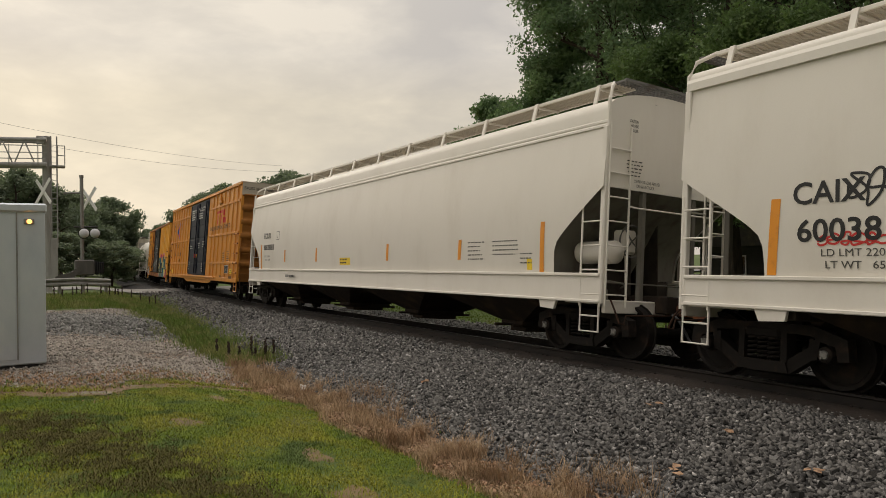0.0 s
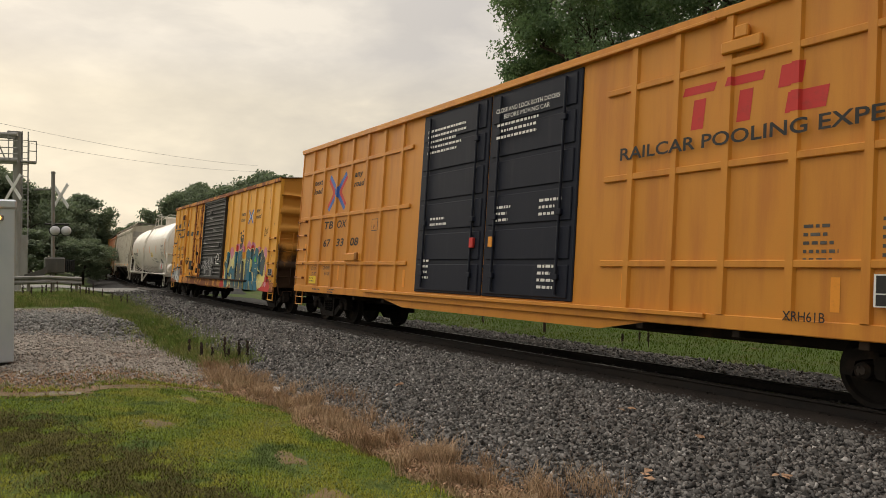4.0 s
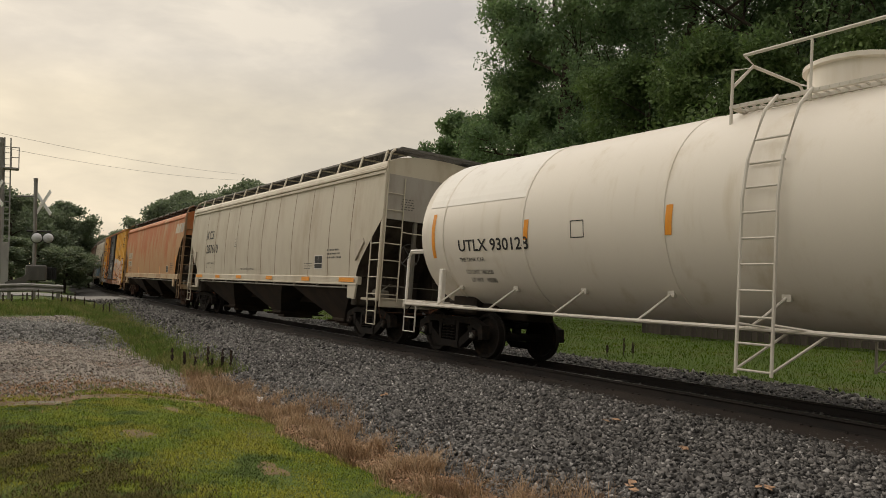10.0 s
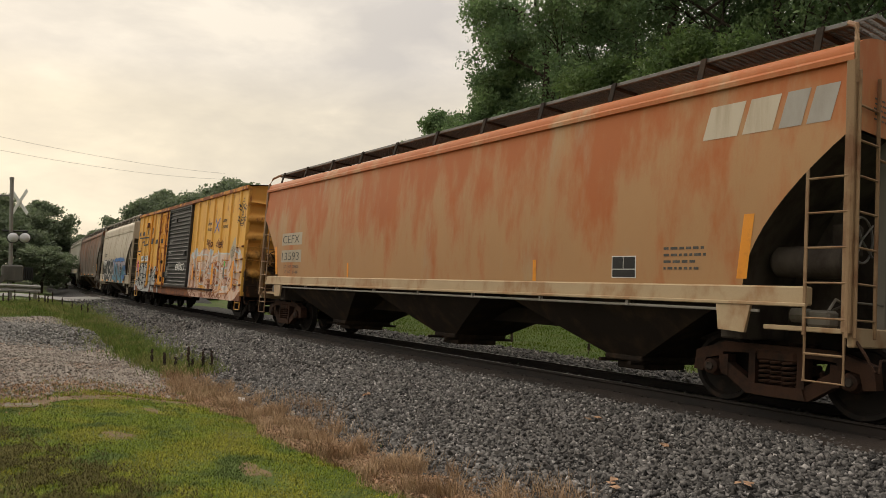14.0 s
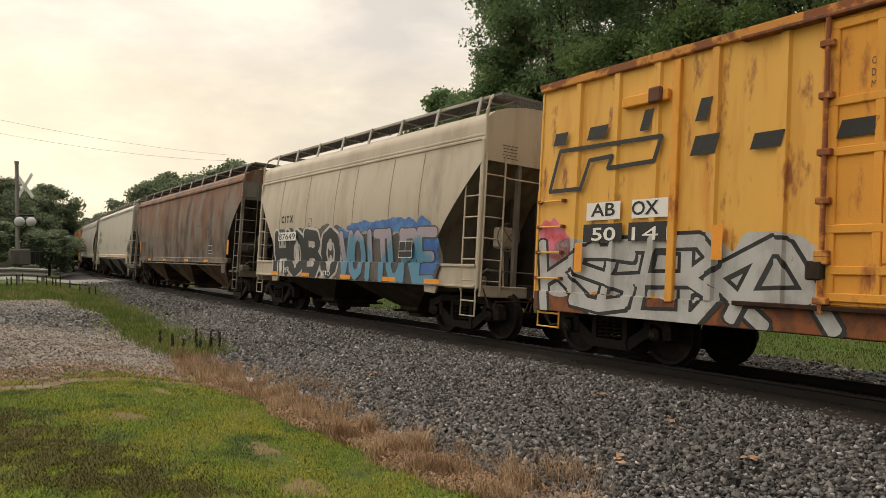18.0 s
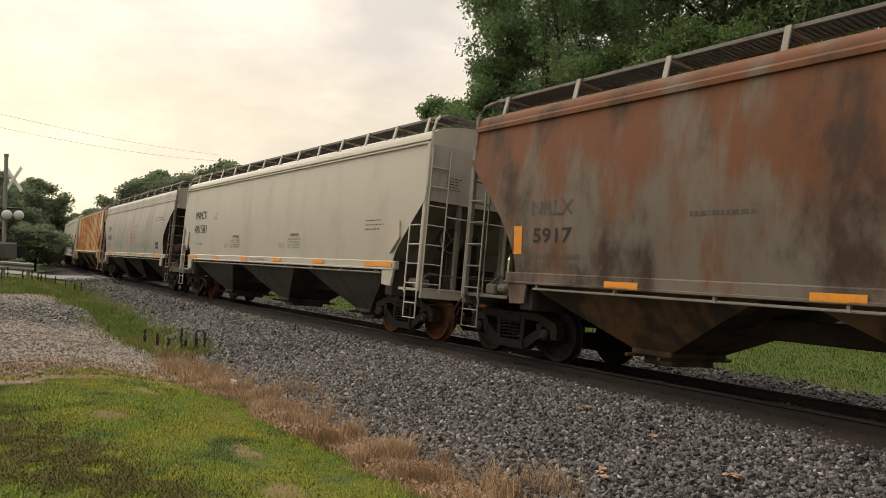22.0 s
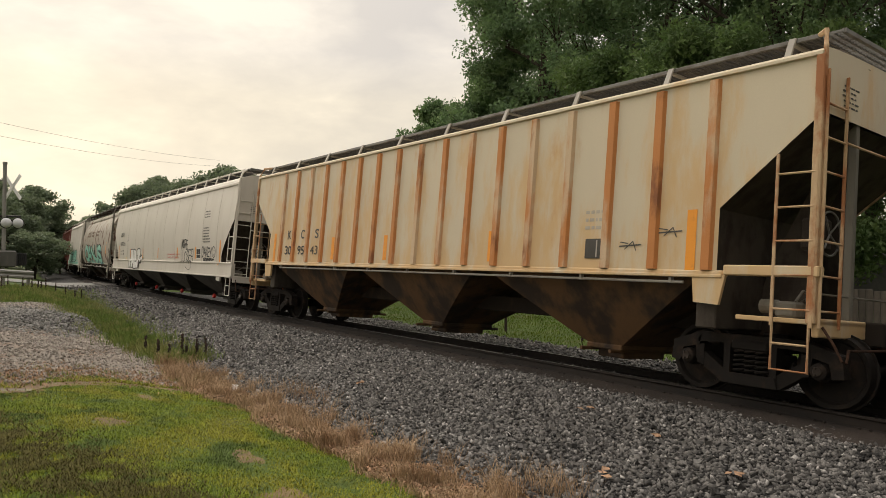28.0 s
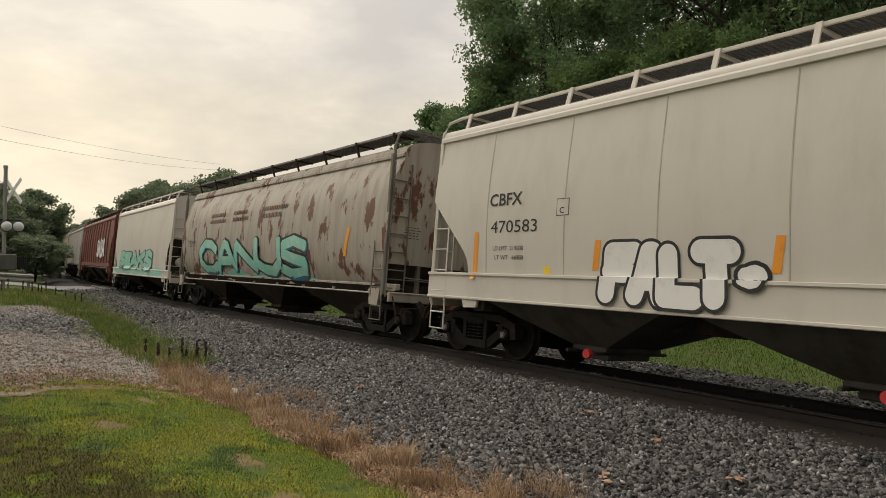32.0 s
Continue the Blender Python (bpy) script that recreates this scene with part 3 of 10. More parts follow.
SPEED = (7.17, 7.25, 7.26, 7.33, 7.46, 7.50, 7.49, 7.61, 8.17)
_t = np.arange(0, 32.051, 0.05)
_v = np.interp(_t, SPEED_T, SPEED)
_s = np.concatenate([[0], np.cumsum((_v[1:] + _v[:-1]) / 2 * 0.05)])


def gone(t):
    """How far the train has gone at t seconds."""
    return float(np.interp(t, _t, _s))
# ---- the train ----
# each car: x forward, y away from the camera, z up from the rail heads
WHEEL_R = 0.457


def side_frame_shape():
    s = Shape()
    s.prism([(-0.78, 0.66), (-0.70, 0.80), (0.70, 0.80), (0.78, 0.66), (0.5, 0.68), (-0.5, 0.68)], -0.09, 0.09)
    for m in (-1, 1):
        o = lambda pts: [(x * m, z) for x, z in (pts if m > 0 else reversed(pts))]
        s.prism(o([(0.70, 0.80), (1.14, 0.66), (1.17, 0.40), (1.03, 0.38), (0.99, 0.56), (0.74, 0.62)]), -0.09, 0.09)
        s.prism(o([(0.66, 0.36), (0.76, 0.38), (0.80, 0.62), (0.66, 0.64)]), -0.09, 0.09)
        s.prism(o([(0.28, 0.20), (0.40, 0.17), (0.80, 0.44), (0.76, 0.60), (0.34, 0.33)]), -0.08, 0.08)
        s.prism(o([(0.27, 0.28), (0.36, 0.30), (0.36, 0.70), (0.27, 0.70)]), -0.10, 0.10)
    s.prism([(-0.38, 0.17), (0.38, 0.17), (0.34, 0.31), (-0.34, 0.31)], -0.11, 0.11)
    return s


def spring_shape():
    s = Shape()
    turns = 5
    s.tube([(0.085 * math.cos(a), 0.085 * math.sin(a), 0.31 + 0.30 * a / (2 * math.pi * turns)) for a in
            [2 * math.pi * turns * k / 60 for k in range(61)]], 0.017, 5)
    return s


def bolster_shape():
    s = Shape()
    s.box(-0.26, 0.26, -1.12, 1.12, 0.60, 0.74, 0.03)
    s.box(-0.18, 0.18, -0.5, 0.5, 0.74, 0.84, 0.02)
    for m in (-1, 1):
        s.box(m * 0.46, m * 0.40, -0.85, 0.85, 0.36, 0.52, 0.02)
    return s


def bearing_shape():
    s = Shape()
    s.lathe([(-0.13, 0.0), (-0.13, 0.075), (-0.11, 0.10), (-0.02, 0.105), (0.0, 0.125), (0.10, 0.125), (0.10, 0.0)], (0, 0, 0), "y", 14)
    return s


def cap_shape():
    s = Shape()
    s.lathe([(-0.145, 0.0), (-0.145, 0.05), (-0.13, 0.06), (-0.125, 0.06)], (0, 0, 0), "y", 12)
    for k in range(3):
        a = 2 * math.pi * k / 3
        s.box(0.045 * math.cos(a) - 0.012, 0.045 * math.cos(a) + 0.012, -0.165, -0.14, 0.045 * math.sin(a) - 0.012, 0.045 * math.sin(a) + 0.012)
    return s


def wheelset_shape():
    s = Shape()
    for m in (-1, 1):
        pr = [(0.79, 0.0), (0.79, 0.10), (0.74, 0.14), (0.735, 0.36), (0.79, 0.39), (0.80, 0.44), (0.69, WHEEL_R), (0.69, 0.485), (0.66, 0.485),
              (0.66, 0.40), (0.70, 0.36), (0.70, 0.15), (0.64, 0.11), (0.64, 0.085), (0, 0.085)]
        s.lathe([(d * m, r) for d, r in pr], (0, 0, 0), "y", 24)
        s.lathe([(0.78 * m, 0.07), (1.10 * m, 0.07), (1.10 * m, 0)], (0, 0, 0), "y", 10)
        for k in range(3):
            a = 2 * math.pi * k / 3 + 0.3
            s.box(0.045 * math.cos(a) - 0.012, 0.045 * math.cos(a) + 0.012, 1.09 * m, 1.125 * m, 0.045 * math.sin(a) - 0.012, 0.045 * math.sin(a) + 0.012)
    return s


def coupler_shape():
    s = Shape()
    s.box(-0.75, 0.05, -0.09, 0.09, 0.76, 0.94, 0.02)
    s.prism([(-0.02, 0.73), (0.12, 0.70), (0.24, 0.74), (0.24, 0.98), (0.12, 1.02), (-0.02, 0.98)], -0.16, 0.02)
    s.box(0.10, 0.26, 0.02, 0.17, 0.72, 0.98, 0.04)
    return s


def hose_shape():
    s = Shape()
    s.tube([(-0.1, -0.35, 0.78), (0.05, -0.36, 0.70), (0.16, -0.33, 0.5), (0.22, -0.28, 0.36), (0.36, -0.22, 0.40)], 0.028, 6)
    return s


WHEELSETS = []


def add_truck(car, x, cap_mat=None, frame_mat=None, wheel_mat=None):
    frame_mat = frame_mat or M_IRON
    key = frame_mat.name
    bolster = part("truck_bolster", shared("bolster" + key, bolster_shape, frame_mat), frame_mat, car)
    bolster.location = (x, 0, 0)
    for m in (-1, 1):
        f = part("side_frame", shared("side_frame" + key, side_frame_shape, frame_mat, 40), frame_mat, car)
        f.location = (x, 1.0 * m, 0)
        if m < 0:
            for d in (-0.15, 0.0, 0.15):
                sp = part("spring", shared("spring" + key, spring_shape, frame_mat, 40), frame_mat, f)
                sp.location = (d, -0.03, 0)
            for d in (-0.89, 0.89):
                be = part("bearing", shared("bearing" + key, bearing_shape, frame_mat, 40), frame_mat, f)
                be.location = (d, -0.02, WHEEL_R)
                cm = cap_mat or M_CAP
                c = part("bearing_cap", shared("cap" + cm.name, cap_shape, cm, 40), cm, f)
                c.location = (d, -0.02, WHEEL_R)
    for d in (-0.89, 0.89):
        wm = wheel_mat or M_IRON
        w = part("wheelset", shared("wheelset" + wm.name, wheelset_shape, wm, 35), wm, car)
        w.location = (x + d, 0, WHEEL_R)
        WHEELSETS.append((w, x + d))


def add_ends(car, half, mat):
    for m in (-1, 1):
        c = part("coupler", shared("coupler", coupler_shape, M_RUST), M_RUST, car)
        c.matrix_basis = pose(m * (half - 0.12), 0, 0, 0, 0, 0 if m > 0 else 180)
        x = half - 0.5
        lever = Shape().tube([(m * (x - 0.25), -1.40, 0.98), (m * (x - 0.1), -1.44, 0.80), (m * x, -1.44, 0.62), (m * x, -1.34, 0.60), (m * x, -1.30, 0.74), (m * (x + 0.05), -0.25, 0.76), (m * (x + 0.2), -0.1, 0.9)], 0.016, 6)
        part("uncoupling_lever", lever, M_RUSTIRON, car)
        h = part("brake_hose", shared("hose", hose_shape, M_BLACK, 60), M_BLACK, car)
        h.matrix_basis = pose(m * (half - 0.3), 0, 0, 0, 0, 0 if m > 0 else 180)


def ladder(car, p, q, rise, n, mat, r=0.017, stile=0.028, tops=(0, 0)):
    """Two upright stiles at p and q (feet), with n rungs between; tops: how far each stile goes over the last rung."""
    s = Shape()
    p, q = Vector(p), Vector(q)
    for foot, t in ((p, tops[0]), (q, tops[1])):
        if t is not None:
            s.box(foot.x - stile, foot.x + stile, foot.y - 0.012, foot.y + 0.012, foot.z, foot.z + rise * n + t, 0.006)
    for k in range(n):
        z = Vector((0, 0, rise * (k + 0.5)))
        s.bar(p + z, q + z, r, 6)
    return part("ladder", s, mat, car, "")


def stirrup(car, x, y, w, z0, z1, mat):
    s = Shape()
    s.tube([(x - w / 2, y, z1), (x - w / 2, y, z0), (x + w / 2, y, z0), (x + w / 2, y, z1)], 0.02, 6)
    zm = (z0 + z1) / 2
    s.bar((x - w / 2, y, zm), (x + w / 2, y, zm), 0.016, 6)
    return part("stirrup_step", s, mat, car)


def on_side(verts, profile, out):
    """Lays flat (x, z) shapes on the near side of a car, whose half width at height z is profile(z)."""
    return [(x, -profile(z) - out, z) for x, z in verts]


def letters(car, text, x, z, height, mat, profile, name="lettering", label="", width=None, out=0.0075, bold=0.0, shear=0.0, align="LEFT"):
    """Writing on the near side; x, z: where its left edge and middle lie."""
    cu = bpy.data.curves.new("letters", "FONT")
    cu.body, cu.size, cu.align_x, cu.offset, cu.shear = text, 1.0, align, 0.0 if "M" in text or "4" in text else bold / height + (0.016 if height > 0.13 and not set("DW") & set(text) else 0.006), shear
    cu.resolution_u = 3
    ob = bpy.data.objects.new("letters", cu)
    scene.collection.objects.link(ob)
    bpy.context.view_layer.update()
    me = bpy.data.meshes.new_from_object(ob.evaluated_get(bpy.context.evaluated_depsgraph_get()))
    bpy.data.objects.remove(ob)
    n = len(me.vertices)
    co = np.empty(n * 3)
    me.vertices.foreach_get("co", co)
    co = co.reshape(n, 3)
    lo, hi = co.min(0), co.max(0)
    k = height / 0.72
    kx = width / max(hi[0] - lo[0], 0.01) if width else k
    cx = (co[:, 0] - (lo[0] if align == "LEFT" else (lo[0] + hi[0]) / 2)) * kx + x
    cz = (co[:, 1] - 0.36) * k + z
    flat = on_side(zip(cx.tolist(), cz.tolist()), profile, out)
    if height < 0.15 or len(text) == 1:
        me.vertices.foreach_set("co", np.array(flat).ravel())
        me.materials.clear()
        me.materials.append(mat)
        me.update()
        ob = new(name, me)
        ob.parent = car
        return tagged(ob, label, kind="" if len(text) == 1 else "stuff")
    # large characters are parts of their own
    owner = list(range(n))

    def top_of(i):
        while owner[i] != i:
            owner[i] = owner[owner[i]]
            i = owner[i]
        return i

    faces = [tuple(q.vertices) for q in me.polygons]
    for q in faces:
        for i in q[1:]:
            owner[top_of(i)] = top_of(q[0])
    sets = {}
    for q in faces:
        sets.setdefault(top_of(q[0]), []).append(q)
    last = None
    for q in sets.values():
        used = sorted({i for f in q for i in f})
        at_ = {i: k_ for k_, i in enumerate(used)}
        ch = bpy.data.meshes.new(name)
        ch.from_pydata([flat[i] for i in used], [], [tuple(at_[i] for i in f) for f in q])
        ch.materials.append(mat)
        last = new(name, ch)
        last.parent = car
        tagged(last, label)
    bpy.data.meshes.remove(me)
    return last


def panel(car, name, x0, x1, z0, z1, mat, profile, label="", out=0.004, rows=1):
    s = Shape()
    n = max(1, int((z1 - z0) / 0.15))
    for r in range(rows):
        rr = [on_side([(x0, z0 + (z1 - z0) * k / n), (x1, z0 + (z1 - z0) * k / n)], profile, out) for k in range(n + 1)]
        s.grid(rr)
    return part(name, s, mat, car, label)


def bars(car, x, z, w, rows, mat, profile, pitch=0.085, h=0.045, seed=1, label="small stencilled data lines", gap=0.030):
    """Small writing that cannot be read: rows of short bars."""
    rnd = random.Random(seed)
    s = Shape()
    for r in range(rows):
        at = 0.0
        end = w * rnd.uniform(0.65, 1.0)
        while at < end:
            ww = min(rnd.uniform(0.035, 0.12), end - at)
            zz = z - r * pitch
            s.grid([on_side([(x + at, zz - h / 2), (x + at + ww, zz - h / 2)], profile, 0.005), on_side([(x + at, zz + h / 2), (x + at + ww, zz + h / 2)], profile, 0.005)])
            at += ww + gap
    return tagged(part("data_stencil", s, mat, car, label), label, kind="stuff")


def blob(car, name, x, z, rx, rz, mat, profile, label="", seed=1, out=0.003, rough=0.25, n=40):
    """An uneven patch of sprayed paint."""
    rnd = random.Random(seed)
    ph = [rnd.uniform(0, 6.28) for _ in range(5)]
    rim = []
    n = 72
    for k in range(n):
        a = 2 * math.pi * k / n
        w = 1 + rough * sum(g * math.sin(a * f + ph[j]) for j, (f, g) in enumerate(((2, 0.34), (3, 0.34), (5, 0.24), (8, 0.14), (13, 0.09))))
        rim.append((math.cos(a) * rx * w, math.sin(a) * rz * w))
    rows = []
    for f in (0.02, 0.35, 0.7, 1.0):
        rows.append(on_side([(x + p * f, z + q * f) for p, q in rim + rim[:1]], profile, out))
    s = Shape().grid(rows, True)
    return part(name, s, mat, car, label)


STROKES = {
    "W": [[(0, 1), (0.2, 0), (0.5, 0.7), (0.8, 0), (1, 1)]], "A": [[(0, 0), (0.42, 1), (0.58, 1), (1, 0)], [(0.2, 0.36), (0.8, 0.36)]], "I": [[(0.5, 1), (0.5, 0)]],
    "N": [[(0, 0), (0, 1), (1, 0), (1, 1)]], "E": [[(1, 1), (0, 1), (0, 0), (1, 0)], [(0, 0.5), (0.8, 0.5)]], "H": [[(0, 1), (0, 0)], [(1, 1), (1, 0)], [(0, 0.5), (1, 0.5)]],
    "O": [[(0.5, 1), (0.12, 0.85), (0, 0.5), (0.12, 0.15), (0.5, 0), (0.88, 0.15), (1, 0.5), (0.88, 0.85), (0.5, 1)]],
    "B": [[(0, 0), (0, 1), (0.7, 0.97), (0.88, 0.76), (0.6, 0.53), (0, 0.5)], [(0.6, 0.53), (1, 0.27), (0.75, 0.03), (0, 0)]], "V": [[(0, 1), (0.5, 0), (1, 1)]],
    "L": [[(0, 1), (0, 0), (1, 0)]], "T": [[(0, 1), (1, 1)], [(0.5, 1), (0.5, 0)]], "U": [[(0, 1), (0, 0.25), (0.3, 0), (0.7, 0), (1, 0.25), (1, 1)]],
    "R": [[(0, 0), (0, 1), (0.75, 0.97), (0.95, 0.75), (0.7, 0.5), (0, 0.5)], [(0.5, 0.5), (1, 0)]], "F": [[(0, 0), (0, 1), (1, 1)], [(0, 0.52), (0.75, 0.52)]],
    "C": [[(1, 0.8), (0.7, 1), (0.3, 1), (0, 0.7), (0, 0.3), (0.3, 0), (0.7, 0), (1, 0.2)]], "S": [[(1, 0.85), (0.6, 1), (0.15, 0.9), (0.1, 0.65), (0.5, 0.5), (0.95, 0.35), (0.85, 0.08), (0.4, 0), (0, 0.15)]],
    "M": [[(0, 0), (0.1, 1), (0.5, 0.25), (0.9, 1), (1, 0)]], "Z": [[(0, 1), (1, 1), (0, 0), (1, 0)]], "P": [[(0, 0), (0, 1), (0.8, 0.95), (0.95, 0.7), (0.7, 0.48), (0, 0.48)]],
    "K": [[(0, 0), (0, 1)], [(0, 0.42), (1, 1)], [(0.3, 0.6), (1, 0)]], "D": [[(0, 0), (0, 1), (0.6, 0.95), (1, 0.6), (1, 0.4), (0.6, 0.05), (0, 0)]], "Y": [[(0, 1), (0.5, 0.5), (1, 1)], [(0.5, 0.5), (0.5, 0)]],
}


def stroke_mesh(shape, lines, r, profile, out, cap=1.0):
    """Thick sprayed strokes with round ends; each piece a hair above the last."""
    lift = out
    for line in lines:
        for i in range(len(line) - 1):
            a, b = Vector(line[i]), Vector(line[i + 1])
            d = (b - a).normalized()
            n = Vector((-d.y, d.x)) * r
            lift += 0.0007
            rows = []
            for t in [math.pi / 2 * k / 5 for k in range(6)]:
                rows.append([a - d * r * cap * math.cos(t) - n * max(math.sin(t), 1 - cap), a - d * r * cap * math.cos(t) + n * max(math.sin(t), 1 - cap)])
            k = max(1, int((b - a).length / 0.12))
            rows += [[a + (b - a) * j / k - n, a + (b - a) * j / k + n] for j in range(1, k)]
            for t in [math.pi / 2 * j / 5 for j in range(6)]:
                rows.append([b + d * r * cap * math.sin(t) - n * max(math.cos(t), 1 - cap), b + d * r * cap * math.sin(t) + n * max(math.cos(t), 1 - cap)])
            shape.grid([on_side([tuple(q), tuple((q + w) / 2), tuple(w)], profile, lift) for q, w in rows])


def bubble(car, profile, text, x0, x1, z, h, fill, line, label, weight=0.12, edge=0.05, out=0.012, seed=1, overlap=0.0, steady=False, stack=0.0):
    """Fat graffiti letters with an outline."""
    rnd = random.Random(seed * 31 + len(text))
    n = len(text)
    w = (x1 - x0) / n
    made = []
    for k, ch in enumerate(text):
        lean, grow, dz = rnd.uniform(-0.10, 0.16), rnd.uniform(0.92, 1.12), rnd.uniform(-0.05, 0.05) * h
        if steady:
            lean, grow, dz = lean * 0.3, 1.0, dz * 0.3
        lw = w * (1 + overlap) - 2 * weight * 0.72
        made.append([[(x0 + w * (k + 0.5) + (px - 0.5) * lw + lean * (pz - 0.5) * h + rnd.uniform(-0.02, 0.02), z + dz + (pz - 0.5) * (h * grow - 2 * weight) + rnd.uniform(-0.02, 0.02)) for px, pz in st] for st in STROKES[ch]])
    for k, lines in enumerate(made):
        s = Shape()
        stroke_mesh(s, lines, weight + edge, profile, out + (0.0002 + stack) * k)
        part("graffiti_outline", s, line, car)
    for k, lines in enumerate(made):
        s = Shape()
        stroke_mesh(s, lines, weight, profile, out + (0.004 if stack else 0.012) + (0.0002 + stack) * k)
        part("graffiti_letter", s, fill, car, label)


def sprayed(car, profile, text, x0, x1, z, h, mat, label, r=0.022, seed=1, out=0.008):
    """A tag in thin sprayed strokes, one letter after another."""
    rnd = random.Random(seed)
    w = (x1 - x0) / len(text)
    for k, ch in enumerate(text):
        lean, grow, dz = rnd.uniform(0.0, 0.25), rnd.uniform(0.8, 1.15), rnd.uniform(-0.08, 0.08) * h
        lines = [[(x0 + w * (k + 0.5) + (px - 0.5) * w * 0.92 + lean * (pz - 0.5) * h + rnd.uniform(-0.025, 0.025), z + dz + (pz - 0.5) * h * grow + rnd.uniform(-0.03, 0.03)) for px, pz in st] for st in STROKES[ch]]
        s = Shape()
        stroke_mesh(s, lines, r, profile, out)
        part("graffiti_tag", s, mat, car, label)


def wild(car, profile, text, x0, x1, z, h, fills, shade, line, label, weight=0.2, edge=0.06, out=0.012, seed=1, overlap=0.25, shift=(-0.07, -0.06), spans=None):
    """Tightly woven angular graffiti letters: outline, dark depth, then the fill. spans: the left and right end of each letter."""
    rnd = random.Random(seed)
    n = len(text)
    w = (x1 - x0) / n
    made = []
    for k, ch in enumerate(text):
        a, b = spans[k] if spans else (x0 + w * (k - overlap / 2), x0 + w * (k + 1 + overlap / 2))
        lean, grow, dz = rnd.uniform(-0.25, 0.3), rnd.uniform(0.9, 1.06), rnd.uniform(-0.03, 0.05) * h
        if spans:
            lean, grow = lean * 0.4, 1.0
        lw = b - a - 2 * weight * 0.8
        made.append([[((a + b) / 2 + (px - 0.5) * lw + lean * (pz - 0.5) * h * 0.6 + rnd.uniform(-0.06, 0.06), z + dz + (pz - 0.5) * (h * grow - 2 * weight) + rnd.uniform(-0.05, 0.05)) for px, pz in st] for st in STROKES[ch]])
    for k, lines in enumerate(made):
        s = Shape()
        stroke_mesh(s, lines, weight + edge, profile, out + 0.0002 * k, 0.55)
        part("graffiti_outline", s, line, car)
    for k, lines in enumerate(made):
        low = out + 0.010 + 0.009 * (k % 2)
        if shade:
            s = Shape()
            stroke_mesh(s, [[(a + shift[0], b + shift[1]) for a, b in q] for q in lines], weight * 0.92, profile, low, 0.55)
            part("graffiti_shadow", s, shade, car)
        s = Shape()
        stroke_mesh(s, lines, weight * 0.86, profile, low + 0.006, 0.55)
        part("graffiti_letter", s, fills[k % len(fills)], car, label)


def scrawl(car, name, x, z, w, h, mat, profile, seed, label="", loops=7, r=0.022, out=0.006):
    """A looping line of spray paint, as a ribbon on the side."""
    rnd = random.Random(seed)
    pts = []
    step = w / loops
    for k in range(loops):
        cx, amp = x + step * (k + 0.5), h / 2 * rnd.uniform(0.45, 1.0)
        turn, tall, cz = rnd.choice((1, 1, -1)), rnd.uniform(0.55, 1.15), z + h * rnd.uniform(-0.12, 0.12)
        for a in (200, 260, 330, 40, 110, 165):
            b = radians(a * turn + rnd.uniform(-22, 22))
            pts.append((cx + step * 0.62 * tall * math.cos(b) + 0.25 * amp * math.sin(b), cz + amp * math.sin(b)))
    fine = []
    for i in range(len(pts) - 1):
        p0, p1, p2, p3 = (Vector(pts[max(0, min(len(pts) - 1, j))]) for j in (i - 1, i, i + 1, i + 2))
        for k in range(6):
            t = k / 6
            fine.append(0.5 * ((2 * p1) + (p2 - p0) * t + (2 * p0 - 5 * p1 + 4 * p2 - p3) * t * t + (3 * p1 - p0 - 3 * p2 + p3) * t ** 3))
    rows = []
    for i in range(len(fine)):
        d = fine[min(i + 1, len(fine) - 1)] - fine[max(i - 1, 0)]
        nrm = Vector((-d.y, d.x)).normalized() * r if d.length > 1e-6 else Vector((r, 0))
        rows.append(on_side([tuple(fine[i] - nrm), tuple(fine[i] + nrm)], profile, out))
    return part(name, Shape().grid(rows), mat, car, label)


def drape(car, posts=(), face=None, sill_z=0.99, low=0.685, skip=(-3.35, 1.8), kinds=("graffiti", "rust_patch", "paint_patch")):
    """Lays the sprayed paint of a car over its side, posts and sill, and ends it at the sill's lower edge."""
    face = face or (lambda z: 1.536 if z <= sill_z + 0.001 else 1.50)
    for ob in car.children_recursive:
        if not ob.name.startswith(kinds) or not ob.data or not ob.data.vertices:
            continue
        xs = [v.co.x for v in ob.data.vertices]
        if min(xs) > skip[0] and max(xs) < skip[1]:
            continue
        bm = bmesh.new()
        bm.from_mesh(ob.data)
        cuts = [x + d for x in posts for d in (-0.075, -0.05, 0.05, 0.075) if min(xs) < x + d < max(xs)]
        for at_, way in [((x, 0, 0), (1, 0, 0)) for x in cuts] + [((0, 0, sill_z), (0, 0, 1)), ((0, 0, sill_z + 0.012), (0, 0, 1))]:
            bmesh.ops.bisect_plane(bm, geom=bm.verts[:] + bm.edges[:] + bm.faces[:], dist=1e-5, plane_co=at_, plane_no=way)
        bmesh.ops.bisect_plane(bm, geom=bm.verts[:] + bm.edges[:] + bm.faces[:], dist=1e-5, plane_co=(0, 0, low), plane_no=(0, 0, -1), clear_outer=True)
        for v in bm.verts:
            over = 0.0
            if v.co.z > sill_z + 0.001:
                for x in posts:
                    over = max(over, 0.05 * min(1.0, max(0.0, (0.075 - abs(v.co.x - x)) / 0.025)))
            v.co.y = -(face(v.co.z) + over + 0.002 + 0.12 * max(0.0, -v.co.y - 1.55))
        bm.to_mesh(ob.data)
        bm.free()


def slabs(car, profile, strokes, mat, name, label, out, more=0.0, sharp=0.3):
    """Fat angular graffiti strokes, each a part: (half width, points of its middle line)."""
    for k, (r, line) in enumerate(strokes):
        sh = Shape()
        stroke_mesh(sh, [line], r + more, profile, out + 0.0021 * k, sharp)
        part(name, sh, mat, car, label)


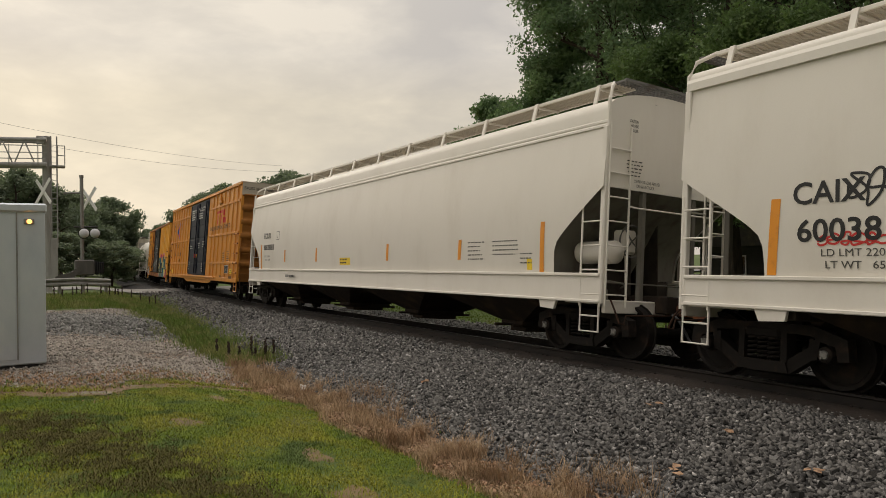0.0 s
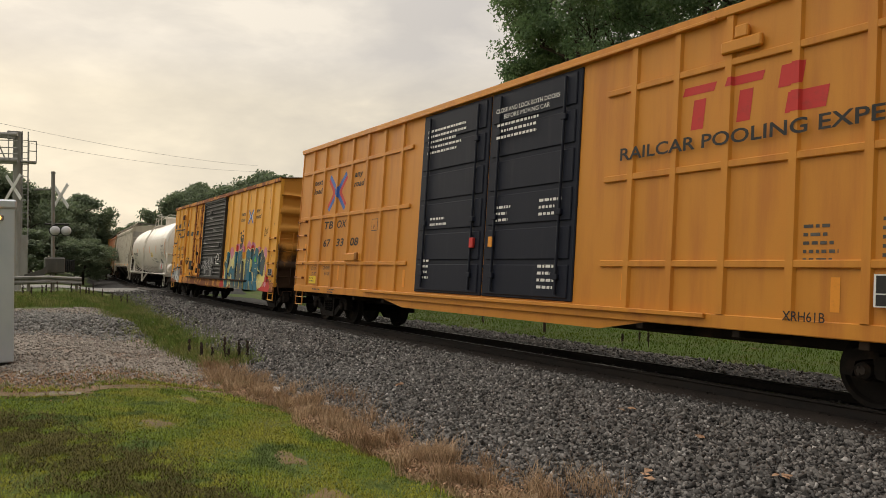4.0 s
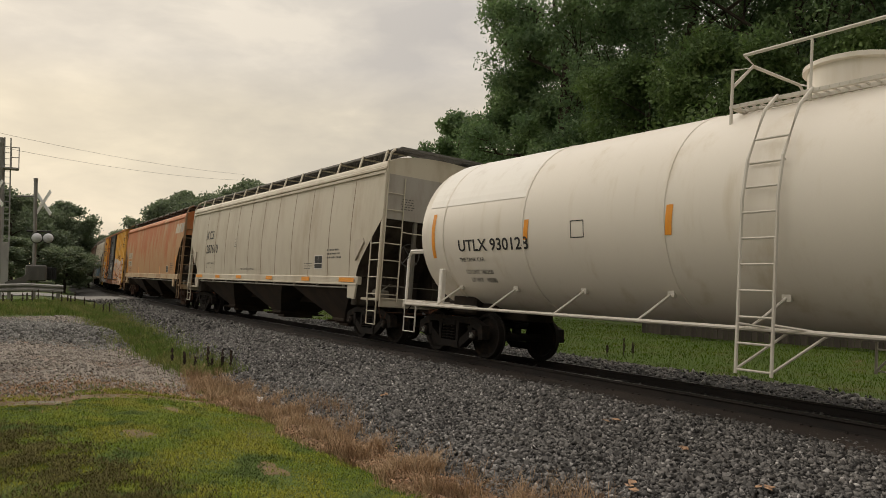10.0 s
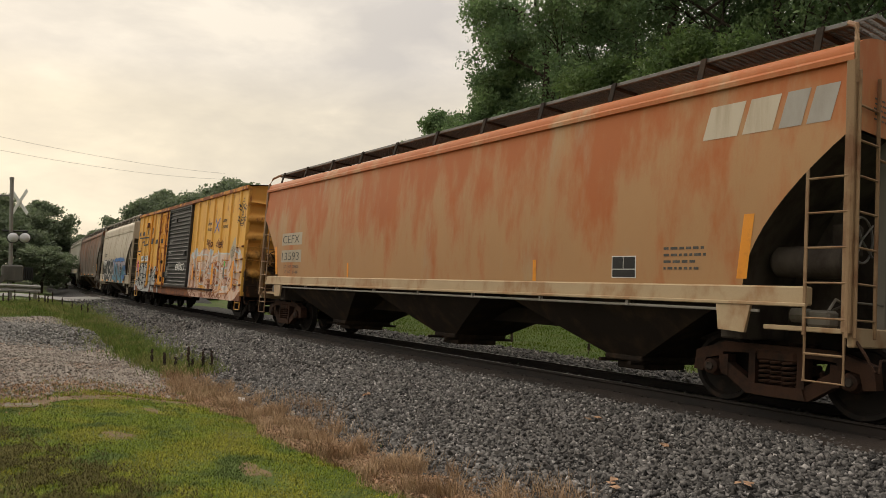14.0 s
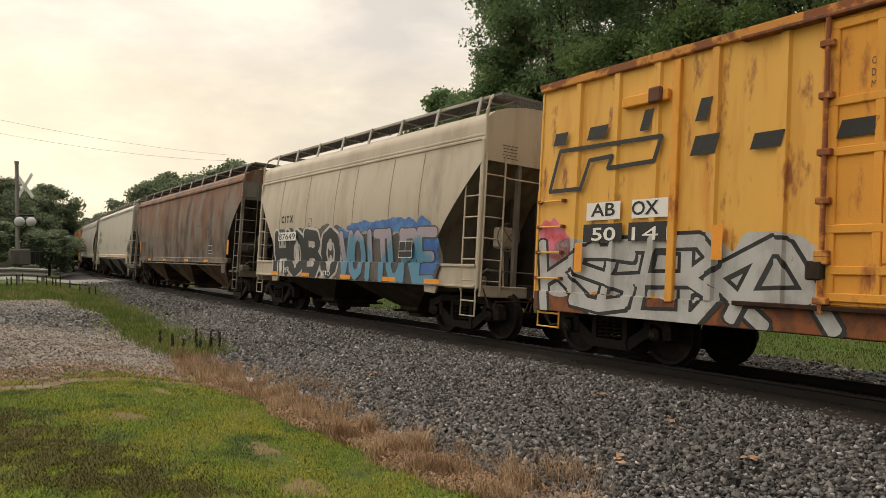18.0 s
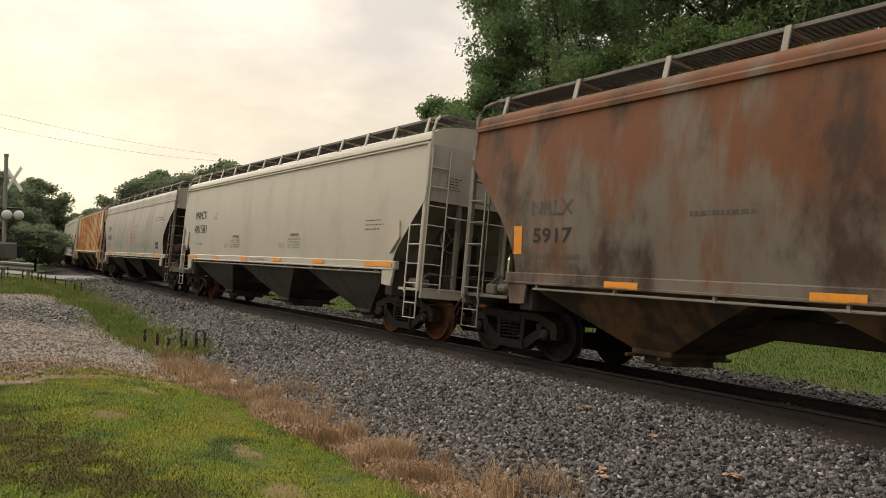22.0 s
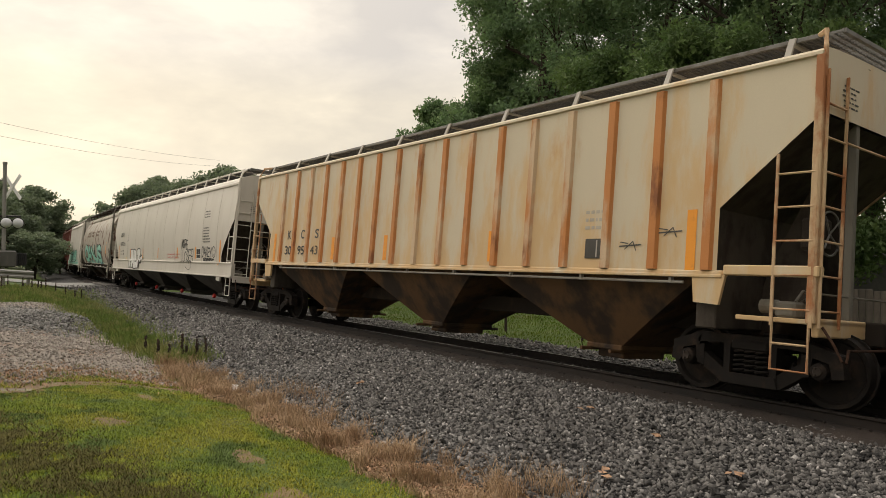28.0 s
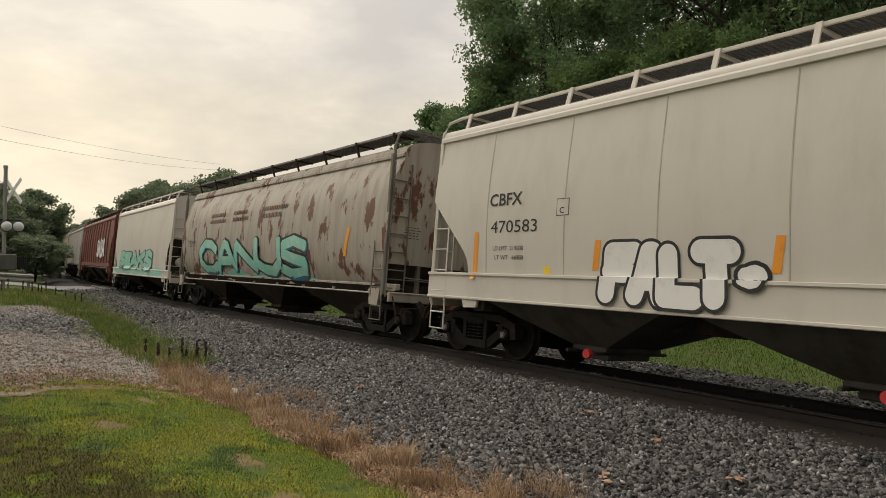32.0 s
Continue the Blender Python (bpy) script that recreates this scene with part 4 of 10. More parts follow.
def reflector(car, x, z, w, h, profile, mat=None, lean=0.0):
    n = max(1, int(h / 0.12))
    s = Shape().grid([on_side([(x - w / 2 + lean * (1 - 2 * k / n), z - h / 2 + h * k / n), (x + w / 2 + lean * (1 - 2 * k / n), z - h / 2 + h * k / n)], profile, 0.006) for k in range(n + 1)])
    return part("reflector_strip", s, mat or M_REFLECT, car, "orange reflective tape strip" if not mat else "")


def stencil_box(car, x, z, w, h, profile, ink=None):
    """The black inspection panel with white fields."""
    panel(car, "inspection_stencil", x - w / 2, x + w / 2, z - h / 2, z + h / 2, M_SPRAYW, profile, "black and white inspection panel", 0.004)
    s = Shape()
    for a, b, c, d in ((0.035, 0.475, 0.42, 0.955), (0.50, 0.965, 0.42, 0.955), (0.035, 0.965, 0.045, 0.38)):
        s.grid([on_side([(x - w / 2 + a * w, z - h / 2 + c * h), (x - w / 2 + b * w, z - h / 2 + c * h)], profile, 0.008),
                on_side([(x - w / 2 + a * w, z - h / 2 + d * h), (x - w / 2 + b * w, z - h / 2 + d * h)], profile, 0.008)])
    part("stencil_field", s, M_INK, car)
    bars(car, x - w * 0.41, z + h * 0.34, w * 0.22, 3, M_SPRAYW, profile, h * 0.15, h * 0.06, int(x * 10) + 500, "", 0.012)
    bars(car, x - w * 0.41, z - h * 0.27, w * 0.4, 1, M_SPRAYW, profile, h * 0.15, h * 0.07, int(x * 10) + 501, "", 0.012)


def roofwalk(car, x0, x1, z, y0, y1, edge_y, edge_z, mat, posts, grate=None):
    """A grated running board along the roof on brackets."""
    for m in (-1, 1):
        g = Shape()
        n = int((x1 - x0) / 0.09)
        for k in range(n + 1):
            x = x0 + (x1 - x0) * k / n
            g.box(x - 0.010, x + 0.010, m * y0, m * y1, z - 0.04, z - 0.005)
        for k in range(11):
            y = y0 + (y1 - y0) * k / 10
            g.box(x0, x1, m * y - 0.008, m * y + 0.008, z - 0.04, z)
        # White cars get a grey mesh, which paints in its shaded underside.
        w = part("roofwalk_grating", g, M_GREY if mat is M_WHITE else M_MESH, car)
        for y in (y0, y1):
            e = Shape().box(x0 - 0.02, x1 + 0.02, m * y - 0.02, m * y + 0.02, z - 0.045, z + 0.012, 0.006)
            part("edge_angle", e, grate or M_GRATE, w)
        for k in range(posts):
            x = x0 + 0.3 + (x1 - x0 - 0.6) * k / (posts - 1)
            s = Shape()
            p = [(x - 0.042, m * edge_y, edge_z - 0.05), (x + 0.042, m * edge_y, edge_z - 0.05), (x + 0.042, m * (y1 + 0.05), z + 0.012), (x - 0.042, m * (y1 + 0.05), z + 0.012)]
            q = [(a, b - m * 0.03, c) for a, b, c in p]
            s.add(p + q, [(0, 1, 2, 3), (7, 6, 5, 4), (0, 4, 5, 1), (1, 5, 6, 2), (2, 6, 7, 3), (3, 7, 4, 0)])
            s.box(x - 0.03, x + 0.03, m * y0, m * y1, z - 0.07, z - 0.035)
            part("roofwalk_bracket", s, mat, car)
    for m in (-1, 1):
        g = Shape()
        x = x0 if m < 0 else x1
        for k in range(31):
            y = -y1 + 2 * y1 * k / 30
            g.box(x - 0.30, x + 0.30, y - 0.007, y + 0.007, z - 0.03, z)
        for k in range(7):
            g.box(x - 0.27 + 0.09 * k - 0.007, x - 0.27 + 0.09 * k + 0.007, -y1, y1, z - 0.035, z - 0.006)
        for y in (-0.45, 0.45):
            g.prism([(x - m * 0.22, z - 0.04), (x - m * 0.16, z - 0.04), (x - m * 0.10 + m * 0.36, z - 0.30), (x - m * 0.16 + m * 0.36, z - 0.30)][::m], y - 0.02, y + 0.02)
        g.box(x - 0.32, x - 0.27, -y1, y1, z - 0.04, z + 0.01)
        g.box(x + 0.27, x + 0.32, -y1, y1, z - 0.04, z + 0.01)
        part("end_roofwalk", g, M_GRATE, car)


def brake_gear(car, x, m, z, mat, wheel_mat):
    """Hand brake wheel on the end of a car that looks along m."""
    s = Shape()
    ring = [(x, -0.55 + 0.28 * math.cos(2 * math.pi * k / 20), z + 0.28 * math.sin(2 * math.pi * k / 20)) for k in range(20)]
    s.tube(ring, 0.016, 5, True)
    for k in range(4):
        a = math.pi / 4 + k * math.pi / 2
        s.bar((x, -0.55, z), (x + 0.04 * m, -0.55 + 0.28 * math.cos(a), z + 0.28 * math.sin(a)), 0.013, 5)
    part("brake_wheel", s, wheel_mat, car, "hand brake wheel")
    b = Shape().box(x - 0.30 * m, x - 0.04 * m, -0.72, -0.38, z - 0.22, z + 0.2, 0.04)
    b.bar((x - 0.15 * m, -0.55, z - 0.2), (x - 0.15 * m, -0.5, 1.0), 0.014, 5)
    part("brake_housing", b, mat, car)


def hopper(name, label, L, post_x, slope_x, slope_z, sill_x, sill, top, mat, ribs=(), rib_mat=None, bays=3, bay_mat=None,
           walk_mat=None, ladder_mat=None, posts=9, curve=1.0, roof_rise=0.30, cap_mat=None, frame_mat=None, tank=True,
           truck_in=1.8, grate=None, sill_mat=None, brake=True, deep=False, barrel=False, end_mat=None, wheel_mat=None, bulge=0.05, slope_low=None,
           slope_mat=None, back=0.0, knee=None, eave=None, bands=1, band_h=0.12, wheel_rust=None, end_marks=(), walk_rise=0.44, group="freight cars of the train"):
    """A covered hopper car. Heights from the rail; slope_z: where the end slope meets the corner; sill: (bottom, top);
    back: how much shorter the rear half is; knee: where the slope bends into an upright edge; eave: foot of the roof bands."""
    car = thing(name, label, "freight car", group)
    half = L / 2
    z0, z1 = sill
    sill_mat, ladder_mat, walk_mat, end_mat = sill_mat or mat, ladder_mat or mat, walk_mat or mat, end_mat or mat
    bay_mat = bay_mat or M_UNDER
    eave = eave or top - 0.16
    crown = top + roof_rise
    post = {1: post_x, -1: post_x - back}
    inner = {1: slope_x, -1: slope_x - back}
    sill_end = {1: sill_x, -1: sill_x - back}

    def profile(z):
        k = min(1.0, max(0.0, (z - z1) / (eave - z1)))
        if barrel:
            return 1.50 * (1 - abs(2 * k - 0.95) ** 3 * 0.20) + 0.06
        return 1.51 + bulge * math.sin(math.pi * min(1, k * 1.02)) + 0.012 * (1 - k)

    def reach(z, m=1):
        if z >= slope_z:
            return post[m]
        low = slope_low or z1
        k = max((z - low) / (slope_z - low), 0)
        if knee is not None:
            q = (k - knee) / (1 - knee)
            g = (q + math.sqrt(q * q + 0.02)) / (1 + math.sqrt(1.02))
        else:
            g = k ** curve
        return inner[m] + (post[m] - inner[m]) * g

    levels = sorted({z1, slope_z, eave, slope_low or z1} | {z1 + (slope_z - z1) * k / 10 for k in range(11)} | {slope_z + (eave - slope_z) * k / 5 for k in range(6)})
    cols = 25
    s = Shape()
    for m in (-1, 1):
        rows = [[(-reach(z, -1) + (reach(z, -1) + reach(z, 1)) * j / (cols - 1), m * profile(z), z) for j in range(cols)] for z in levels]
        s.grid(rows, m > 0)
    part("body_side", s, mat, car, "", 30)
    for m in (-1, 1):
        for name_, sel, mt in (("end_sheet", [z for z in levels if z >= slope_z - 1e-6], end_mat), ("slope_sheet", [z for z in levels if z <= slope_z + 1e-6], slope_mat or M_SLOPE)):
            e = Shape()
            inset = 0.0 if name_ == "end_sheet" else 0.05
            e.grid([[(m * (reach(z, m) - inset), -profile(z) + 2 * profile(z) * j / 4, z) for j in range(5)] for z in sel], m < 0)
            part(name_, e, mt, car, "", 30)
    # roof: steep shoulders over the eaves, flat in the middle
    yt, ze = profile(eave), eave + bands * band_h
    arc = []
    for k in range(25):
        a = math.pi * k / 24
        arc.append((-yt * math.cos(a), ze + (crown - ze) * math.sin(a) ** 0.85))
    arc = [(-yt, eave)] + arc + [(yt, eave)]
    r = Shape().grid([[(-post[-1], y, z), (0, y, z), (post[1], y, z)] for y, z in arc], True)
    for m in (-1, 1):
        r.add([(m * post[m], y, z) for y, z in arc], [tuple(range(len(arc) - 1, -1, -1)) if m < 0 else tuple(range(len(arc)))])
    part("roof", r, mat, car, "", 40)
    # rolled bands along the eaves
    for k in range(bands):
        zz = eave + band_h * k
        out = 0.045 if bands < 3 else 0.022
        lean = 0.0 if bands < 3 else 0.012 * k
        for m in (-1, 1):
            b = Shape()
            y = yt - lean
            rows = []
            for x in (-post[-1] + 0.015, post[1] - 0.015):
                rows.append([(x, m * (y - 0.03), zz), (x, m * (y + out), zz + 0.012), (x, m * (y + out), zz + band_h * 0.62), (x, m * (y + out * 0.35), zz + band_h * 0.90), (x, m * (y - 0.03), zz + band_h * 0.97)])
            b.grid(rows, m < 0)
            for row, flip in ((rows[0], m < 0), (rows[1], m > 0)):
                b.add(row, [tuple(range(5)) if flip else tuple(range(4, -1, -1))])
            part("roof_rail", b, mat, car)
    # small stencils on the end over the slope
    s = Shape()
    rnd = random.Random(int(L * 10))
    for k in range(5):
        y, z = -1.1 + rnd.uniform(0, 0.05), slope_z + (eave - slope_z) * 0.25 + 0.06 * k
        while y < -0.75:
            d = rnd.uniform(0.03, 0.09)
            s.box(post_x - 0.01, post_x + 0.006, y, y + d, z - 0.009, z + 0.009)
            y += d + 0.03
    tagged(part("end_stencil", s, M_INK2, car), "small stencilled data lines", kind="stuff")
    for text, y, z, h, w in end_marks:
        letters(car, text, 0, z, h, M_INK2, lambda q: 0.0, width=w, out=0.0).matrix_basis = pose(post_x + 0.005, y, 0, 0, 0, 90)
    hatch = Shape()
    nh = max(4, bays * 3)
    for k in range(nh):
        x = -post_x * 0.86 + 2 * post_x * 0.86 * (k + 0.5) / nh
        w = post_x * 0.86 / nh * 0.93
        hatch.box(x - w, x + w, -0.32, 0.32, crown - 0.03, crown + 0.10, 0.03)
    part("hatch_cover", hatch, walk_mat, car)
    roofwalk(car, -post[-1] + 0.25, post[1] - 0.25, top + walk_rise, 0.72, 1.22, yt - 0.12, ze + 0.06, walk_mat, posts, grate or (walk_mat if deep else None))
    # side sills
    for m in (-1, 1):
        b = Shape()
        yo = profile(z1) + (0.035 if deep else 0.02)
        xa, xb = -sill_end[-1], sill_end[1]
        if deep:
            b.prism([(xa, z0), (xb, z0), (xb, z1), (xa, z1)], m * (yo - 0.12), m * yo)
            b.box(xa, xb, m * (yo - 0.02), m * (yo + 0.035), z1 - 0.02, z1 + 0.035, 0.01)
            b.box(xa, xb, m * (yo - 0.02), m * (yo + 0.03), z0 - 0.01, z0 + 0.04, 0.01)
        else:
            b.box(xa, xb, m * (yo - 0.14), m * yo, z0, z1, 0.02)
            b.box(xa, xb, m * (yo - 0.03), m * (yo + 0.03), z0 - 0.02, z0 + 0.025, 0.008)
        part("side_sill", b, sill_mat, car)
    if not deep:
        pipe = Shape().bar((-sill_x + 0.9, -1.50, z0 - 0.085), (sill_x - 0.6, -1.50, z0 - 0.085), 0.02, 8)
        for k in range(9):
            x = -sill_x + 1.0 + (2 * sill_x - 1.8) * k / 8
            pipe.box(x - 0.02, x + 0.02, -1.53, -1.47, z0 - 0.10, z0 - 0.01)
        part("air_pipe", pipe, M_GREY2, car)
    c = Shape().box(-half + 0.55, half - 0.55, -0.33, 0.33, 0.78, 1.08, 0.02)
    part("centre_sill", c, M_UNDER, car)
    # posts, ribs
    seam = rib_mat in (M_WELD, M_SEAM)
    for x in ribs:
        zz = [z1 + (eave - 0.02 - z1) * k / 8 for k in range(9)]
        d, w = (0.005, 0.010) if seam else (0.055, 0.06)
        foot = 1.45 if rib_mat is M_RUSTLINE else 1.3
        lo = [z for z in zz if reach(z, 1 if x > 0 else -1) >= abs(x) - 0.01]
        if len(lo) < 2:
            continue
        for o in (-1, 1):
            b = Shape()
            rows = [[(x - w * foot, o * (profile(z) - 0.002), z), (x - w, o * (profile(z) + d), z), (x + w, o * (profile(z) + d), z), (x + w * foot, o * (profile(z) - 0.002), z)] for z in lo]
            b.grid(rows, o > 0)
            part("rib", b, rib_mat or mat, car)
    # ends: platform, corner posts, ladders, bolster web
    for m in (-1, 1):
        px, sx = post[m], inner[m]
        p = Shape()
        xo = max(px, sill_end[m]) + 0.02
        zp = z0 + 0.03 if deep else 1.06
        p.box(m * (sx + 0.25), m * xo, -1.46, 1.46, zp - 0.06, zp, 0.01)
        p.box(m * (xo - 0.08), m * xo, -1.48, 1.48, zp - 0.20, zp + 0.02, 0.015)
        part("end_platform", p, sill_mat, car)
        w = Shape()
        for y in (-0.34, 0.34):
            w.prism([(m * (sx - 0.15), 1.05), (m * (px - 0.55), 1.05), (m * (px - 0.60), slope_z - 0.45), (m * (sx + 0.02), z1 + 0.1)][::m], y - 0.012, y + 0.012)
        w.box(m * (sx - 0.35), m * (sx - 0.05), -1.42, 1.42, 0.85, z1, 0.02)
        part("bolster_web", w, M_SLOPE, car)
        for y in (-0.62, 0.62):
            part("end_post", Shape().box(m * (px - 0.02), m * (px - 0.12), y - 0.045, y + 0.045, zp, slope_z + 0.05, 0.01), M_ENDGREY, car)
        # valves, pipes and rods on the platform
        g = Shape()
        g.box(m * (px - 0.62), m * (px - 0.36), -1.28, -1.02, zp, zp + 0.20, 0.03)
        g.lathe([(-0.10, 0.0), (-0.10, 0.09), (0.10, 0.09), (0.14, 0.04), (0.14, 0.0)], (m * (px - 0.75), -1.15, zp + 0.13), "x", 10)
        g.tube([(m * (px - 0.4), -1.2, zp + 0.2), (m * (px - 0.42), -1.0, zp + 0.34), (m * (px - 0.6), -0.4, zp + 0.30), (m * (px - 0.9), -0.3, zp + 0.18)], 0.018, 6)
        g.tube([(m * (px - 0.05), -1.40, zp + 0.30), (m * (px - 0.05), 1.40, zp + 0.30)], 0.014, 6)
        part("brake_valve", g, M_ENDGREY, car, "grimy brake valve and piping")
        part("end_handrail", Shape().tube([(m * (px + 0.02), -1.02, slope_z - 0.28), (m * (px + 0.05), -0.9, slope_z - 0.30), (m * (px + 0.05), 0.9, slope_z - 0.30), (m * (px + 0.02), 1.02, slope_z - 0.28)], 0.015, 6), ladder_mat, car)
        for y in (-1, 1):
            b = Shape()
            b.box(m * (px + 0.01), m * (px - 0.095), y * 1.46, y * 1.555, zp - 0.05, eave + 0.02, 0.012)
            part("corner_post", b, ladder_mat, car)
            yy = y * 1.55
            n = max(3, int((slope_z - zp - 0.1) / 0.40))
            ladder(car, (m * (px - 0.03), yy, zp - 0.1), (m * (px - 0.50), yy, zp - 0.1), 0.40, n, ladder_mat, 0.014, 0.020, tops=(0, 0.05))
            n = int((eave - zp) / 0.40)
            ladder(car, (m * (px + 0.03), yy - y * 0.06, zp - 0.1), (m * (px + 0.03), yy - y * 0.52, zp - 0.1), 0.40, n, ladder_mat, 0.014, 0.020, tops=(0.2, 0.2))
            stirrup(car, m * (px - 0.28), y * 1.53, 0.44, 0.45, zp, ladder_mat)
            g = Shape().tube([(m * (px - 0.01), yy - y * 0.04, eave - 0.25), (m * (px - 0.01), yy - y * 0.05, top + 0.08), (m * (px - 0.06), yy - y * 0.14, top + 0.30), (m * (px - 0.25), y * 1.2, top + walk_rise)], 0.032, 6)
            part("roof_grab_iron", g, ladder_mat, car)
            lift = 0.14 if deep else 0.34
            j = Shape().prism([(m * (sx - 0.34), z0 + 0.02), (m * (sx - 0.30), z0 - lift), (m * (sx + 0.06), z0 - lift - 0.02), (m * (sx + 0.14), z0 + 0.02)][::m], y * 1.53 - 0.025, y * 1.53 + 0.025)
            part("jacking_pad", j, sill_mat, car)
    if brake:
        brake_gear(car, post_x - 0.35, 1, 2.0 if deep else 2.15, mat if deep else M_SLOPE, M_GRATE)
    if tank:
        t = Shape()
        t.lathe([(-0.62, 0.0), (-0.60, 0.12), (-0.52, 0.2), (0.30, 0.2), (0.38, 0.12), (0.40, 0.0)], (post_x - 0.62, -0.95, (z1 + 0.42) if deep else 1.85), "x", 16)
        part("air_reservoir", t, mat if deep else M_SLOPE, car, "", 40)
    # hopper bays with outlet gates
    span = (slope_x - 0.1) * 2
    for k in range(bays):
        xb = -span / 2 + span * (k + 0.5) / bays
        wx = span / bays / 2 * 0.97
        bx = 0.34
        rows = []
        for f in (0.0, 0.25, 0.5, 0.75, 1.0):
            x_, y_, z_ = wx + (bx - wx) * f, 1.44 + (0.66 - 1.44) * f ** 1.15, z0 + 0.08 + (0.42 - z0 - 0.08) * f
            rows.append([(xb - x_, -y_, z_), (xb + x_, -y_, z_), (xb + x_, y_, z_), (xb - x_, y_, z_), (xb - x_, -y_, z_)])
        b = Shape().grid(rows, True)
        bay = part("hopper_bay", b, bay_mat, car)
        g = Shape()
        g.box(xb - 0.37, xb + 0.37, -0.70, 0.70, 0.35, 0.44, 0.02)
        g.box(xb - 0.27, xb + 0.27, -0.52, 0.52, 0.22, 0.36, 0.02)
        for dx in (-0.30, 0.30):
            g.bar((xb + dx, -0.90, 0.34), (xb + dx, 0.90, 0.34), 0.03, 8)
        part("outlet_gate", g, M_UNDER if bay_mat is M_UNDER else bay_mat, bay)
        cap = Shape()
        cap.lathe([(0, 0), (0, 0.075), (0.06, 0.085), (0.10, 0.06), (0.12, 0.0)], (xb + 0.28, -1.06, 0.33), "y", 12)
        if cap_mat:
            part("outlet_cap", cap, cap_mat, bay, "orange-red outlet cap", 40)
    for m in (-1, 1):
        add_truck(car, m * (half - truck_in), wheel_rust or (M_GALV if deep else M_RUSTWHEEL if wheel_mat else None), frame_mat, wheel_mat)
    add_ends(car, half, mat)

    def face(z):
        return profile(z1) + 0.075 if deep and z0 - 0.05 < z < z1 + 0.04 else profile(z)

    return car, face


def boxcar(name, label, L, body, top, mat, ribs_front, ribs_rear, door, roof_mat, end_lines=6, high=False, louvre=True, plug=None, truck_in=2.2, rust_sill=None, end_mat=None):
    """A box car. body: half length; door: (rear x, front x); ribs at x; plug: a second, flush door behind it."""
    car = thing(name, label, "freight car", "freight cars of the train")
    half = L / 2
    z0, W = 0.86, 1.50
    rise = 0.03 if high else 0.22
    flat = lambda z: W
    s = Shape()
    for m in (-1, 1):
        s.grid([[(-body, m * W, z), (0, m * W, z), (body, m * W, z)] for z in (z0, 1.5, 2.5, 3.5, top)], m > 0)
    part("body_side", s, mat, car)
    for m in (-1, 1):
        e = Shape()
        rows = []
        n = end_lines * 8
        for k in range(n + 1):
            z = z0 + (top - z0) * k / n
            d = 0.12 * min(1.0, max(0, 1.5 * math.sin(2 * math.pi * k / 8))) if 3 < k < n - 6 else 0
            rows.append([(m * (body - 0.0), -W, z), (m * (body - 0.01 + d), -W + 0.14, z), (m * (body - 0.01 + d), 0, z), (m * (body - 0.01 + d), W - 0.14, z), (m * body, W, z)])
        e.grid(rows, m < 0)
        e.add([(m * body, -W, top), (m * body, 0, top + rise), (m * body, W, top)], [(0, 1, 2) if m > 0 else (2, 1, 0)])
        part("corrugated_end", e, end_mat or M_DIRTSHADEEND, car, "", 50)
        for o in (-1, 1):
            b = Shape().box(m * (body - 0.02), m * (body + 0.03), o * (W + 0.02), o * (W - 0.10), z0, top, 0.01)
            part("corner_post", b, mat, car)
    r = Shape()
    r.grid([[(x, y, z) for x in (-body - 0.06, body + 0.06)] for y, z in ((-W - 0.07, top - 0.03), (-W - 0.07, top + 0.03), (0, top + rise + 0.02), (W + 0.07, top + 0.03), (W + 0.07, top - 0.03))], True)
    for k in range(14):
        x = -body + 2 * body * (k + 0.5) / 14
        r.add([(x - 0.03, -W, top + 0.045), (x + 0.03, -W, top + 0.045), (x + 0.03, 0, top + rise + 0.065), (x - 0.03, 0, top + rise + 0.065)], [(0, 1, 2, 3)])
    part("roof", r, roof_mat, car)
    for m in (-1, 1):
        t = Shape().box(-body - 0.04, body + 0.04, m * (W - 0.01), m * (W + 0.075), top - 0.10, top + 0.03, 0.015)
        part("top_chord", t, roof_mat if louvre else mat, car)
        b = Shape().box(-body, body, m * (W - 0.03), m * (W + 0.035), z0 - (0.18 if louvre else 0.06), z0 + 0.13, 0.012)
        b.prism([(door[0] - 1.6, z0 - 0.05), (door[0] - 0.6, z0 - 0.22), (door[1] + 0.6, z0 - 0.22), (door[1] + 1.6, z0 - 0.05)], m * (W - 0.05), m * (W - 0.02))
        part("side_sill", b, rust_sill or mat, car)
    for x in (*ribs_front, *ribs_rear):
        for m in (-1, 1):
            b = Shape()
            b.grid([[(x - 0.075, m * (W - 0.002), z), (x - 0.05, m * (W + 0.05), z), (x + 0.05, m * (W + 0.05), z), (x + 0.075, m * (W - 0.002), z)] for z in (z0 + 0.13, top - 0.10)], m > 0)
            part("side_post", b, mat, car)
    d0, d1 = door
    dz0, dz1 = z0 + 0.16, top - 0.14
    if louvre:
        d = Shape()
        n = 21
        rows = []
        for k in range(n * 6 + 1):
            z = dz0 + (dz1 - dz0) * k / (n * 6)
            y = -W - 0.05 - 0.045 * max(0, math.sin(2 * math.pi * k / 6))
            rows.append([(d0 + 0.08, y, z), (d1 - 0.08, y, z)])
        d.grid(rows)
        dr = part("sliding_door", d, M_BLACKDOOR, car, "black corrugated sliding door", 50)
        f = Shape()
        f.box(d0, d0 + 0.10, -W - 0.11, -W, dz0, dz1, 0.01)
        f.box(d1 - 0.10, d1, -W - 0.11, -W, dz0, dz1, 0.01)
        f.box(d0, d1, -W - 0.11, -W, dz0, dz0 + 0.09, 0.01)
        f.box(d0, d1, -W - 0.11, -W, dz1 - 0.08, dz1, 0.01)
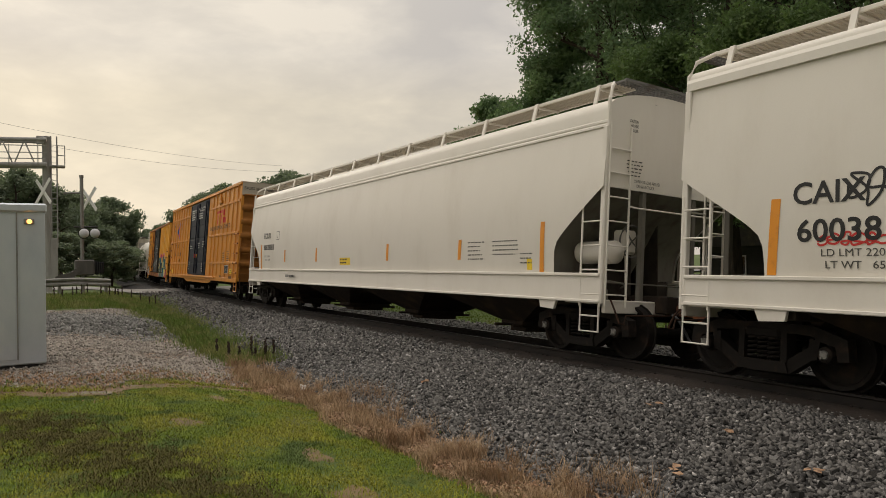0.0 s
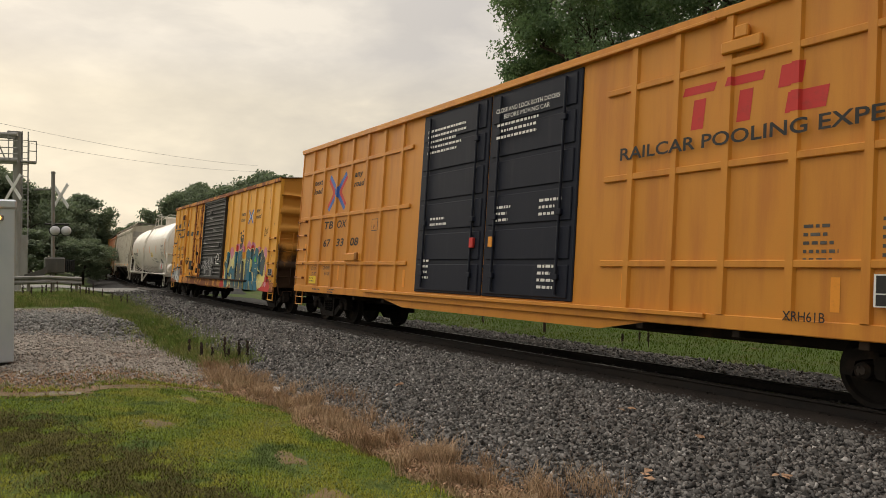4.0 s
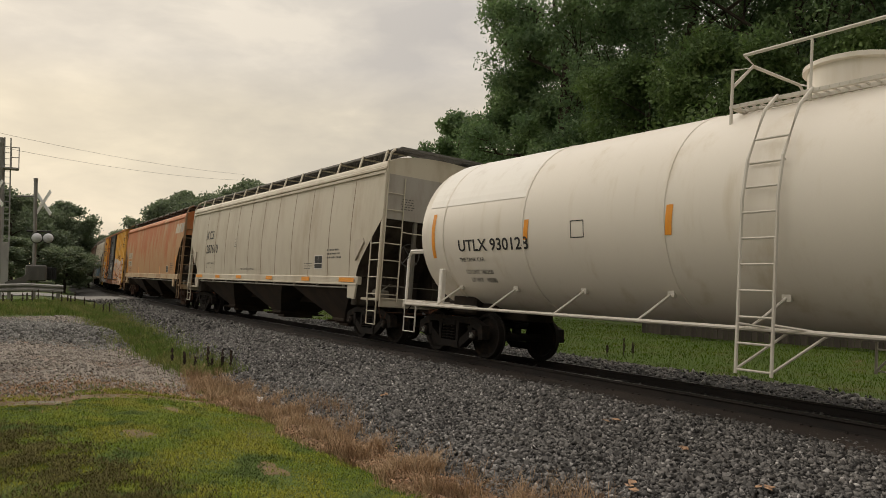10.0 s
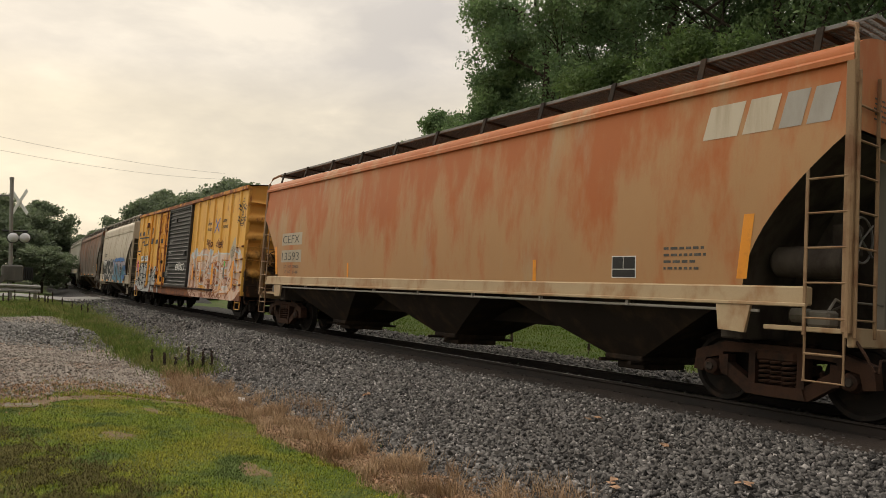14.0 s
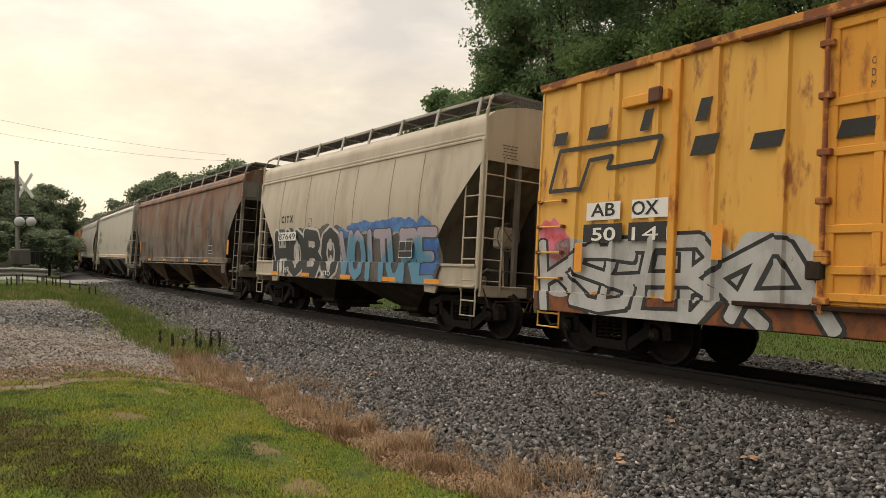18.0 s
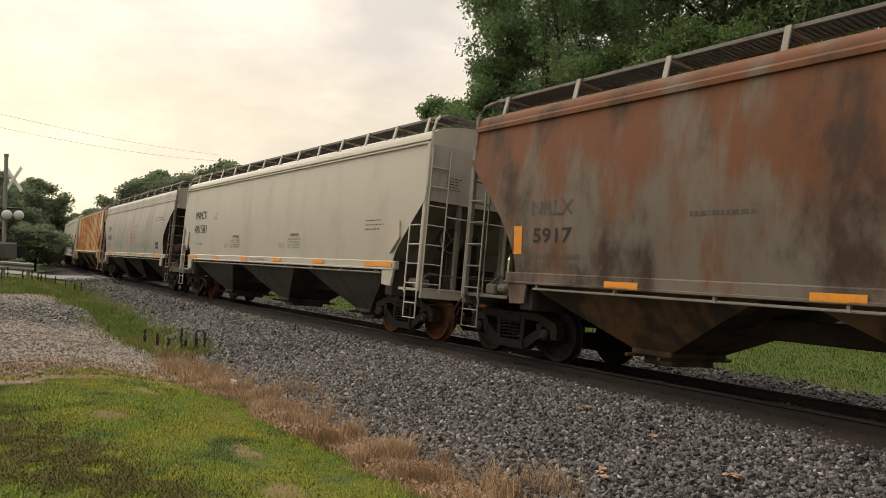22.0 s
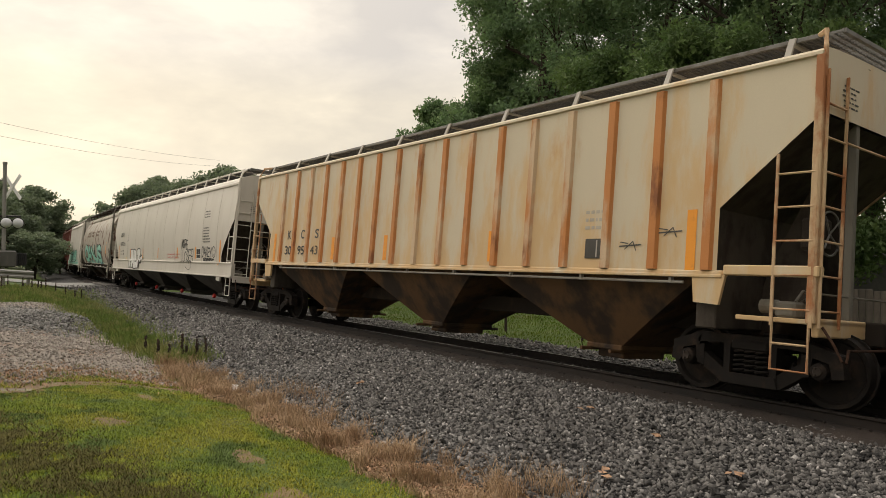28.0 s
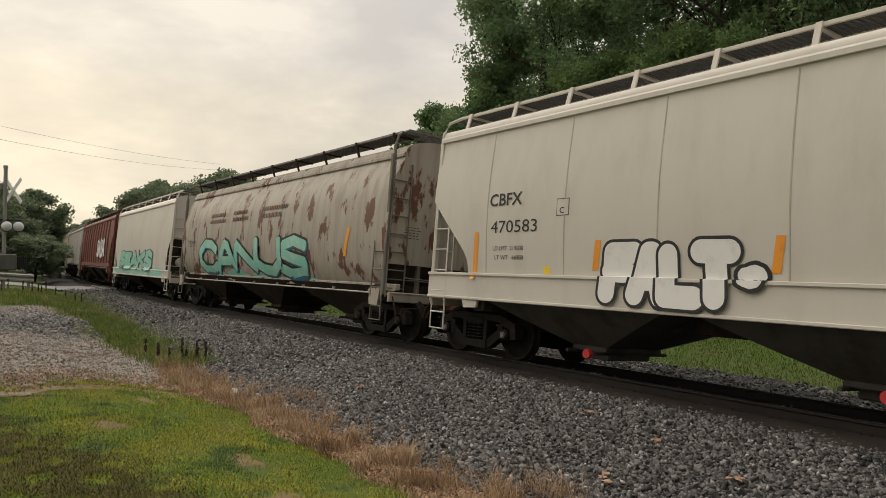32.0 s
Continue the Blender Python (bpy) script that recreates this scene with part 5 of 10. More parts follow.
        part("door_frame", f, M_BLACKDOOR, dr)
        part("door_latch", Shape().box(d1 - 0.5, d1 - 0.3, -W - 0.16, -W - 0.1, 2.3, 2.45, 0.01), M_BLACKDOOR, dr)
        part("door_latch", Shape().box(d0 + 1.2, d0 + 1.45, -W - 0.16, -W - 0.1, 3.7, 3.85, 0.01), M_BLACKDOOR, dr)
        t = Shape().box(d0 - 2.6, d1 + 3.4, -W - 0.12, -W, z0 + 0.10, z0 + 0.16, 0.01)
        part("door_track", t, M_RUSTIRON, car, "grimy lower door track")
        t = Shape().box(d0 - 2.6, d1 + 0.1, -W - 0.13, -W, dz1, dz1 + 0.05, 0.01)
        part("door_track", t, rust_sill or mat, car)
    else:
        mid = (d0 + d1) / 2
        for a, b in ((d0, mid - 0.02), (mid + 0.02, d1)):
            d = Shape()
            d.box(a, b, -W - 0.035, -W + 0.02, dz0, dz1, 0.015)
            dr = part("plug_door", d, M_NAVYDOOR, car, "blue-black plug door")
            for k in range(6):
                z = dz0 + (dz1 - dz0) * (k + 0.5) / 6
                part("door_panel", Shape().box(a + 0.1, b - 0.1, -W - 0.06, -W - 0.03, z - 0.28, z + 0.28, 0.02), M_NAVYDOOR, dr)
            for x in (a + 0.35, b - 0.35):
                rod = Shape().bar((x, -W - 0.09, dz0 + 0.1), (x, -W - 0.09, dz1 - 0.1), 0.025, 8)
                for z in (dz0 + 0.4, dz0 + 1.5, dz1 - 0.8):
                    rod.box(x - 0.06, x + 0.06, -W - 0.12, -W - 0.05, z - 0.05, z + 0.05, 0.01)
                part("lock_rod", rod, M_NAVYDOOR, dr)
            o = Shape().box(mid + (0.25 if a > d0 else -0.38), mid + (0.38 if a > d0 else -0.25), -W - 0.125, -W - 0.06, 1.95, 2.15, 0.01)
            part("door_handle", o, M_REFLECT if a > d0 else M_REDINK, dr)
        t = Shape().box(d0 - 2.4, d1 + 2.6, -W - 0.10, -W, z0 + 0.06, z0 + 0.13, 0.01)
        part("door_track", t, mat, car)
        t = Shape().box(d0 - 2.4, d1 + 2.6, -W - 0.10, -W, dz1 + 0.02, dz1 + 0.07, 0.01)
        part("door_track", t, mat, car)
    if plug:
        p = Shape()
        p.box(plug[0], plug[1], -W - 0.03, -W + 0.02, dz0, dz1, 0.015)
        pd = part("plug_door", p, M_PLUG, car, "yellow plug door beside the sliding door")
        pw = plug[1] - plug[0]
        for z in (dz0 + 0.1, 1.42, 1.88, 2.75, 3.32, dz1 - 0.1):
            part("door_rib", Shape().box(plug[0] + 0.05, plug[1] - 0.05, -W - 0.065, -W - 0.02, z - 0.05, z + 0.05, 0.01), M_PLUG, pd)
        for x in (plug[0] + 0.16, plug[0] + pw * 0.42, plug[1] - 0.22):
            part("door_stile", Shape().box(x - 0.05, x + 0.05, -W - 0.06, -W - 0.02, dz0 + 0.1, dz1 - 0.1, 0.01), M_PLUG, pd)
        for x in (plug[0] + 0.10, plug[1] - 0.30):
            rod = Shape().bar((x, -W - 0.105, dz0 - 0.1), (x, -W - 0.105, dz1), 0.030, 8)
            for z in (dz0 + 0.05, dz0 + 0.5, 1.6, 2.2, 2.75, 3.4, dz1 - 0.3):
                rod.box(x - 0.08, x + 0.08, -W - 0.14, -W - 0.03, z - 0.04, z + 0.04, 0.01)
            part("lock_rod", rod, M_RUSTYEDGE, pd)
        gx = plug[0] + pw * 0.60
        part("gear_plate", Shape().prism([(gx - 0.20, 1.50), (gx + 0.20, 1.50), (gx + 0.20, 2.62), (gx - 0.20, 2.62)], -W - 0.10, -W - 0.05), M_PLUG, pd, "yellow door gear plate")
        part("gear_lever", Shape().tube([(gx - 0.12, -W - 0.14, 2.45), (gx, -W - 0.15, 2.1), (gx + 0.10, -W - 0.14, 1.62)], 0.022, 6), M_RUST, pd, "rusty operating lever")
        part("gear_hub", Shape().lathe([(-W - 0.17, 0.0), (-W - 0.17, 0.06), (-W - 0.09, 0.08)], (gx + 0.02, 0, 2.05), "y", 12), M_UNDER, pd, "dark greasy gear hub")
        for gxx, gz in ((plug[0] + 0.02, 1.42), (gx + 0.1, 1.30), (plug[1] - 0.06, 1.50)):
            part("lock_box", Shape().box(gxx - 0.09, gxx + 0.11, -W - 0.15, -W - 0.05, gz - 0.12, gz + 0.10, 0.02), M_UNDER, pd, "greasy dark lock fitting")
        for k, line in enumerate(("CLOSE AND LOCK", "DOORS BEFORE", "MOVING CAR")):
            letters(car, line, plug[0] + 0.55, 3.72 - 0.13 * k, 0.085, M_INK2, flat, width=0.52, out=0.036)
    for m in (-1, 1):
        for y in (-1, 1):
            n = 4 if not high else 5
            for k in range(n):
                z = 1.21 + 0.42 * k
                g = part("grab_iron", Shape().bar((m * (body - 0.06), y * (W + 0.055), z), (m * (body - 0.62), y * (W + 0.055), z), 0.017, 6), mat, car)
                for xx in (body - 0.06, body - 0.62):
                    part("grab_foot", Shape().box(m * xx - 0.03, m * xx + 0.03, y * (W - 0.002), y * (W + 0.075), z - 0.03, z + 0.03, 0.008), M_RUST, g)
            ladder(car, (m * (body + 0.09), y * (W - 0.06), 1.0), (m * (body + 0.09), y * (W - 0.52), 1.0), 0.42, 4, end_mat or mat, tops=(0, 0))
            stirrup(car, m * (body - 0.32), y * (W - 0.02), 0.5, 0.42, z0, mat)
        p = Shape().box(m * body, m * (body + 0.32), -0.8, 0.8, 1.0, 1.05, 0.01)
        part("end_platform", p, M_GRATE, car)
        cs = Shape().box(m * (body - 0.3), m * (body + 0.55), -0.4, 0.4, 0.72, 1.02, 0.02)
        part("draft_gear", cs, M_UNDER, car)
    u = Shape().box(-body, body, -0.35, 0.35, 0.62, z0, 0.02)
    for k in range(12):
        x = -body + 2 * body * (k + 0.5) / 12
        u.box(x - 0.06, x + 0.06, -W + 0.03, W - 0.03, z0 - 0.16, z0, 0.01)
    part("underframe", u, M_UNDER, car)
    fl = Shape().box(-body + 0.02, body - 0.02, -W + 0.02, W - 0.02, z0 - 0.01, z0 + 0.03)
    part("car_floor", fl, M_UNDER, car)
    brake_gear(car, body + 0.35, 1, 2.1, end_mat or M_DIRTSHADEEND, M_UNDER)
    for m in (-1, 1):
        add_truck(car, m * (half - truck_in))
    add_ends(car, half, mat)
    return car, flat


def tank_car(name, label, L):
    car = thing(name, label, "tank car", "freight cars of the train")
    half = L / 2
    R, zc, hx = 1.62, 2.57, 8.25
    s = Shape()
    prof = [(-hx - 0.02, 0.0), (-hx - 0.01, 0.55), (-hx + 0.06, 1.05), (-hx + 0.22, 1.41), (-hx + 0.5, 1.585), (-hx + 0.75, R)]
    prof = prof + [(x, R) for x in (-4.2, -1.4, 1.4, 4.2)] + [(-a, b) for a, b in reversed(prof)]
    s.lathe(prof, (0, 0, zc), "x", 56)
    body = part("tank_shell", s, M_TANK, car, "", 40)
    profile = lambda z: math.sqrt(max(0.02, R * R - (z - zc) ** 2))
    for x in (-6.9, -4.4, -1.35, 2.6, 6.2):
        b = Shape()
        b.lathe([(x - 0.03, R - 0.005), (x - 0.02, R + 0.012), (x + 0.02, R + 0.012), (x + 0.03, R - 0.005)], (0, 0, zc), "x", 56)
        part("weld_band", b, M_TANK, body)
    d = Shape()
    for x0, x1 in ((1.65, 7.72), (-7.5, -4.4)):
        d = Shape()
        rows = []
        for k in range(15):
            a = radians(16 + 74 * k / 14)
            rows.append([(x0, -(R + 0.006) * math.cos(a), zc + (R + 0.006) * math.sin(a)), (x1, -(R + 0.006) * math.cos(a), zc + (R + 0.006) * math.sin(a))])
        d.grid(rows)
        part("repainted_upper_shell", d, M_TANK2, body, "cleaner white repainted upper shell")
    cap = Shape()
    ring = ((7.5, R + 0.004), (7.75, 1.592), (7.9, 1.52))
    cap.grid([[(x, -(r + 0.006) * math.cos(radians(a)), zc + (r + 0.006) * math.sin(radians(a))) for x, r in ring] for a in [8 + 5.5 * k for k in range(16)]])
    part("repainted_head_band", cap, M_TANK2, body, "cleaner white repainted band at the head", 40)
    dome = Shape()
    dome.lathe([(zc + R - 0.1, 0.62), (4.50, 0.62), (4.51, 0.68), (4.57, 0.68), (4.60, 0.60), (4.64, 0.0)], (0.45, 0, 0), "z", 28)
    part("valve_housing", dome, M_TANK, car, "round white valve housing with a lid", 40)
    pl = Shape()
    for x in (-0.7, 1.6):
        pl.box(x - 0.03, x + 0.03, -1.05, 1.05, 3.98, 4.04, 0.01)
    for y in (-1.05, -0.8, 0.8, 1.05):
        pl.box(-0.75, 1.65, y - 0.02, y + 0.02, 4.0, 4.05)
    for k in range(20):
        x = -0.72 + 2.34 * k / 19
        for m in (-1, 1):
            pl.box(x - 0.01, x + 0.01, m * 0.7, m * 1.08, 4.02, 4.04)
    part("dome_platform", pl, M_WHITE2, car)
    for y in (-1.06, 1.06):
        g = Shape()
        g.tube([(-0.72, y, 3.55), (-0.72, y, 4.55), (-0.72, y * 0.5, 4.72), (-0.55, y, 4.72), (1.5, y, 4.72), (1.62, y, 4.6), (1.62, y, 3.9)], 0.024, 6)
        g.bar((0.4, y, 3.9), (0.4, y, 4.72), 0.02, 6)
        part("dome_handrail", g, M_WHITE2, car)
    for x in (-0.72, 1.62):
        g = Shape().tube([(x, -1.06, 4.3), (x, -0.6, 4.72), (x, 0.6, 4.72), (x, 1.06, 4.3)], 0.024, 6)
        part("dome_handrail", g, M_WHITE2, car)
    # side ladder bowed out over the shell
    for m in (-1, 1):
        lad = Shape()
        for x in (-0.05, 0.42):
            lad.tube([(x, m * 1.72, 0.45), (x, m * 1.72, 1.1), (x, m * 1.72, 2.6), (x, m * 1.64, 3.1), (x, m * 1.32, 3.80), (x, m * 1.05, 4.06)], 0.024, 6)
        for k in range(10):
            z = 0.5 + 0.32 * k
            y = 1.72 if z < 2.6 else 1.72 - max(0, z - 2.6) * 0.28
            lad.bar((-0.05, m * y, z), (0.42, m * y, z), 0.016, 6)
        part("side_ladder", lad, M_WHITE2, car)
        br = Shape()
        for x in (-0.05, 0.42):
            br.bar((x, m * 1.72, 0.5), (x + 0.55, m * 1.5, 1.0), 0.018, 6)
            br.bar((x, m * 1.72, 1.06), (x + 0.55, m * 1.5, 1.0), 0.018, 6)
        part("ladder_brace", br, M_WHITE2, car)
        h = Shape()
        h.tube([(-8.25, m * 1.58, 0.98), (8.3, m * 1.58, 1.02)], 0.028, 8)
        part("side_handrail", h, M_WHITE2, car)
        for k in range(9):
            x = -7.0 + 1.75 * k
            b = Shape().tube([(x, m * 1.58, 1.0), (x + 0.12, m * 1.50, 1.12), (x + 0.24, m * profile(1.42), 1.42)], 0.020, 6)
            b.box(x + 0.18, x + 0.30, m * (profile(1.42) - 0.03), m * (profile(1.42) + 0.03), 1.36, 1.48)
            part("rail_bracket", b, M_WHITE2, car)
    # stub sills, saddles, end platforms
    for m in (-1, 1):
        b = Shape()
        b.box(m * 5.6, m * (half - 0.5), -0.36, 0.36, 0.80, 1.12, 0.03)
        b.box(m * 6.6, m * 7.4, -0.9, 0.9, 0.85, 1.35, 0.05)
        b.prism([(m * 6.2, 0.95), (m * 7.5, 0.95), (m * 7.3, 1.6), (m * 6.5, 1.6)][::m], -0.7, 0.7)
        part("stub_sill", b, M_TANK if m > 0 else M_UNDER, car)
        p = Shape()
        p.box(m * 7.55, m * 8.35, -1.56, 1.56, 0.98, 1.06, 0.015)
        p.box(m * 6.1, m * 7.55, -1.56, -1.2, 0.98, 1.04, 0.01)
        p.box(m * 8.3, m * 8.36, -1.58, 1.58, 0.90, 1.08, 0.015)
        part("end_platform", p, M_WHITE2, car)
        for y in (-1, 1):
            g = Shape().tube([(m * 8.28, y * 1.54, 1.0), (m * 8.28, y * 1.54, 1.95), (m * 8.24, y * 1.5, 2.1), (m * 8.05, y * 1.25, 2.14)], 0.032, 8)
            g.tube([(m * 8.28, y * 1.54, 2.0), (m * 8.20, y * 1.54, 2.14), (m * 7.6, y * 1.5, 2.14)], 0.026, 8)
            part("grab_post", g, M_TANK2, car)
            stirrup(car, m * 8.05, y * 1.56, 0.46, 0.40, 1.0, M_WHITE2)
            q = Shape().box(m * 7.02, m * 7.14, y * 1.36, y * 1.48, 1.0, 1.75, 0.02)
            part("tank_stay", q, M_TANK2, car)
    res = Shape()
    res.lathe([(7.25, 0), (7.27, 0.16), (7.36, 0.25), (7.6, 0.27), (8.05, 0.27), (8.2, 0.2), (8.24, 0)], (0, -1.15, 1.36), "x", 22)
    res.lathe([(7.66, 0.275), (7.66, 0.30), (7.72, 0.30), (7.72, 0.275)], (0, -1.15, 1.36), "x", 22)
    part("air_reservoir", res, M_TANK, car, "small white air reservoir", 40)
    v = Shape()
    v.lathe([(4.9, 0.0), (4.9, 0.16), (5.25, 0.16), (5.3, 0.1), (5.6, 0.1), (5.62, 0)], (0, -0.5, 0.75), "x", 14)
    v.bar((5.3, -0.5, 0.72), (6.0, -0.45, 0.72), 0.03, 6)
    part("brake_cylinder", v, M_UNDER, car)
    for m in (-1, 1):
        add_truck(car, m * (half - 1.8), M_GALV)
    add_ends(car, half, M_TANK)
    return car, profile
# ---- the cars, from the front of the train to its rear ----
JOINTS = [-12.0, 7.95, 29.75, 50.9, 68.8, 86.8, 105.0, 123.8, 141.5, 154.5, 173.2, 191.5, 210.2, 229.0, 251.0, 268.4, 282.4, 300.4, 318.6, 336.6]
LENGTHS = [b - a for a, b in zip(JOINTS, JOINTS[1:])]
TRAIN = []


def couple(made, truck_in=1.8):
    TRAIN.append((made[0], truck_in))
    return made


def build_train():
    # 0: white plastics hopper
    c, p = couple(hopper("hopper_car", "clean white smooth-sided covered hopper car with a deep side sill", LENGTHS[0], 9.2, 7.85, 2.75, 9.1, (0.98, 1.36), 4.18, M_WHITE,
                         deep=True, bays=4, bay_mat=M_UNDER, posts=11, knee=0.40, eave=4.02, band_h=0.20, bulge=0.07, slope_mat=M_ENDGREY))
    letters(c, "CAIX", -7.45, 2.40, 0.27, M_INK, p, width=0.88, label="black reporting mark")
    letters(c, "60038", -7.4, 1.95, 0.27, M_INK, p, width=1.0)
    letters(c, "LD LMT 220800", -7.1, 1.68, 0.09, M_INK2, p, width=0.95)
    letters(c, "LT WT   65200", -7.05, 1.54, 0.09, M_INK2, p, width=0.9)
    reflector(c, -7.72, 1.88, 0.13, 0.95, p, lean=-0.04)
    scrawl(c, "graffiti_tag", -6.75, 2.45, 0.75, 0.6, M_INK, p, 4, "black looping spray tag", 4, 0.016)
    scrawl(c, "graffiti_tag", -7.15, 1.83, 0.85, 0.16, M_REDINK, p, 9, "red spray scribble", 6, 0.012)
    # 1
    c, p = couple(hopper("hopper_car", "white smooth-sided plastics hopper car with four bays", LENGTHS[1], 10.08, 8.85, 2.82, 10.05, (0.93, 1.37), 4.20, M_WHITE,
                         deep=True, bays=4, bay_mat=M_UNDER, posts=12, knee=0.38, back=0.22, eave=3.80, bands=4, band_h=0.075, bulge=0.08, slope_mat=M_ENDGREY,
                         end_marks=(("CAUTION", -1.05, 3.98, 0.05, 0.2), ("NO SIDE", -1.03, 3.90, 0.05, 0.18), ("LADDER", -1.02, 3.82, 0.05, 0.17), ("RESERVOIR ONE APPLIED", -0.9, 2.98, 0.055, 0.6), ("ON B-END TRUCK", -0.85, 2.90, 0.055, 0.42))))
    letters(c, "ECUX", -8.0, 2.63, 0.20, M_INK, p, width=0.78)
    letters(c, "882883", -7.97, 2.20, 0.20, M_INK, p, width=1.18)
    letters(c, "LD LMT 218500", -7.9, 1.87, 0.07, M_INK2, p, width=0.62)
    letters(c, "LT WT   67500", -7.87, 1.73, 0.07, M_INK2, p, width=0.6)
    for x in (8.55, 5.78, 2.35, -2.6, -5.6, -8.33):
        reflector(c, x, 1.86, 0.12, 0.42 if abs(x) < 7 else 0.90, p, lean=-0.03)
    panel(c, "warning_panel", -0.75, 0.0, 1.55, 1.75, M_YTAPE, p, "yellow warning panel")
    bars(c, -0.7, 1.70, 0.65, 2, M_INK, p, 0.09, 0.04, 3)
    bars(c, 6.1, 2.0, 0.7, 5, M_INK2, p, 0.085, 0.022, 5)
    bars(c, 7.0, 2.0, 0.9, 4, M_INK2, p, 0.085, 0.022, 6)
    bars(c, 7.9, 1.75, 0.5, 3, M_INK2, p, 0.085, 0.022, 7)
    panel(c, "yellow_tag", 8.1, 8.25, 1.45, 1.65, M_YTAPE, p)
    panel(c, "plate_frame", -6.55, -6.25, 2.45, 2.75, M_INK2, p)
    panel(c, "plate_frame", -6.53, -6.27, 2.47, 2.73, M_WHITE, p, out=0.008)
    letters(c, "C", -6.45, 2.56, 0.09, M_INK, p, width=0.08, out=0.012)
    bars(c, -5.3, 1.17, 1.2, 1, M_INK, lambda z: 1.60, 0.1, 0.09, 45, "dark builder's mark bars")
    for x in (-6.5, -3.0, 3.2, 6.3):
        bars(c, x, 1.2, 0.7, 2, M_INK2, lambda z: 1.55, 0.08, 0.035, int(x * 7))
    # 2: high-cube box car
    c, p = couple(boxcar("box_car", "orange-yellow high-cube box car with blue-black double doors", LENGTHS[2], 9.62, 5.08, M_YELLOW2,
                         (3.75, 4.55, 5.4, 6.35, 7.25, 8.15, 9.0), (-3.4, -4.3, -5.2, -6.1, -7.0, -7.9, -8.75), (-2.45, 2.6), M_YELLOW2, 7, True, False, None, 2.65, None, M_HIGHEND), 2.65)
    for z in (1.65, 2.97, 4.34):
        for x0, x1 in ((-9.5, -2.9), (3.2, 9.5)):
            b = Shape().box(x0, x1, -1.545, -1.495, z - 0.05, z + 0.05, 0.012)
            part("side_rib", b, M_YELLOW2, c)
    # trade mark and slogan as plain shapes
    for x0_, x1_, z0_, z1_ in ((4.64, 5.16, 4.02, 4.14), (4.80, 5.00, 3.52, 3.94), (5.36, 5.88, 4.02, 4.14), (5.52, 5.72, 3.52, 3.94), (6.10, 6.42, 3.86, 4.14), (6.20, 6.72, 3.52, 3.78)):
        part("trade_mark", Shape().add(on_side([(x0_, z0_), (x1_, z0_), (x1_ + 0.04, z1_), (x0_ + 0.04, z1_)], p, 0.062), [(0, 1, 2, 3)]), M_REDINK, c, "red block of a trade mark")
    letters(c, "RAILCAR POOLING EXPERTS", 3.55, 3.33, 0.19, M_INK, p, width=4.45, out=0.062, label="black slogan lettering")
    for text, x, z, w in (("next", -8.64, 4.02, 0.60), ("load", -8.64, 3.76, 0.60), ("any", -5.95, 4.02, 0.48), ("road", -5.95, 3.76, 0.60)):
        letters(c, text, x, z, 0.17, M_INK, p, width=w, shear=0.2)
    arrow_logo(c, -7.0, 3.62, 0.52, p, 0.052, M_REDINK)
    for text, x, z in (("TB", -7.72, 2.72), ("OX", -6.86, 2.72), ("67", -7.70, 2.22), ("33", -6.84, 2.22), ("08", -5.95, 2.22)):
        letters(c, text, x, z, 0.21, M_INK, p, width=0.60 if z > 2.5 else 0.48, shear=0.15)
    for text, x, z, w in (("LD LMT", -8.45, 1.50, 0.44), ("LT WT", -8.44, 1.34, 0.40), ("204900", -7.60, 1.52, 0.44), ("81100", -7.50, 1.36, 0.38)):
        letters(c, text, x, z, 0.10, M_INK2, p, width=w, out=0.006)
    bars(c, -8.2, 0.90, 0.7, 1, M_INK2, lambda z: 1.536, 0.08, 0.035, 61)
    bars(c, -7.1, 0.92, 0.45, 2, M_INK2, lambda z: 1.536, 0.07, 0.035, 62)
    panel(c, "yellow_tag", -8.45, -7.95, 1.06, 1.27, M_YTAPE, p, out=0.058)
    bars(c, -8.4, 1.21, 0.4, 2, M_INK, lambda z: 1.57, 0.08, 0.025, 3)
    stencil_box(c, 7.72, 1.36, 0.75, 0.36, lambda z: 1.556)
    panel(c, "yellow_tag", 8.35, 8.85, 1.15, 1.36, M_YTAPE, p, out=0.058)
    letters(c, "THIS CAR", 8.45, 1.31, 0.055, M_INK, p, width=0.28, out=0.063)
    letters(c, "EXCESS HEIGHT", 8.39, 1.21, 0.055, M_INK, p, width=0.42, out=0.063)
    bars(c, 6.5, 2.1, 0.45, 5, M_INK2, p, 0.1, 0.04, 8)
    bars(c, 7.4, 2.15, 0.5, 6, M_INK2, p, 0.1, 0.04, 9)
    letters(c, "XRH61B", 6.3, 1.03, 0.12, M_INK, p, width=0.52, out=0.062)
    for x, z, h in ((9.02, 1.85, 0.75), (6.9, 1.3, 0.4), (3.7, 1.3, 0.4), (-3.0, 1.3, 0.4), (-9.0, 1.85, 0.75)):
        reflector(c, x, z, 0.11, h, p)
    bars(c, 8.2, 1.0, 0.6, 1, M_INK, lambda z: 1.536, 0.1, 0.12, 10)
    for k, (x, z, w, r) in enumerate(((-2.2, 4.55, 1.5, 5), (-1.9, 2.6, 0.8, 2), (0.4, 2.7, 0.5, 3), (1.7, 2.75, 0.6, 3), (1.75, 1.6, 0.5, 4), (-2.1, 1.7, 0.35, 4))):
        bars(c, x, z, w, r, M_SPRAYW, lambda z: 1.565, 0.12, 0.05, 20 + k, "small white door stencils")
    letters(c, "EXCESS HEIGHT CAR", 0, 4.85, 0.13, M_INK, p, width=1.25).matrix_basis = pose(9.667 - 1.505 + 0.004, -1.42, 0, 0, 0, 90)
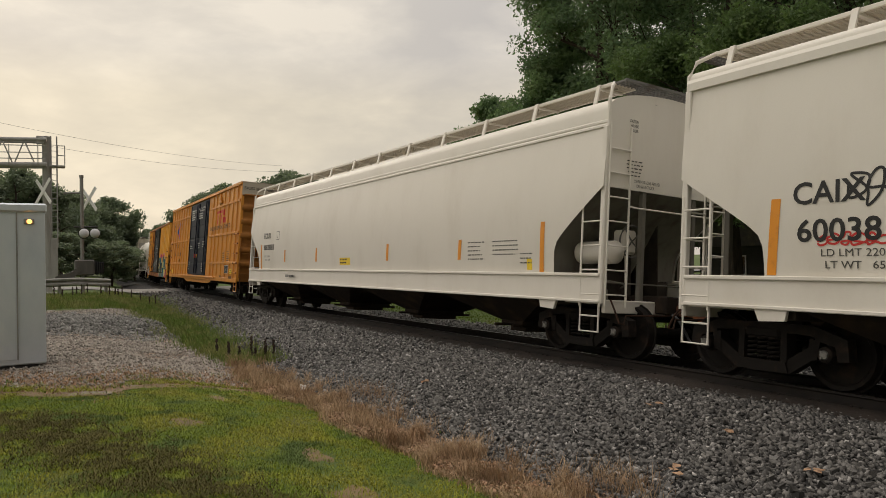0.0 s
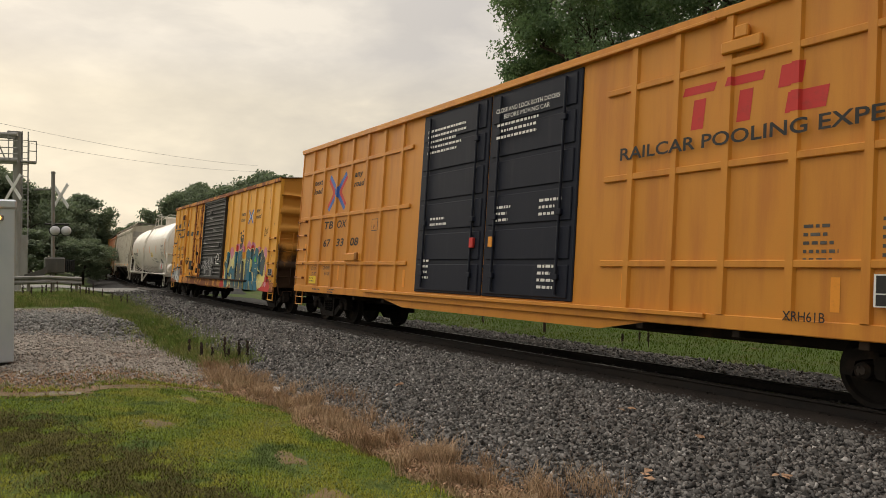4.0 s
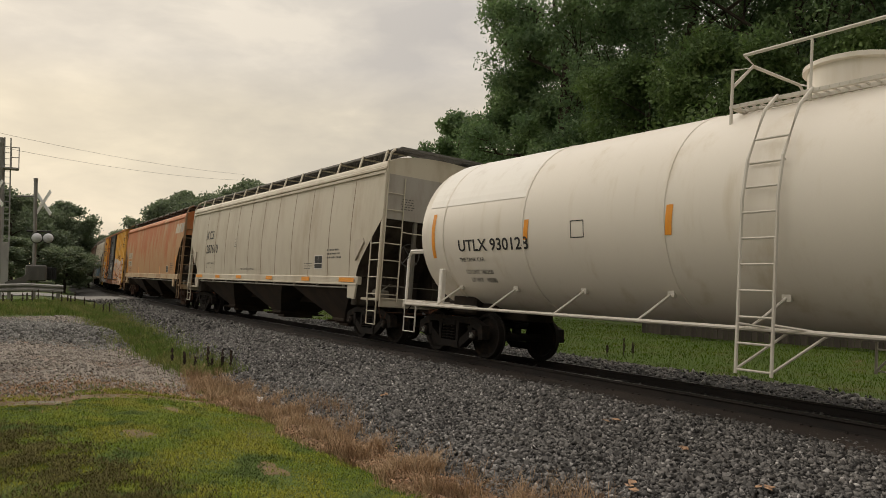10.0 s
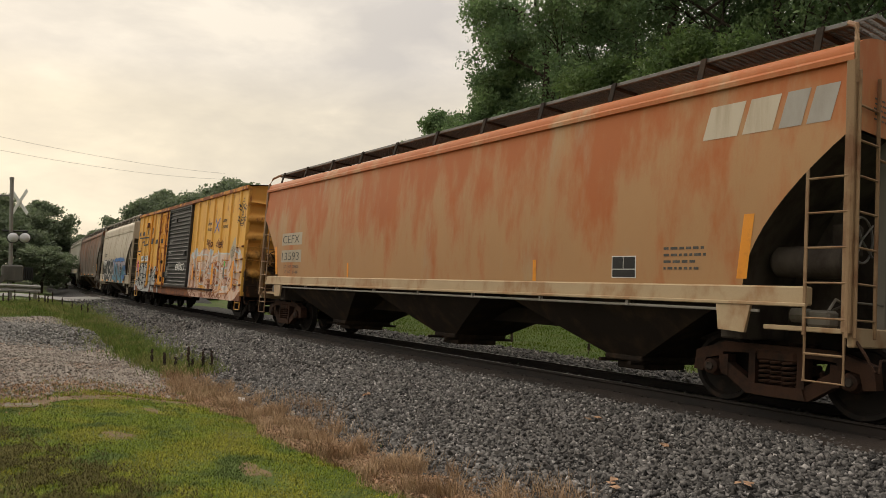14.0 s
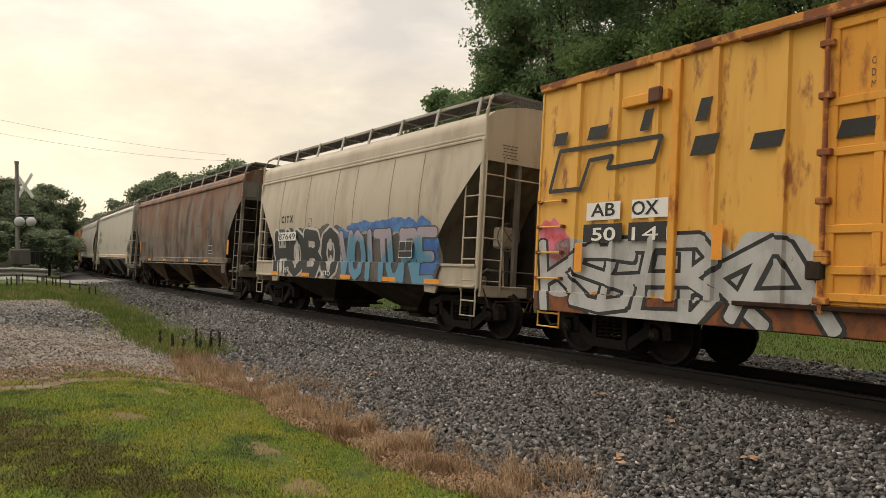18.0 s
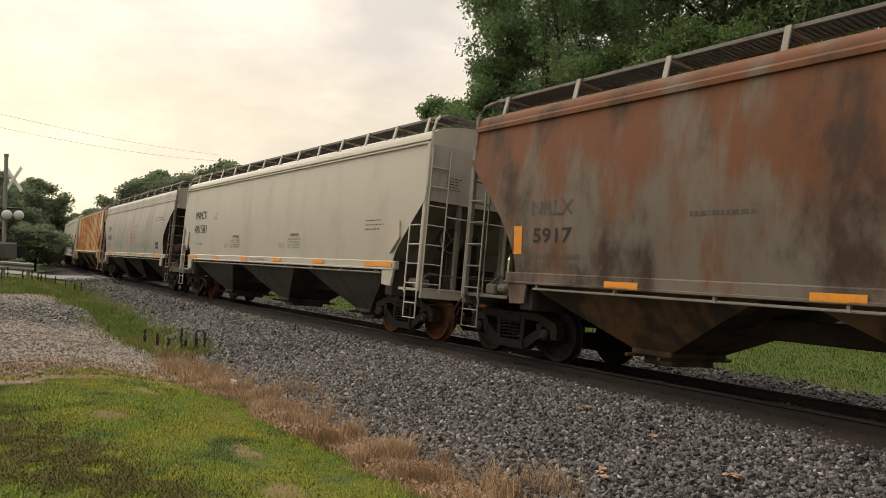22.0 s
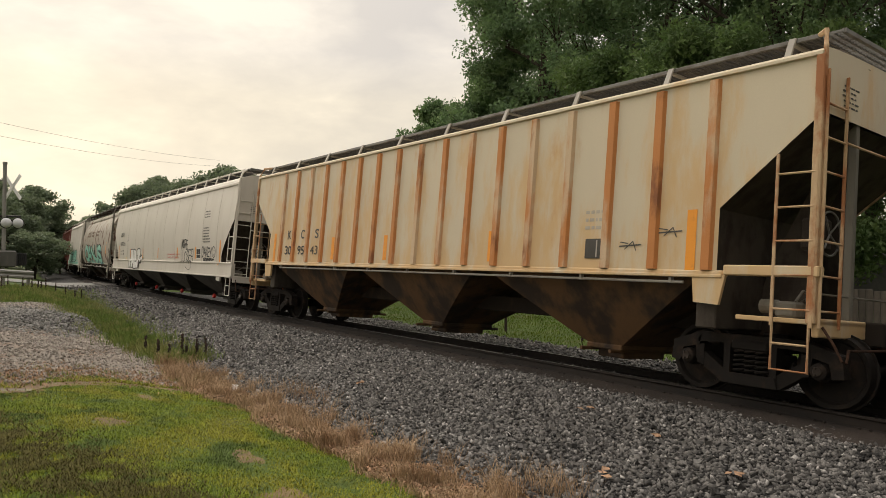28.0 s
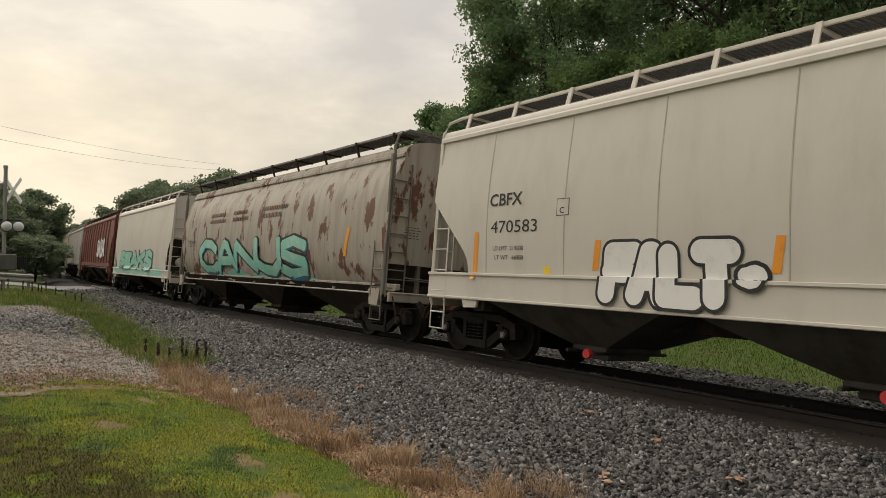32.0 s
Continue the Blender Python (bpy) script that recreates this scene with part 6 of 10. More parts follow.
    letters(c, "TBOX 673308", 0, 4.80, 0.145, M_INK, p, width=1.1).matrix_basis = pose(9.667 - 1.505 + 0.004, 0.3, 0, 0, 0, 90)
    for k, line in enumerate(("CLOSE AND LOCK BOTH DOORS", "BEFORE MOVING CAR")):
        letters(c, line, 0.35 + 0.25 * k, 4.55 - 0.13 * k, 0.085, M_SPRAYW, lambda z: 1.61, width=1.8 - 0.5 * k, label="white door stencil")
    bars(c, 0.4, 4.27, 1.7, 3, M_SPRAYW, lambda z: 1.61, 0.12, 0.05, 21, "small white door stencils")
    drape(c, (3.75, 4.55, 5.4, 6.35, 7.25, 8.15, -6.1, -7.0, -7.9), skip=(9, 9), kinds=("trade_mark",))
    b = part("door_stop", Shape().box(-6.12, -5.24, -1.575, -1.50, 1.70, 1.90, 0.02), M_YELLOW2, c)
    part("door_stop_bracket", Shape().box(-5.44, -5.28, -1.63, -1.57, 1.72, 1.92, 0.02), M_HIGHEND, b)
    panel(c, "plate_frame", -4.78, -4.46, 2.46, 2.76, M_INK2, p, "thin dark stencilled frame")
    panel(c, "plate_frame", -4.765, -4.475, 2.475, 2.745, M_YELLOW2, p, out=0.008)
    letters(c, "F", -4.66, 2.56, 0.1, M_INK, p, width=0.07, out=0.012)
    reflector(c, -6.58, 1.38, 0.11, 0.40, p)
    t = Shape().box(9.60, 9.66, -1.5, 1.5, 4.55, 5.13, 0.01)
    part("end_top_panel", t, M_GREY, c, "grey panel over the end")
    w = Shape().box(5.3, 5.9, -1.6, -1.52, 4.45, 4.62, 0.02)
    w.box(5.5, 5.7, -1.6, -1.52, 4.62, 4.8, 0.02)
    part("door_lock_box", w, M_YELLOW2, c)
    # 3: box car with louvred door
    ribs = ((2.55, 3.6, 4.5, 5.5, 6.42, 7.35), (-3.75, -4.7, -5.65, -6.4, -7.2))
    c, p = couple(boxcar("box_car", "yellow box car with black door, rusty roof edge and teal graffiti", LENGTHS[3], 8.06, 4.44, M_YELLOW, *ribs, (-1.70, 1.74), M_RUSTYEDGE, 6, False, True,
                         (-3.28, -1.74), 2.1, M_RUSTYEDGE, M_GOLDEND), 2.1)
    slogans(c, p, 3.80, 3.38, 5.62, 5.04, 3.34, M_SPRAYW)
    box_letters(c, p, "AB OX", "52 122")
    for k, (x, z, rx, rz, mt) in enumerate(((2.85, 1.95, 0.26, 0.34, M_MAGENTA), (3.72, 2.22, 0.22, 0.16, M_MAGENTA), (4.32, 2.20, 0.30, 0.17, M_MAGENTA), (5.05, 2.24, 0.26, 0.20, M_MAGENTA), (5.62, 2.18, 0.22, 0.20, M_MAGENTA), (6.30, 2.12, 0.18, 0.14, M_MAGENTA),
                                            (6.98, 1.98, 0.17, 0.22, M_MAGENTA), (7.16, 1.42, 0.16, 0.17, M_MAGENTA), (2.95, 1.58, 0.16, 0.30, M_REDINK), (3.62, 2.20, 0.12, 0.13, M_REDINK), (5.0, 2.12, 0.24, 0.14, M_REDINK), (5.58, 2.08, 0.18, 0.20, M_REDINK), (1.98, 1.22, 0.16, 0.34, M_REDINK),
                                            (7.02, 1.0, 0.52, 0.38, M_REDINK), (7.3, 0.86, 0.40, 0.32, M_REDINK), (1.82, 0.82, 0.30, 0.20, M_REDINK), (7.25, 0.95, 0.10, 0.13, M_MAGENTA))):
        blob(c, "graffiti_cloud", x, z, rx, rz, mt, p, "red graffiti cloud" if mt is M_REDINK else "lilac-pink graffiti cloud", 31 + k, 0.0505 + 0.0004 * k, 0.22)
    for k in range(6):
        blob(c, "graffiti_fill", 2.5 + 0.80 * k, 1.34 - 0.02 * k, 0.56, 0.66 - 0.03 * k, M_SPRAYY, p, "pale yellow graffiti ground", 60 + k, 0.058 + 0.0004 * k, 0.10)
    letter = ((0.20, ((2.44, 2.02), (2.38, 1.4), (2.42, 0.60))), (0.07, ((1.98, 1.66), (2.22, 1.48))), (0.11, ((2.70, 1.15), (2.95, 1.42), (3.20, 1.25), (3.30, 0.60))), (0.19, ((3.52, 2.02), (3.46, 1.3), (3.54, 0.60))),
              (0.19, ((4.02, 2.04), (3.96, 1.35), (4.0, 0.60))), (0.16, ((4.20, 2.06), (4.44, 1.55), (4.56, 0.60))), (0.06, ((4.08, 1.18), (4.42, 1.16))), (0.16, ((4.96, 2.04), (4.90, 1.04), (5.0, 0.60))), (0.12, ((4.90, 2.02), (5.34, 1.92))),
              (0.16, ((5.32, 1.95), (5.12, 1.18), (5.40, 0.60))), (0.14, ((5.52, 2.04), (5.78, 1.78), (5.72, 1.36))), (0.13, ((5.48, 1.24), (5.74, 0.85), (5.95, 0.60))), (0.18, ((6.08, 2.10), (5.96, 1.5), (6.10, 1.0), (6.34, 0.60))),
              (0.10, ((5.95, 1.72), (6.42, 1.24))), (0.16, ((6.74, 1.98), (6.50, 1.74), (6.62, 1.34))), (0.09, ((6.62, 1.56), (6.98, 1.78))), (0.13, ((6.86, 1.66), (6.74, 1.26))))
    for k, (i, j) in enumerate(((7, 10), (14, 17), (0, 4), (10, 14), (4, 7))):
        o = 0.064 + 0.034 * k
        slabs(c, p, letter[i:j], M_SPRAYY, "graffiti_edge", "pale yellow edge of graffiti letters", o, 0.062)
        slabs(c, p, letter[i:j], M_CHAR, "graffiti_outline", "black graffiti outline", o + 0.012, 0.022)
        slabs(c, p, letter[i:j], M_TEAL, "graffiti_letter", "teal and grey graffiti letters", o + 0.024, -0.008)
    slabs(c, p, ((0.011, ((2.28, 1.66), (2.40, 1.78), (2.54, 1.62))), (0.011, ((3.40, 1.80), (3.58, 1.86), (3.62, 1.45))), (0.011, ((4.52, 1.72), (4.66, 1.76), (4.62, 1.60))), (0.011, ((5.06, 1.42), (5.10, 1.78), (5.26, 1.68))),
                 (0.011, ((6.56, 1.66), (6.66, 1.86), (6.76, 1.70))), (0.009, ((6.0, 1.62), (6.14, 1.62))), (0.009, ((5.98, 1.45), (6.16, 1.44))), (0.009, ((6.06, 1.30), (6.06, 1.14)))), M_SPRAYY, "graffiti_edge", "thin pale highlights on graffiti letters", 0.245, 0.0, 1.0)
    blob(c, "graffiti_patch", 5.98, 1.77, 0.10, 0.10, M_GREEN, p, "small bright green paint spot", 66, 0.26, 0.05)
    sprayed(c, p, "ETS", 6.80, 7.12, 0.97, 0.24, M_SPRAYY, "small pale yellow tag", 0.010, 17, 0.19)
    rnd = random.Random(6)
    for k in range(40):
        blob(c, "graffiti_drip", 4.08 + rnd.gauss(0, 0.13), 2.50 + rnd.gauss(0, 0.15), rnd.uniform(0.015, 0.075), rnd.uniform(0.015, 0.075), M_INK, p, "black splash of paint", 51 + k, 0.0585 + 0.0004 * k, 0.45)
    scrawl(c, "graffiti_tag", 6.68, 2.72, 0.38, 0.36, M_RUSTIRON, p, 77, "thin scrawled tag", 4, 0.007, 0.06)
    for k, (x, z, rx, rz) in enumerate(((-0.85, 1.55, 0.42, 0.32), (-0.05, 1.60, 0.52, 0.34), (-0.35, 1.30, 0.70, 0.22))):
        blob(c, "graffiti_smear", x, z, rx, rz, M_CHALK, p, "smeared chalky white paint on the black door", 14 + k, 0.099 + 0.001 * k, 0.5)
    scrawl(c, "graffiti_tag", -1.1, 1.55, 1.7, 0.62, M_SILVER, p, 14, "thin chalky white loops", 6, 0.010, 0.104)
    slabs(c, p, ((0.030, ((0.84, 1.80), (1.05, 1.98))), (0.028, ((0.90, 1.68), (0.90, 1.92))), (0.028, ((1.05, 2.0), (1.30, 1.96), (1.36, 1.80), (1.16, 1.76))), (0.03, ((0.95, 1.62), (1.38, 1.60)))), M_SPRAYW, "graffiti_tag", "small white tag on the black door", 0.10, 0.0, 1.0)
    scrawl(c, "graffiti_tag", -3.95, 2.45, 0.5, 0.6, M_RUSTYEDGE, p, 16, "thin brown scribble", 5, 0.007, 0.06)
    for x, z, rx, rz, mt, k in ((-7.35, 1.12, 0.42, 0.36, M_SILVER, 60), (-6.75, 1.1, 0.34, 0.40, M_PALEBLUE, 61), (-6.25, 1.02, 0.26, 0.32, M_SILVER, 62)):
        blob(c, "graffiti_patch", x, z, rx, rz, mt, p, "pale blue-grey paint patch", k, 0.0525 + 0.0005 * (k - 60), 0.55)
    for line, r in ((((-7.95, 1.05), (-7.45, 1.62), (-7.28, 1.05), (-6.98, 0.80)), 0.045), (((-7.34, 1.30), (-6.72, 1.46), (-6.66, 0.86)), 0.040), (((-6.72, 1.44), (-6.16, 1.40), (-6.08, 0.80)), 0.035), (((-7.75, 0.92), (-7.5, 1.28)), 0.05)):
        s_ = Shape()
        stroke_mesh(s_, [line], r, p, 0.056, 0.4)
        part("graffiti_outline", s_, M_INK, c, "angular black graffiti strokes")
    panel(c, "grey_panel", -5.95, -5.38, 1.06, 1.50, M_RUSTYEDGE, p, "stained tan data panel", 0.0545)
    letters(c, "LD LMT 154000", -5.92, 1.32, 0.075, M_RUSTIRON, p, width=0.5, out=0.058)
    letters(c, "LT WT  66000", -5.92, 1.18, 0.075, M_RUSTIRON, p, width=0.48, out=0.058)
    panel(c, "orange_patch", -5.90, -5.38, 0.68, 1.02, M_REFLECT, p, "orange paint patch", 0.058)
    reflector(c, -6.95, 1.62, 0.11, 0.80, lambda z: 1.57)
    reflector(c, -4.36, 1.32, 0.13, 0.46, lambda z: 1.56)
    letters(c, "SBD 7-83", -5.1, 1.10, 0.085, M_INK2, p, width=0.42, out=0.056)
    panel(c, "grey_panel", -4.12, -3.55, 1.34, 1.74, M_SLOPE, p, "painted-out dark panel", 0.056)
    panel(c, "grey_panel", -3.96, -3.72, 1.06, 1.20, M_SLOPE, p, "painted-out dark panel", 0.056)
    sprayed(c, p, "HDER", -5.12, -4.46, 1.72, 0.24, M_INK, "black spray tag", 0.020, 11, 0.06)
    for k, x in enumerate((-0.3, 0.4, -1.1)):
        bars(c, x - 0.3, 3.55 - 0.5 * k, 0.5, 2, M_SILVER, lambda z: 1.60, 0.06, 0.030, 70 + k, "small white door stencils")
    stencil_box(c, 7.75, 1.33, 0.42, 0.24, lambda z: 1.556)
    letters(c, "XFF30A", 7.45, 1.05, 0.11, M_INK, p, width=0.55, out=0.056)
    drape(c, (*ribs[0], *ribs[1]))
    # 4: tank car
    c, p = couple(tank_car("tank_car", "white pressure tank car with dome platform and hazard placards", LENGTHS[4]), 1.8)
    letters(c, "UTLX 930128", -6.36, 2.2, 0.22, M_INK, p, width=2.1)
    letters(c, "THE TANK CAR", -6.4, 1.93, 0.075, M_INK, p, width=0.8)
    letters(c, "LD LMT 180200", -6.3, 1.70, 0.08, M_INK, p, width=0.85)
    letters(c, "LT WT   10580", -6.25, 1.55, 0.08, M_INK, p, width=0.8)
    s = Shape()
    for a, b, z0_, z1_ in ((-3.2, -2.9, 2.50, 2.515), (-3.2, -2.9, 2.235, 2.25), (-3.2, -3.185, 2.25, 2.5), (-2.915, -2.9, 2.25, 2.5)):
        s.add(on_side([(a, z0_), (b, z0_), (b, z1_), (a, z1_)], p, 0.006), [(0, 1, 2, 3)])
    part("plate_frame", s, M_INK, c, "thin black stencilled frame")
    letters(c, "DOT 105J500I", 6.18, 2.56, 0.13, M_INK, p, width=0.86)
    for k in range(10):
        panel(c, "table_rule", 6.2, 7.3, 2.436 - 0.052 * k, 2.440 - 0.052 * k, M_INK2, p)
    for x in (6.2, 6.68, 6.9, 7.1, 7.294):
        panel(c, "table_rule", x, x + 0.006, 1.967, 2.441, M_INK2, p)
    bars(c, 6.22, 2.41, 0.40, 9, M_INK2, p, 0.052, 0.012, 5)
    bars(c, 6.72, 2.41, 0.5, 9, M_INK2, p, 0.052, 0.010, 15, gap=0.11)
    letters(c, "ETHLYENE OXIDE", 3.22, 1.86, 0.11, M_INK, p, width=1.05)
    letters(c, "INHALATION HAZARD", 3.27, 1.70, 0.11, M_INK, p, width=1.4)
    panel(c, "warning_panel", 2.1, 2.85, 2.0, 2.25, M_YTAPE, p, "yellow warning panel")
    bars(c, 2.2, 2.19, 0.6, 2, M_INK, lambda z: p(z) + 0.004, 0.1, 0.05, 6)
    bars(c, 2.2, 1.85, 0.8, 4, M_INK2, p, 0.08, 0.022, 7)
    stencil_box(c, 5.75, 1.74, 0.5, 0.24, p)
    for x, w in ((-7.25, 0.9), (-4.3, 0.35), (-1.25, 0.42), (1.72, 0.45), (4.40, 0.5), (7.64, 1.05)):
        reflector(c, x, 2.42, 0.115, w, p, lean=-0.02)
    for x, mt, lab, a in ((6.62, M_SIGNWHITE, "white diamond hazard placard", 1), (7.08, M_REDINK, "red diamond hazard placard", 2)):
        s = Shape().add([(x - 0.24, -1.60, 1.40), (x, -1.60, 1.16), (x + 0.24, -1.60, 1.40), (x, -1.60, 1.64), (x - 0.24, -1.57, 1.40), (x, -1.57, 1.16), (x + 0.24, -1.57, 1.40), (x, -1.57, 1.64)],
                        [(0, 1, 2, 3), (7, 6, 5, 4), (0, 4, 5, 1), (1, 5, 6, 2), (2, 6, 7, 3), (3, 7, 4, 0)])
        pl = part("placard", s, M_SIGNWHITE, c, lab)
        if a == 2:
            s = Shape().add([(x - 0.21, -1.604, 1.40), (x, -1.604, 1.19), (x + 0.21, -1.604, 1.40), (x, -1.604, 1.61)], [(0, 1, 2, 3)])
            part("placard_face", s, M_REDINK, pl)
        if a == 1:
            letters(c, "1040", x - 0.14, 1.40, 0.09, M_INK, lambda z: 1.603, width=0.28)
        else:
            bars(c, x - 0.15, 1.40, 0.3, 1, M_SPRAYW, lambda z: 1.603, 0.1, 0.05, 8)
    # 5: grey three-bay hopper
    c, p = couple(hopper("hopper_car", "light grey covered hopper car with stained weld seams and orange reflectors", LENGTHS[5], 8.55, 7.30, 2.95, 7.45, (1.36, 1.56), 4.25, M_GREY5,
                         ribs=[-6.05 + 1.3 * k for k in range(11)], rib_mat=M_WELD, posts=13, bay_mat=M_BAYRUST, knee=0.12, back=0.20, eave=4.02, bands=2, band_h=0.10, end_mat=M_GREY2, tank=False))
    letters(c, "KCS", -5.95, 3.09, 0.34, M_INK, p, width=0.92)
    letters(c, "287610", -5.9, 2.54, 0.33, M_INK, p, width=1.5)
    letters(c, "LD LMT 224500", -5.8, 1.98, 0.085, M_INK, p, width=0.95)
    letters(c, "LT               6", -5.8, 1.83, 0.085, M_INK, p, width=0.65)
    for x in (-6.6, -4.1, -1.6, 1.4, 4.3, 6.9):
        reflector(c, x, 1.47, 0.85 if abs(x) > 6 else 0.55, 0.11, lambda z: 1.566)
    stencil_box(c, 5.05, 1.93, 0.52, 0.37, p)
    bars(c, 5.6, 2.25, 0.9, 3, M_INK2, p, 0.1, 0.045, 9)
    bars(c, 4.08, 1.9, 0.62, 3, M_INK2, p, 0.07, 0.022, 10)
    letters(c, "WEIGH CAR WHEN UNLOADING", -1.6, 1.75, 0.07, M_INK2, p, width=1.4)
    panel(c, "plate_frame", -2.40, -2.12, 2.55, 2.83, M_INK2, p)
    panel(c, "plate_frame", -2.385, -2.135, 2.565, 2.815, M_GREY5, p, out=0.008)
    letters(c, "C", -2.30, 2.66, 0.1, M_INK, p, width=0.09, out=0.012)
    for m in (-1, 1):
        b = Shape().prism([(m * 7.35, 1.95), (m * 7.75, 2.4), (m * 7.7, 2.5), (m * 7.25, 2.45)][::m], -1.60, -1.55)
        part("gusset_plate", b, M_GREY, c)
    # 6: orange hopper
    c, p = couple(hopper("hopper_car", "faded orange covered hopper car streaked with rust and grey primer", LENGTHS[6], 8.68, 7.38, 3.3, 8.2, (1.30, 1.52), 4.22, M_ORANGE,
                         posts=11, bay_mat=M_UNDER, walk_mat=M_UNDER, curve=1.7, back=0.1, eave=4.06, ladder_mat=M_GRIMETAN, frame_mat=M_RUSTIRON, sill_mat=M_TAN))
    panel(c, "mark_patch", -7.05, -5.7, 2.40, 2.74, M_PATCH, p, "pale paint patch", 0.004)
    panel(c, "mark_patch", -7.05, -5.7, 1.92, 2.26, M_PATCH, p, "pale paint patch", 0.004)
    letters(c, "CEFX", -6.98, 2.57, 0.23, M_INK, p, width=1.12, out=0.009, bold=-0.006)
    letters(c, "13593", -7.0, 2.09, 0.23, M_INK, p, width=1.15, out=0.009, bold=-0.006)
    letters(c, "LD LMT 224600", -6.85, 1.80, 0.085, M_INK2, p, width=1.0)
    letters(c, "LT WT   61400", -6.8, 1.65, 0.085, M_INK2, p, width=0.9)
    reflector(c, -7.42, 1.98, 0.14, 0.8, p, lean=0.05)
    reflector(c, 7.42, 2.0, 0.14, 0.8, p, lean=-0.05)
    for x0_, x1_, mt in ((6.75, 7.25, M_CREAM), (7.32, 7.72, M_CREAM), (7.80, 8.08, M_GREY2), (8.14, 8.42, M_GREY2)):
        s_ = Shape().add(on_side([(x0_, 3.42), (x1_, 3.42), (x1_ + 0.10, 3.86), (x0_ + 0.10, 3.86)], p, 0.005), [(0, 1, 2, 3)])
        part("old_logo", s_, mt, c, "worn pale block of old logo paint")
    stencil_box(c, 5.5, 1.75, 0.45, 0.32, p)
    bars(c, 6.2, 2.0, 0.8, 4, M_INK2, p, 0.09, 0.035, 11)
    for x in (-3.0, 3.6):
        reflector(c, x, 1.7, 0.08, 0.35, p)
    # 7: box car with salmon graffiti
    c, p = couple(boxcar("box_car", "yellow box car with black door, faded salmon and silver graffiti", LENGTHS[7], 8.05, 4.44, M_YELLOW3, *ribs, (-1.70, 1.74), M_RUSTYEDGE, 6, False, True,
                         (-3.30, -1.74), 2.1, M_RUST, M_SHADEEND), 2.1)
    slogans(c, p, 3.84, 3.32, 5.60, 4.99, 3.31, M_YELLOW3)
    box_letters(c, p, "AB OX", "50 141", M_SPRAYW, 0.08)
    for k, (x, z, rx, rz) in enumerate(((2.6, 1.75, 0.8, 0.72), (3.9, 1.7, 0.8, 0.75), (5.2, 1.6, 0.85, 0.72), (6.4, 1.55, 0.75, 0.7), (7.3, 1.7, 0.6, 0.75), (3.2, 1.05, 1.0, 0.50), (4.7, 1.0, 1.05, 0.50), (6.3, 1.0, 1.3, 0.50))):
        blob(c, "graffiti_fill", x, z, rx * 1.15, rz * 1.02, M_SALMON2, p, "faded rose and white graffiti", 80 + k, 0.0525 + k * 0.0004, 0.2)
    for k, (x, z) in enumerate(((2.1, 2.35), (2.65, 2.45), (3.4, 2.4), (4.55, 2.4), (5.5, 2.3), (7.55, 2.3))):
        blob(c, "graffiti_cloud", x, z - 0.08, 0.16, 0.15, M_PALEBLUE, p, "pale blue graffiti cloud", 210 + k, 0.0528 + k * 0.0004, 0.5)
    wild(c, lambda z: 1.5, "NEASBA", 2.0, 7.8, 1.62, 1.35, (M_PALESALMON, M_SALMON), M_RUSTLINE, M_PALEBLUE, "faded salmon graffiti letters", 0.105, 0.035, 0.0555, 5, 0.5, (0.05, -0.045))
    rnd = random.Random(77)
    for k in range(200):
        blob(c, "rust_patch", rnd.uniform(2.1, 7.2) if k % 3 else rnd.gauss(5.0, 0.35), 0.75 + 1.3 * rnd.random() ** 1.5, rnd.uniform(0.012, 0.07), rnd.uniform(0.012, 0.06), M_FLAKED, lambda z: 1.5, "flaking rust patch", 700 + k, 0.078 + 0.0002 * k, 0.6)
    blob(c, "graffiti_patch", 6.2, 1.62, 0.17, 0.24, M_ENDGREY, lambda z: 1.5, "dark painted flask", 760, 0.086, 0.08)
    s = Shape()
    s.add(on_side([(6.64, 1.99), (7.08, 2.0), (7.24, 2.3), (7.54, 2.49), (7.27, 2.52), (7.05, 2.84), (6.60, 2.30)], p, 0.0625), [tuple(range(7))])
    part("paint_patch", s, M_PATCH, c, "pale arrow-shaped paint patch")
    scrawl(c, "graffiti_tag", 6.78, 2.3, 0.42, 0.5, M_INK2, p, 331, "thin dark scribble", 5, 0.008, 0.0655)
    for k, (z, h) in enumerate(((4.02, 0.16), (3.78, 0.26), (3.58, 0.12), (3.38, 0.26), (3.20, 0.10))):
        w_ = 0.70 if h > 0.2 else 0.24
        scrawl(c, "graffiti_tag", 7.62 - w_ / 2, z, w_, h, M_INK, p, 320 + k, "black spray tag", 5 if h > 0.2 else 1, 0.016)
    slabs(c, p, ((0.012, ((7.55, 1.90), (7.85, 1.72), (7.92, 1.98), (7.80, 2.2), (7.80, 1.80))), (0.02, ((7.5, 1.5), (7.62, 1.1), (7.75, 1.5)))), M_SILVER, "graffiti_tag", "thin white spray tag", 0.06, 0.0, 1.0)
    blob(c, "graffiti_patch", 6.2, 1.95, 0.12, 0.12, M_GREEN, p, "small green paint spot", 66, 0.062, 0.3)
    for k, (x, z) in enumerate(((3.85, 2.72), (4.1, 2.6), (5.0, 2.66), (5.3, 2.6))):
        scrawl(c, "graffiti_tag", x, z, 0.5, 0.28, M_RUST, p, 340 + k, "rusting brown tag", 5, 0.018, 0.06)
    for x0_, x1_ in ((-6.90, -6.22), (-6.0, -5.32)):
        panel(c, "mark_patch", x0_, x1_, 2.12, 2.39, M_SPRAYW, p, "white mark patch", 0.0545)
        panel(c, "mark_patch", x0_ - 0.05, x1_ + 0.05, 1.79, 2.06, M_INK, p, "black number patch", 0.0545)
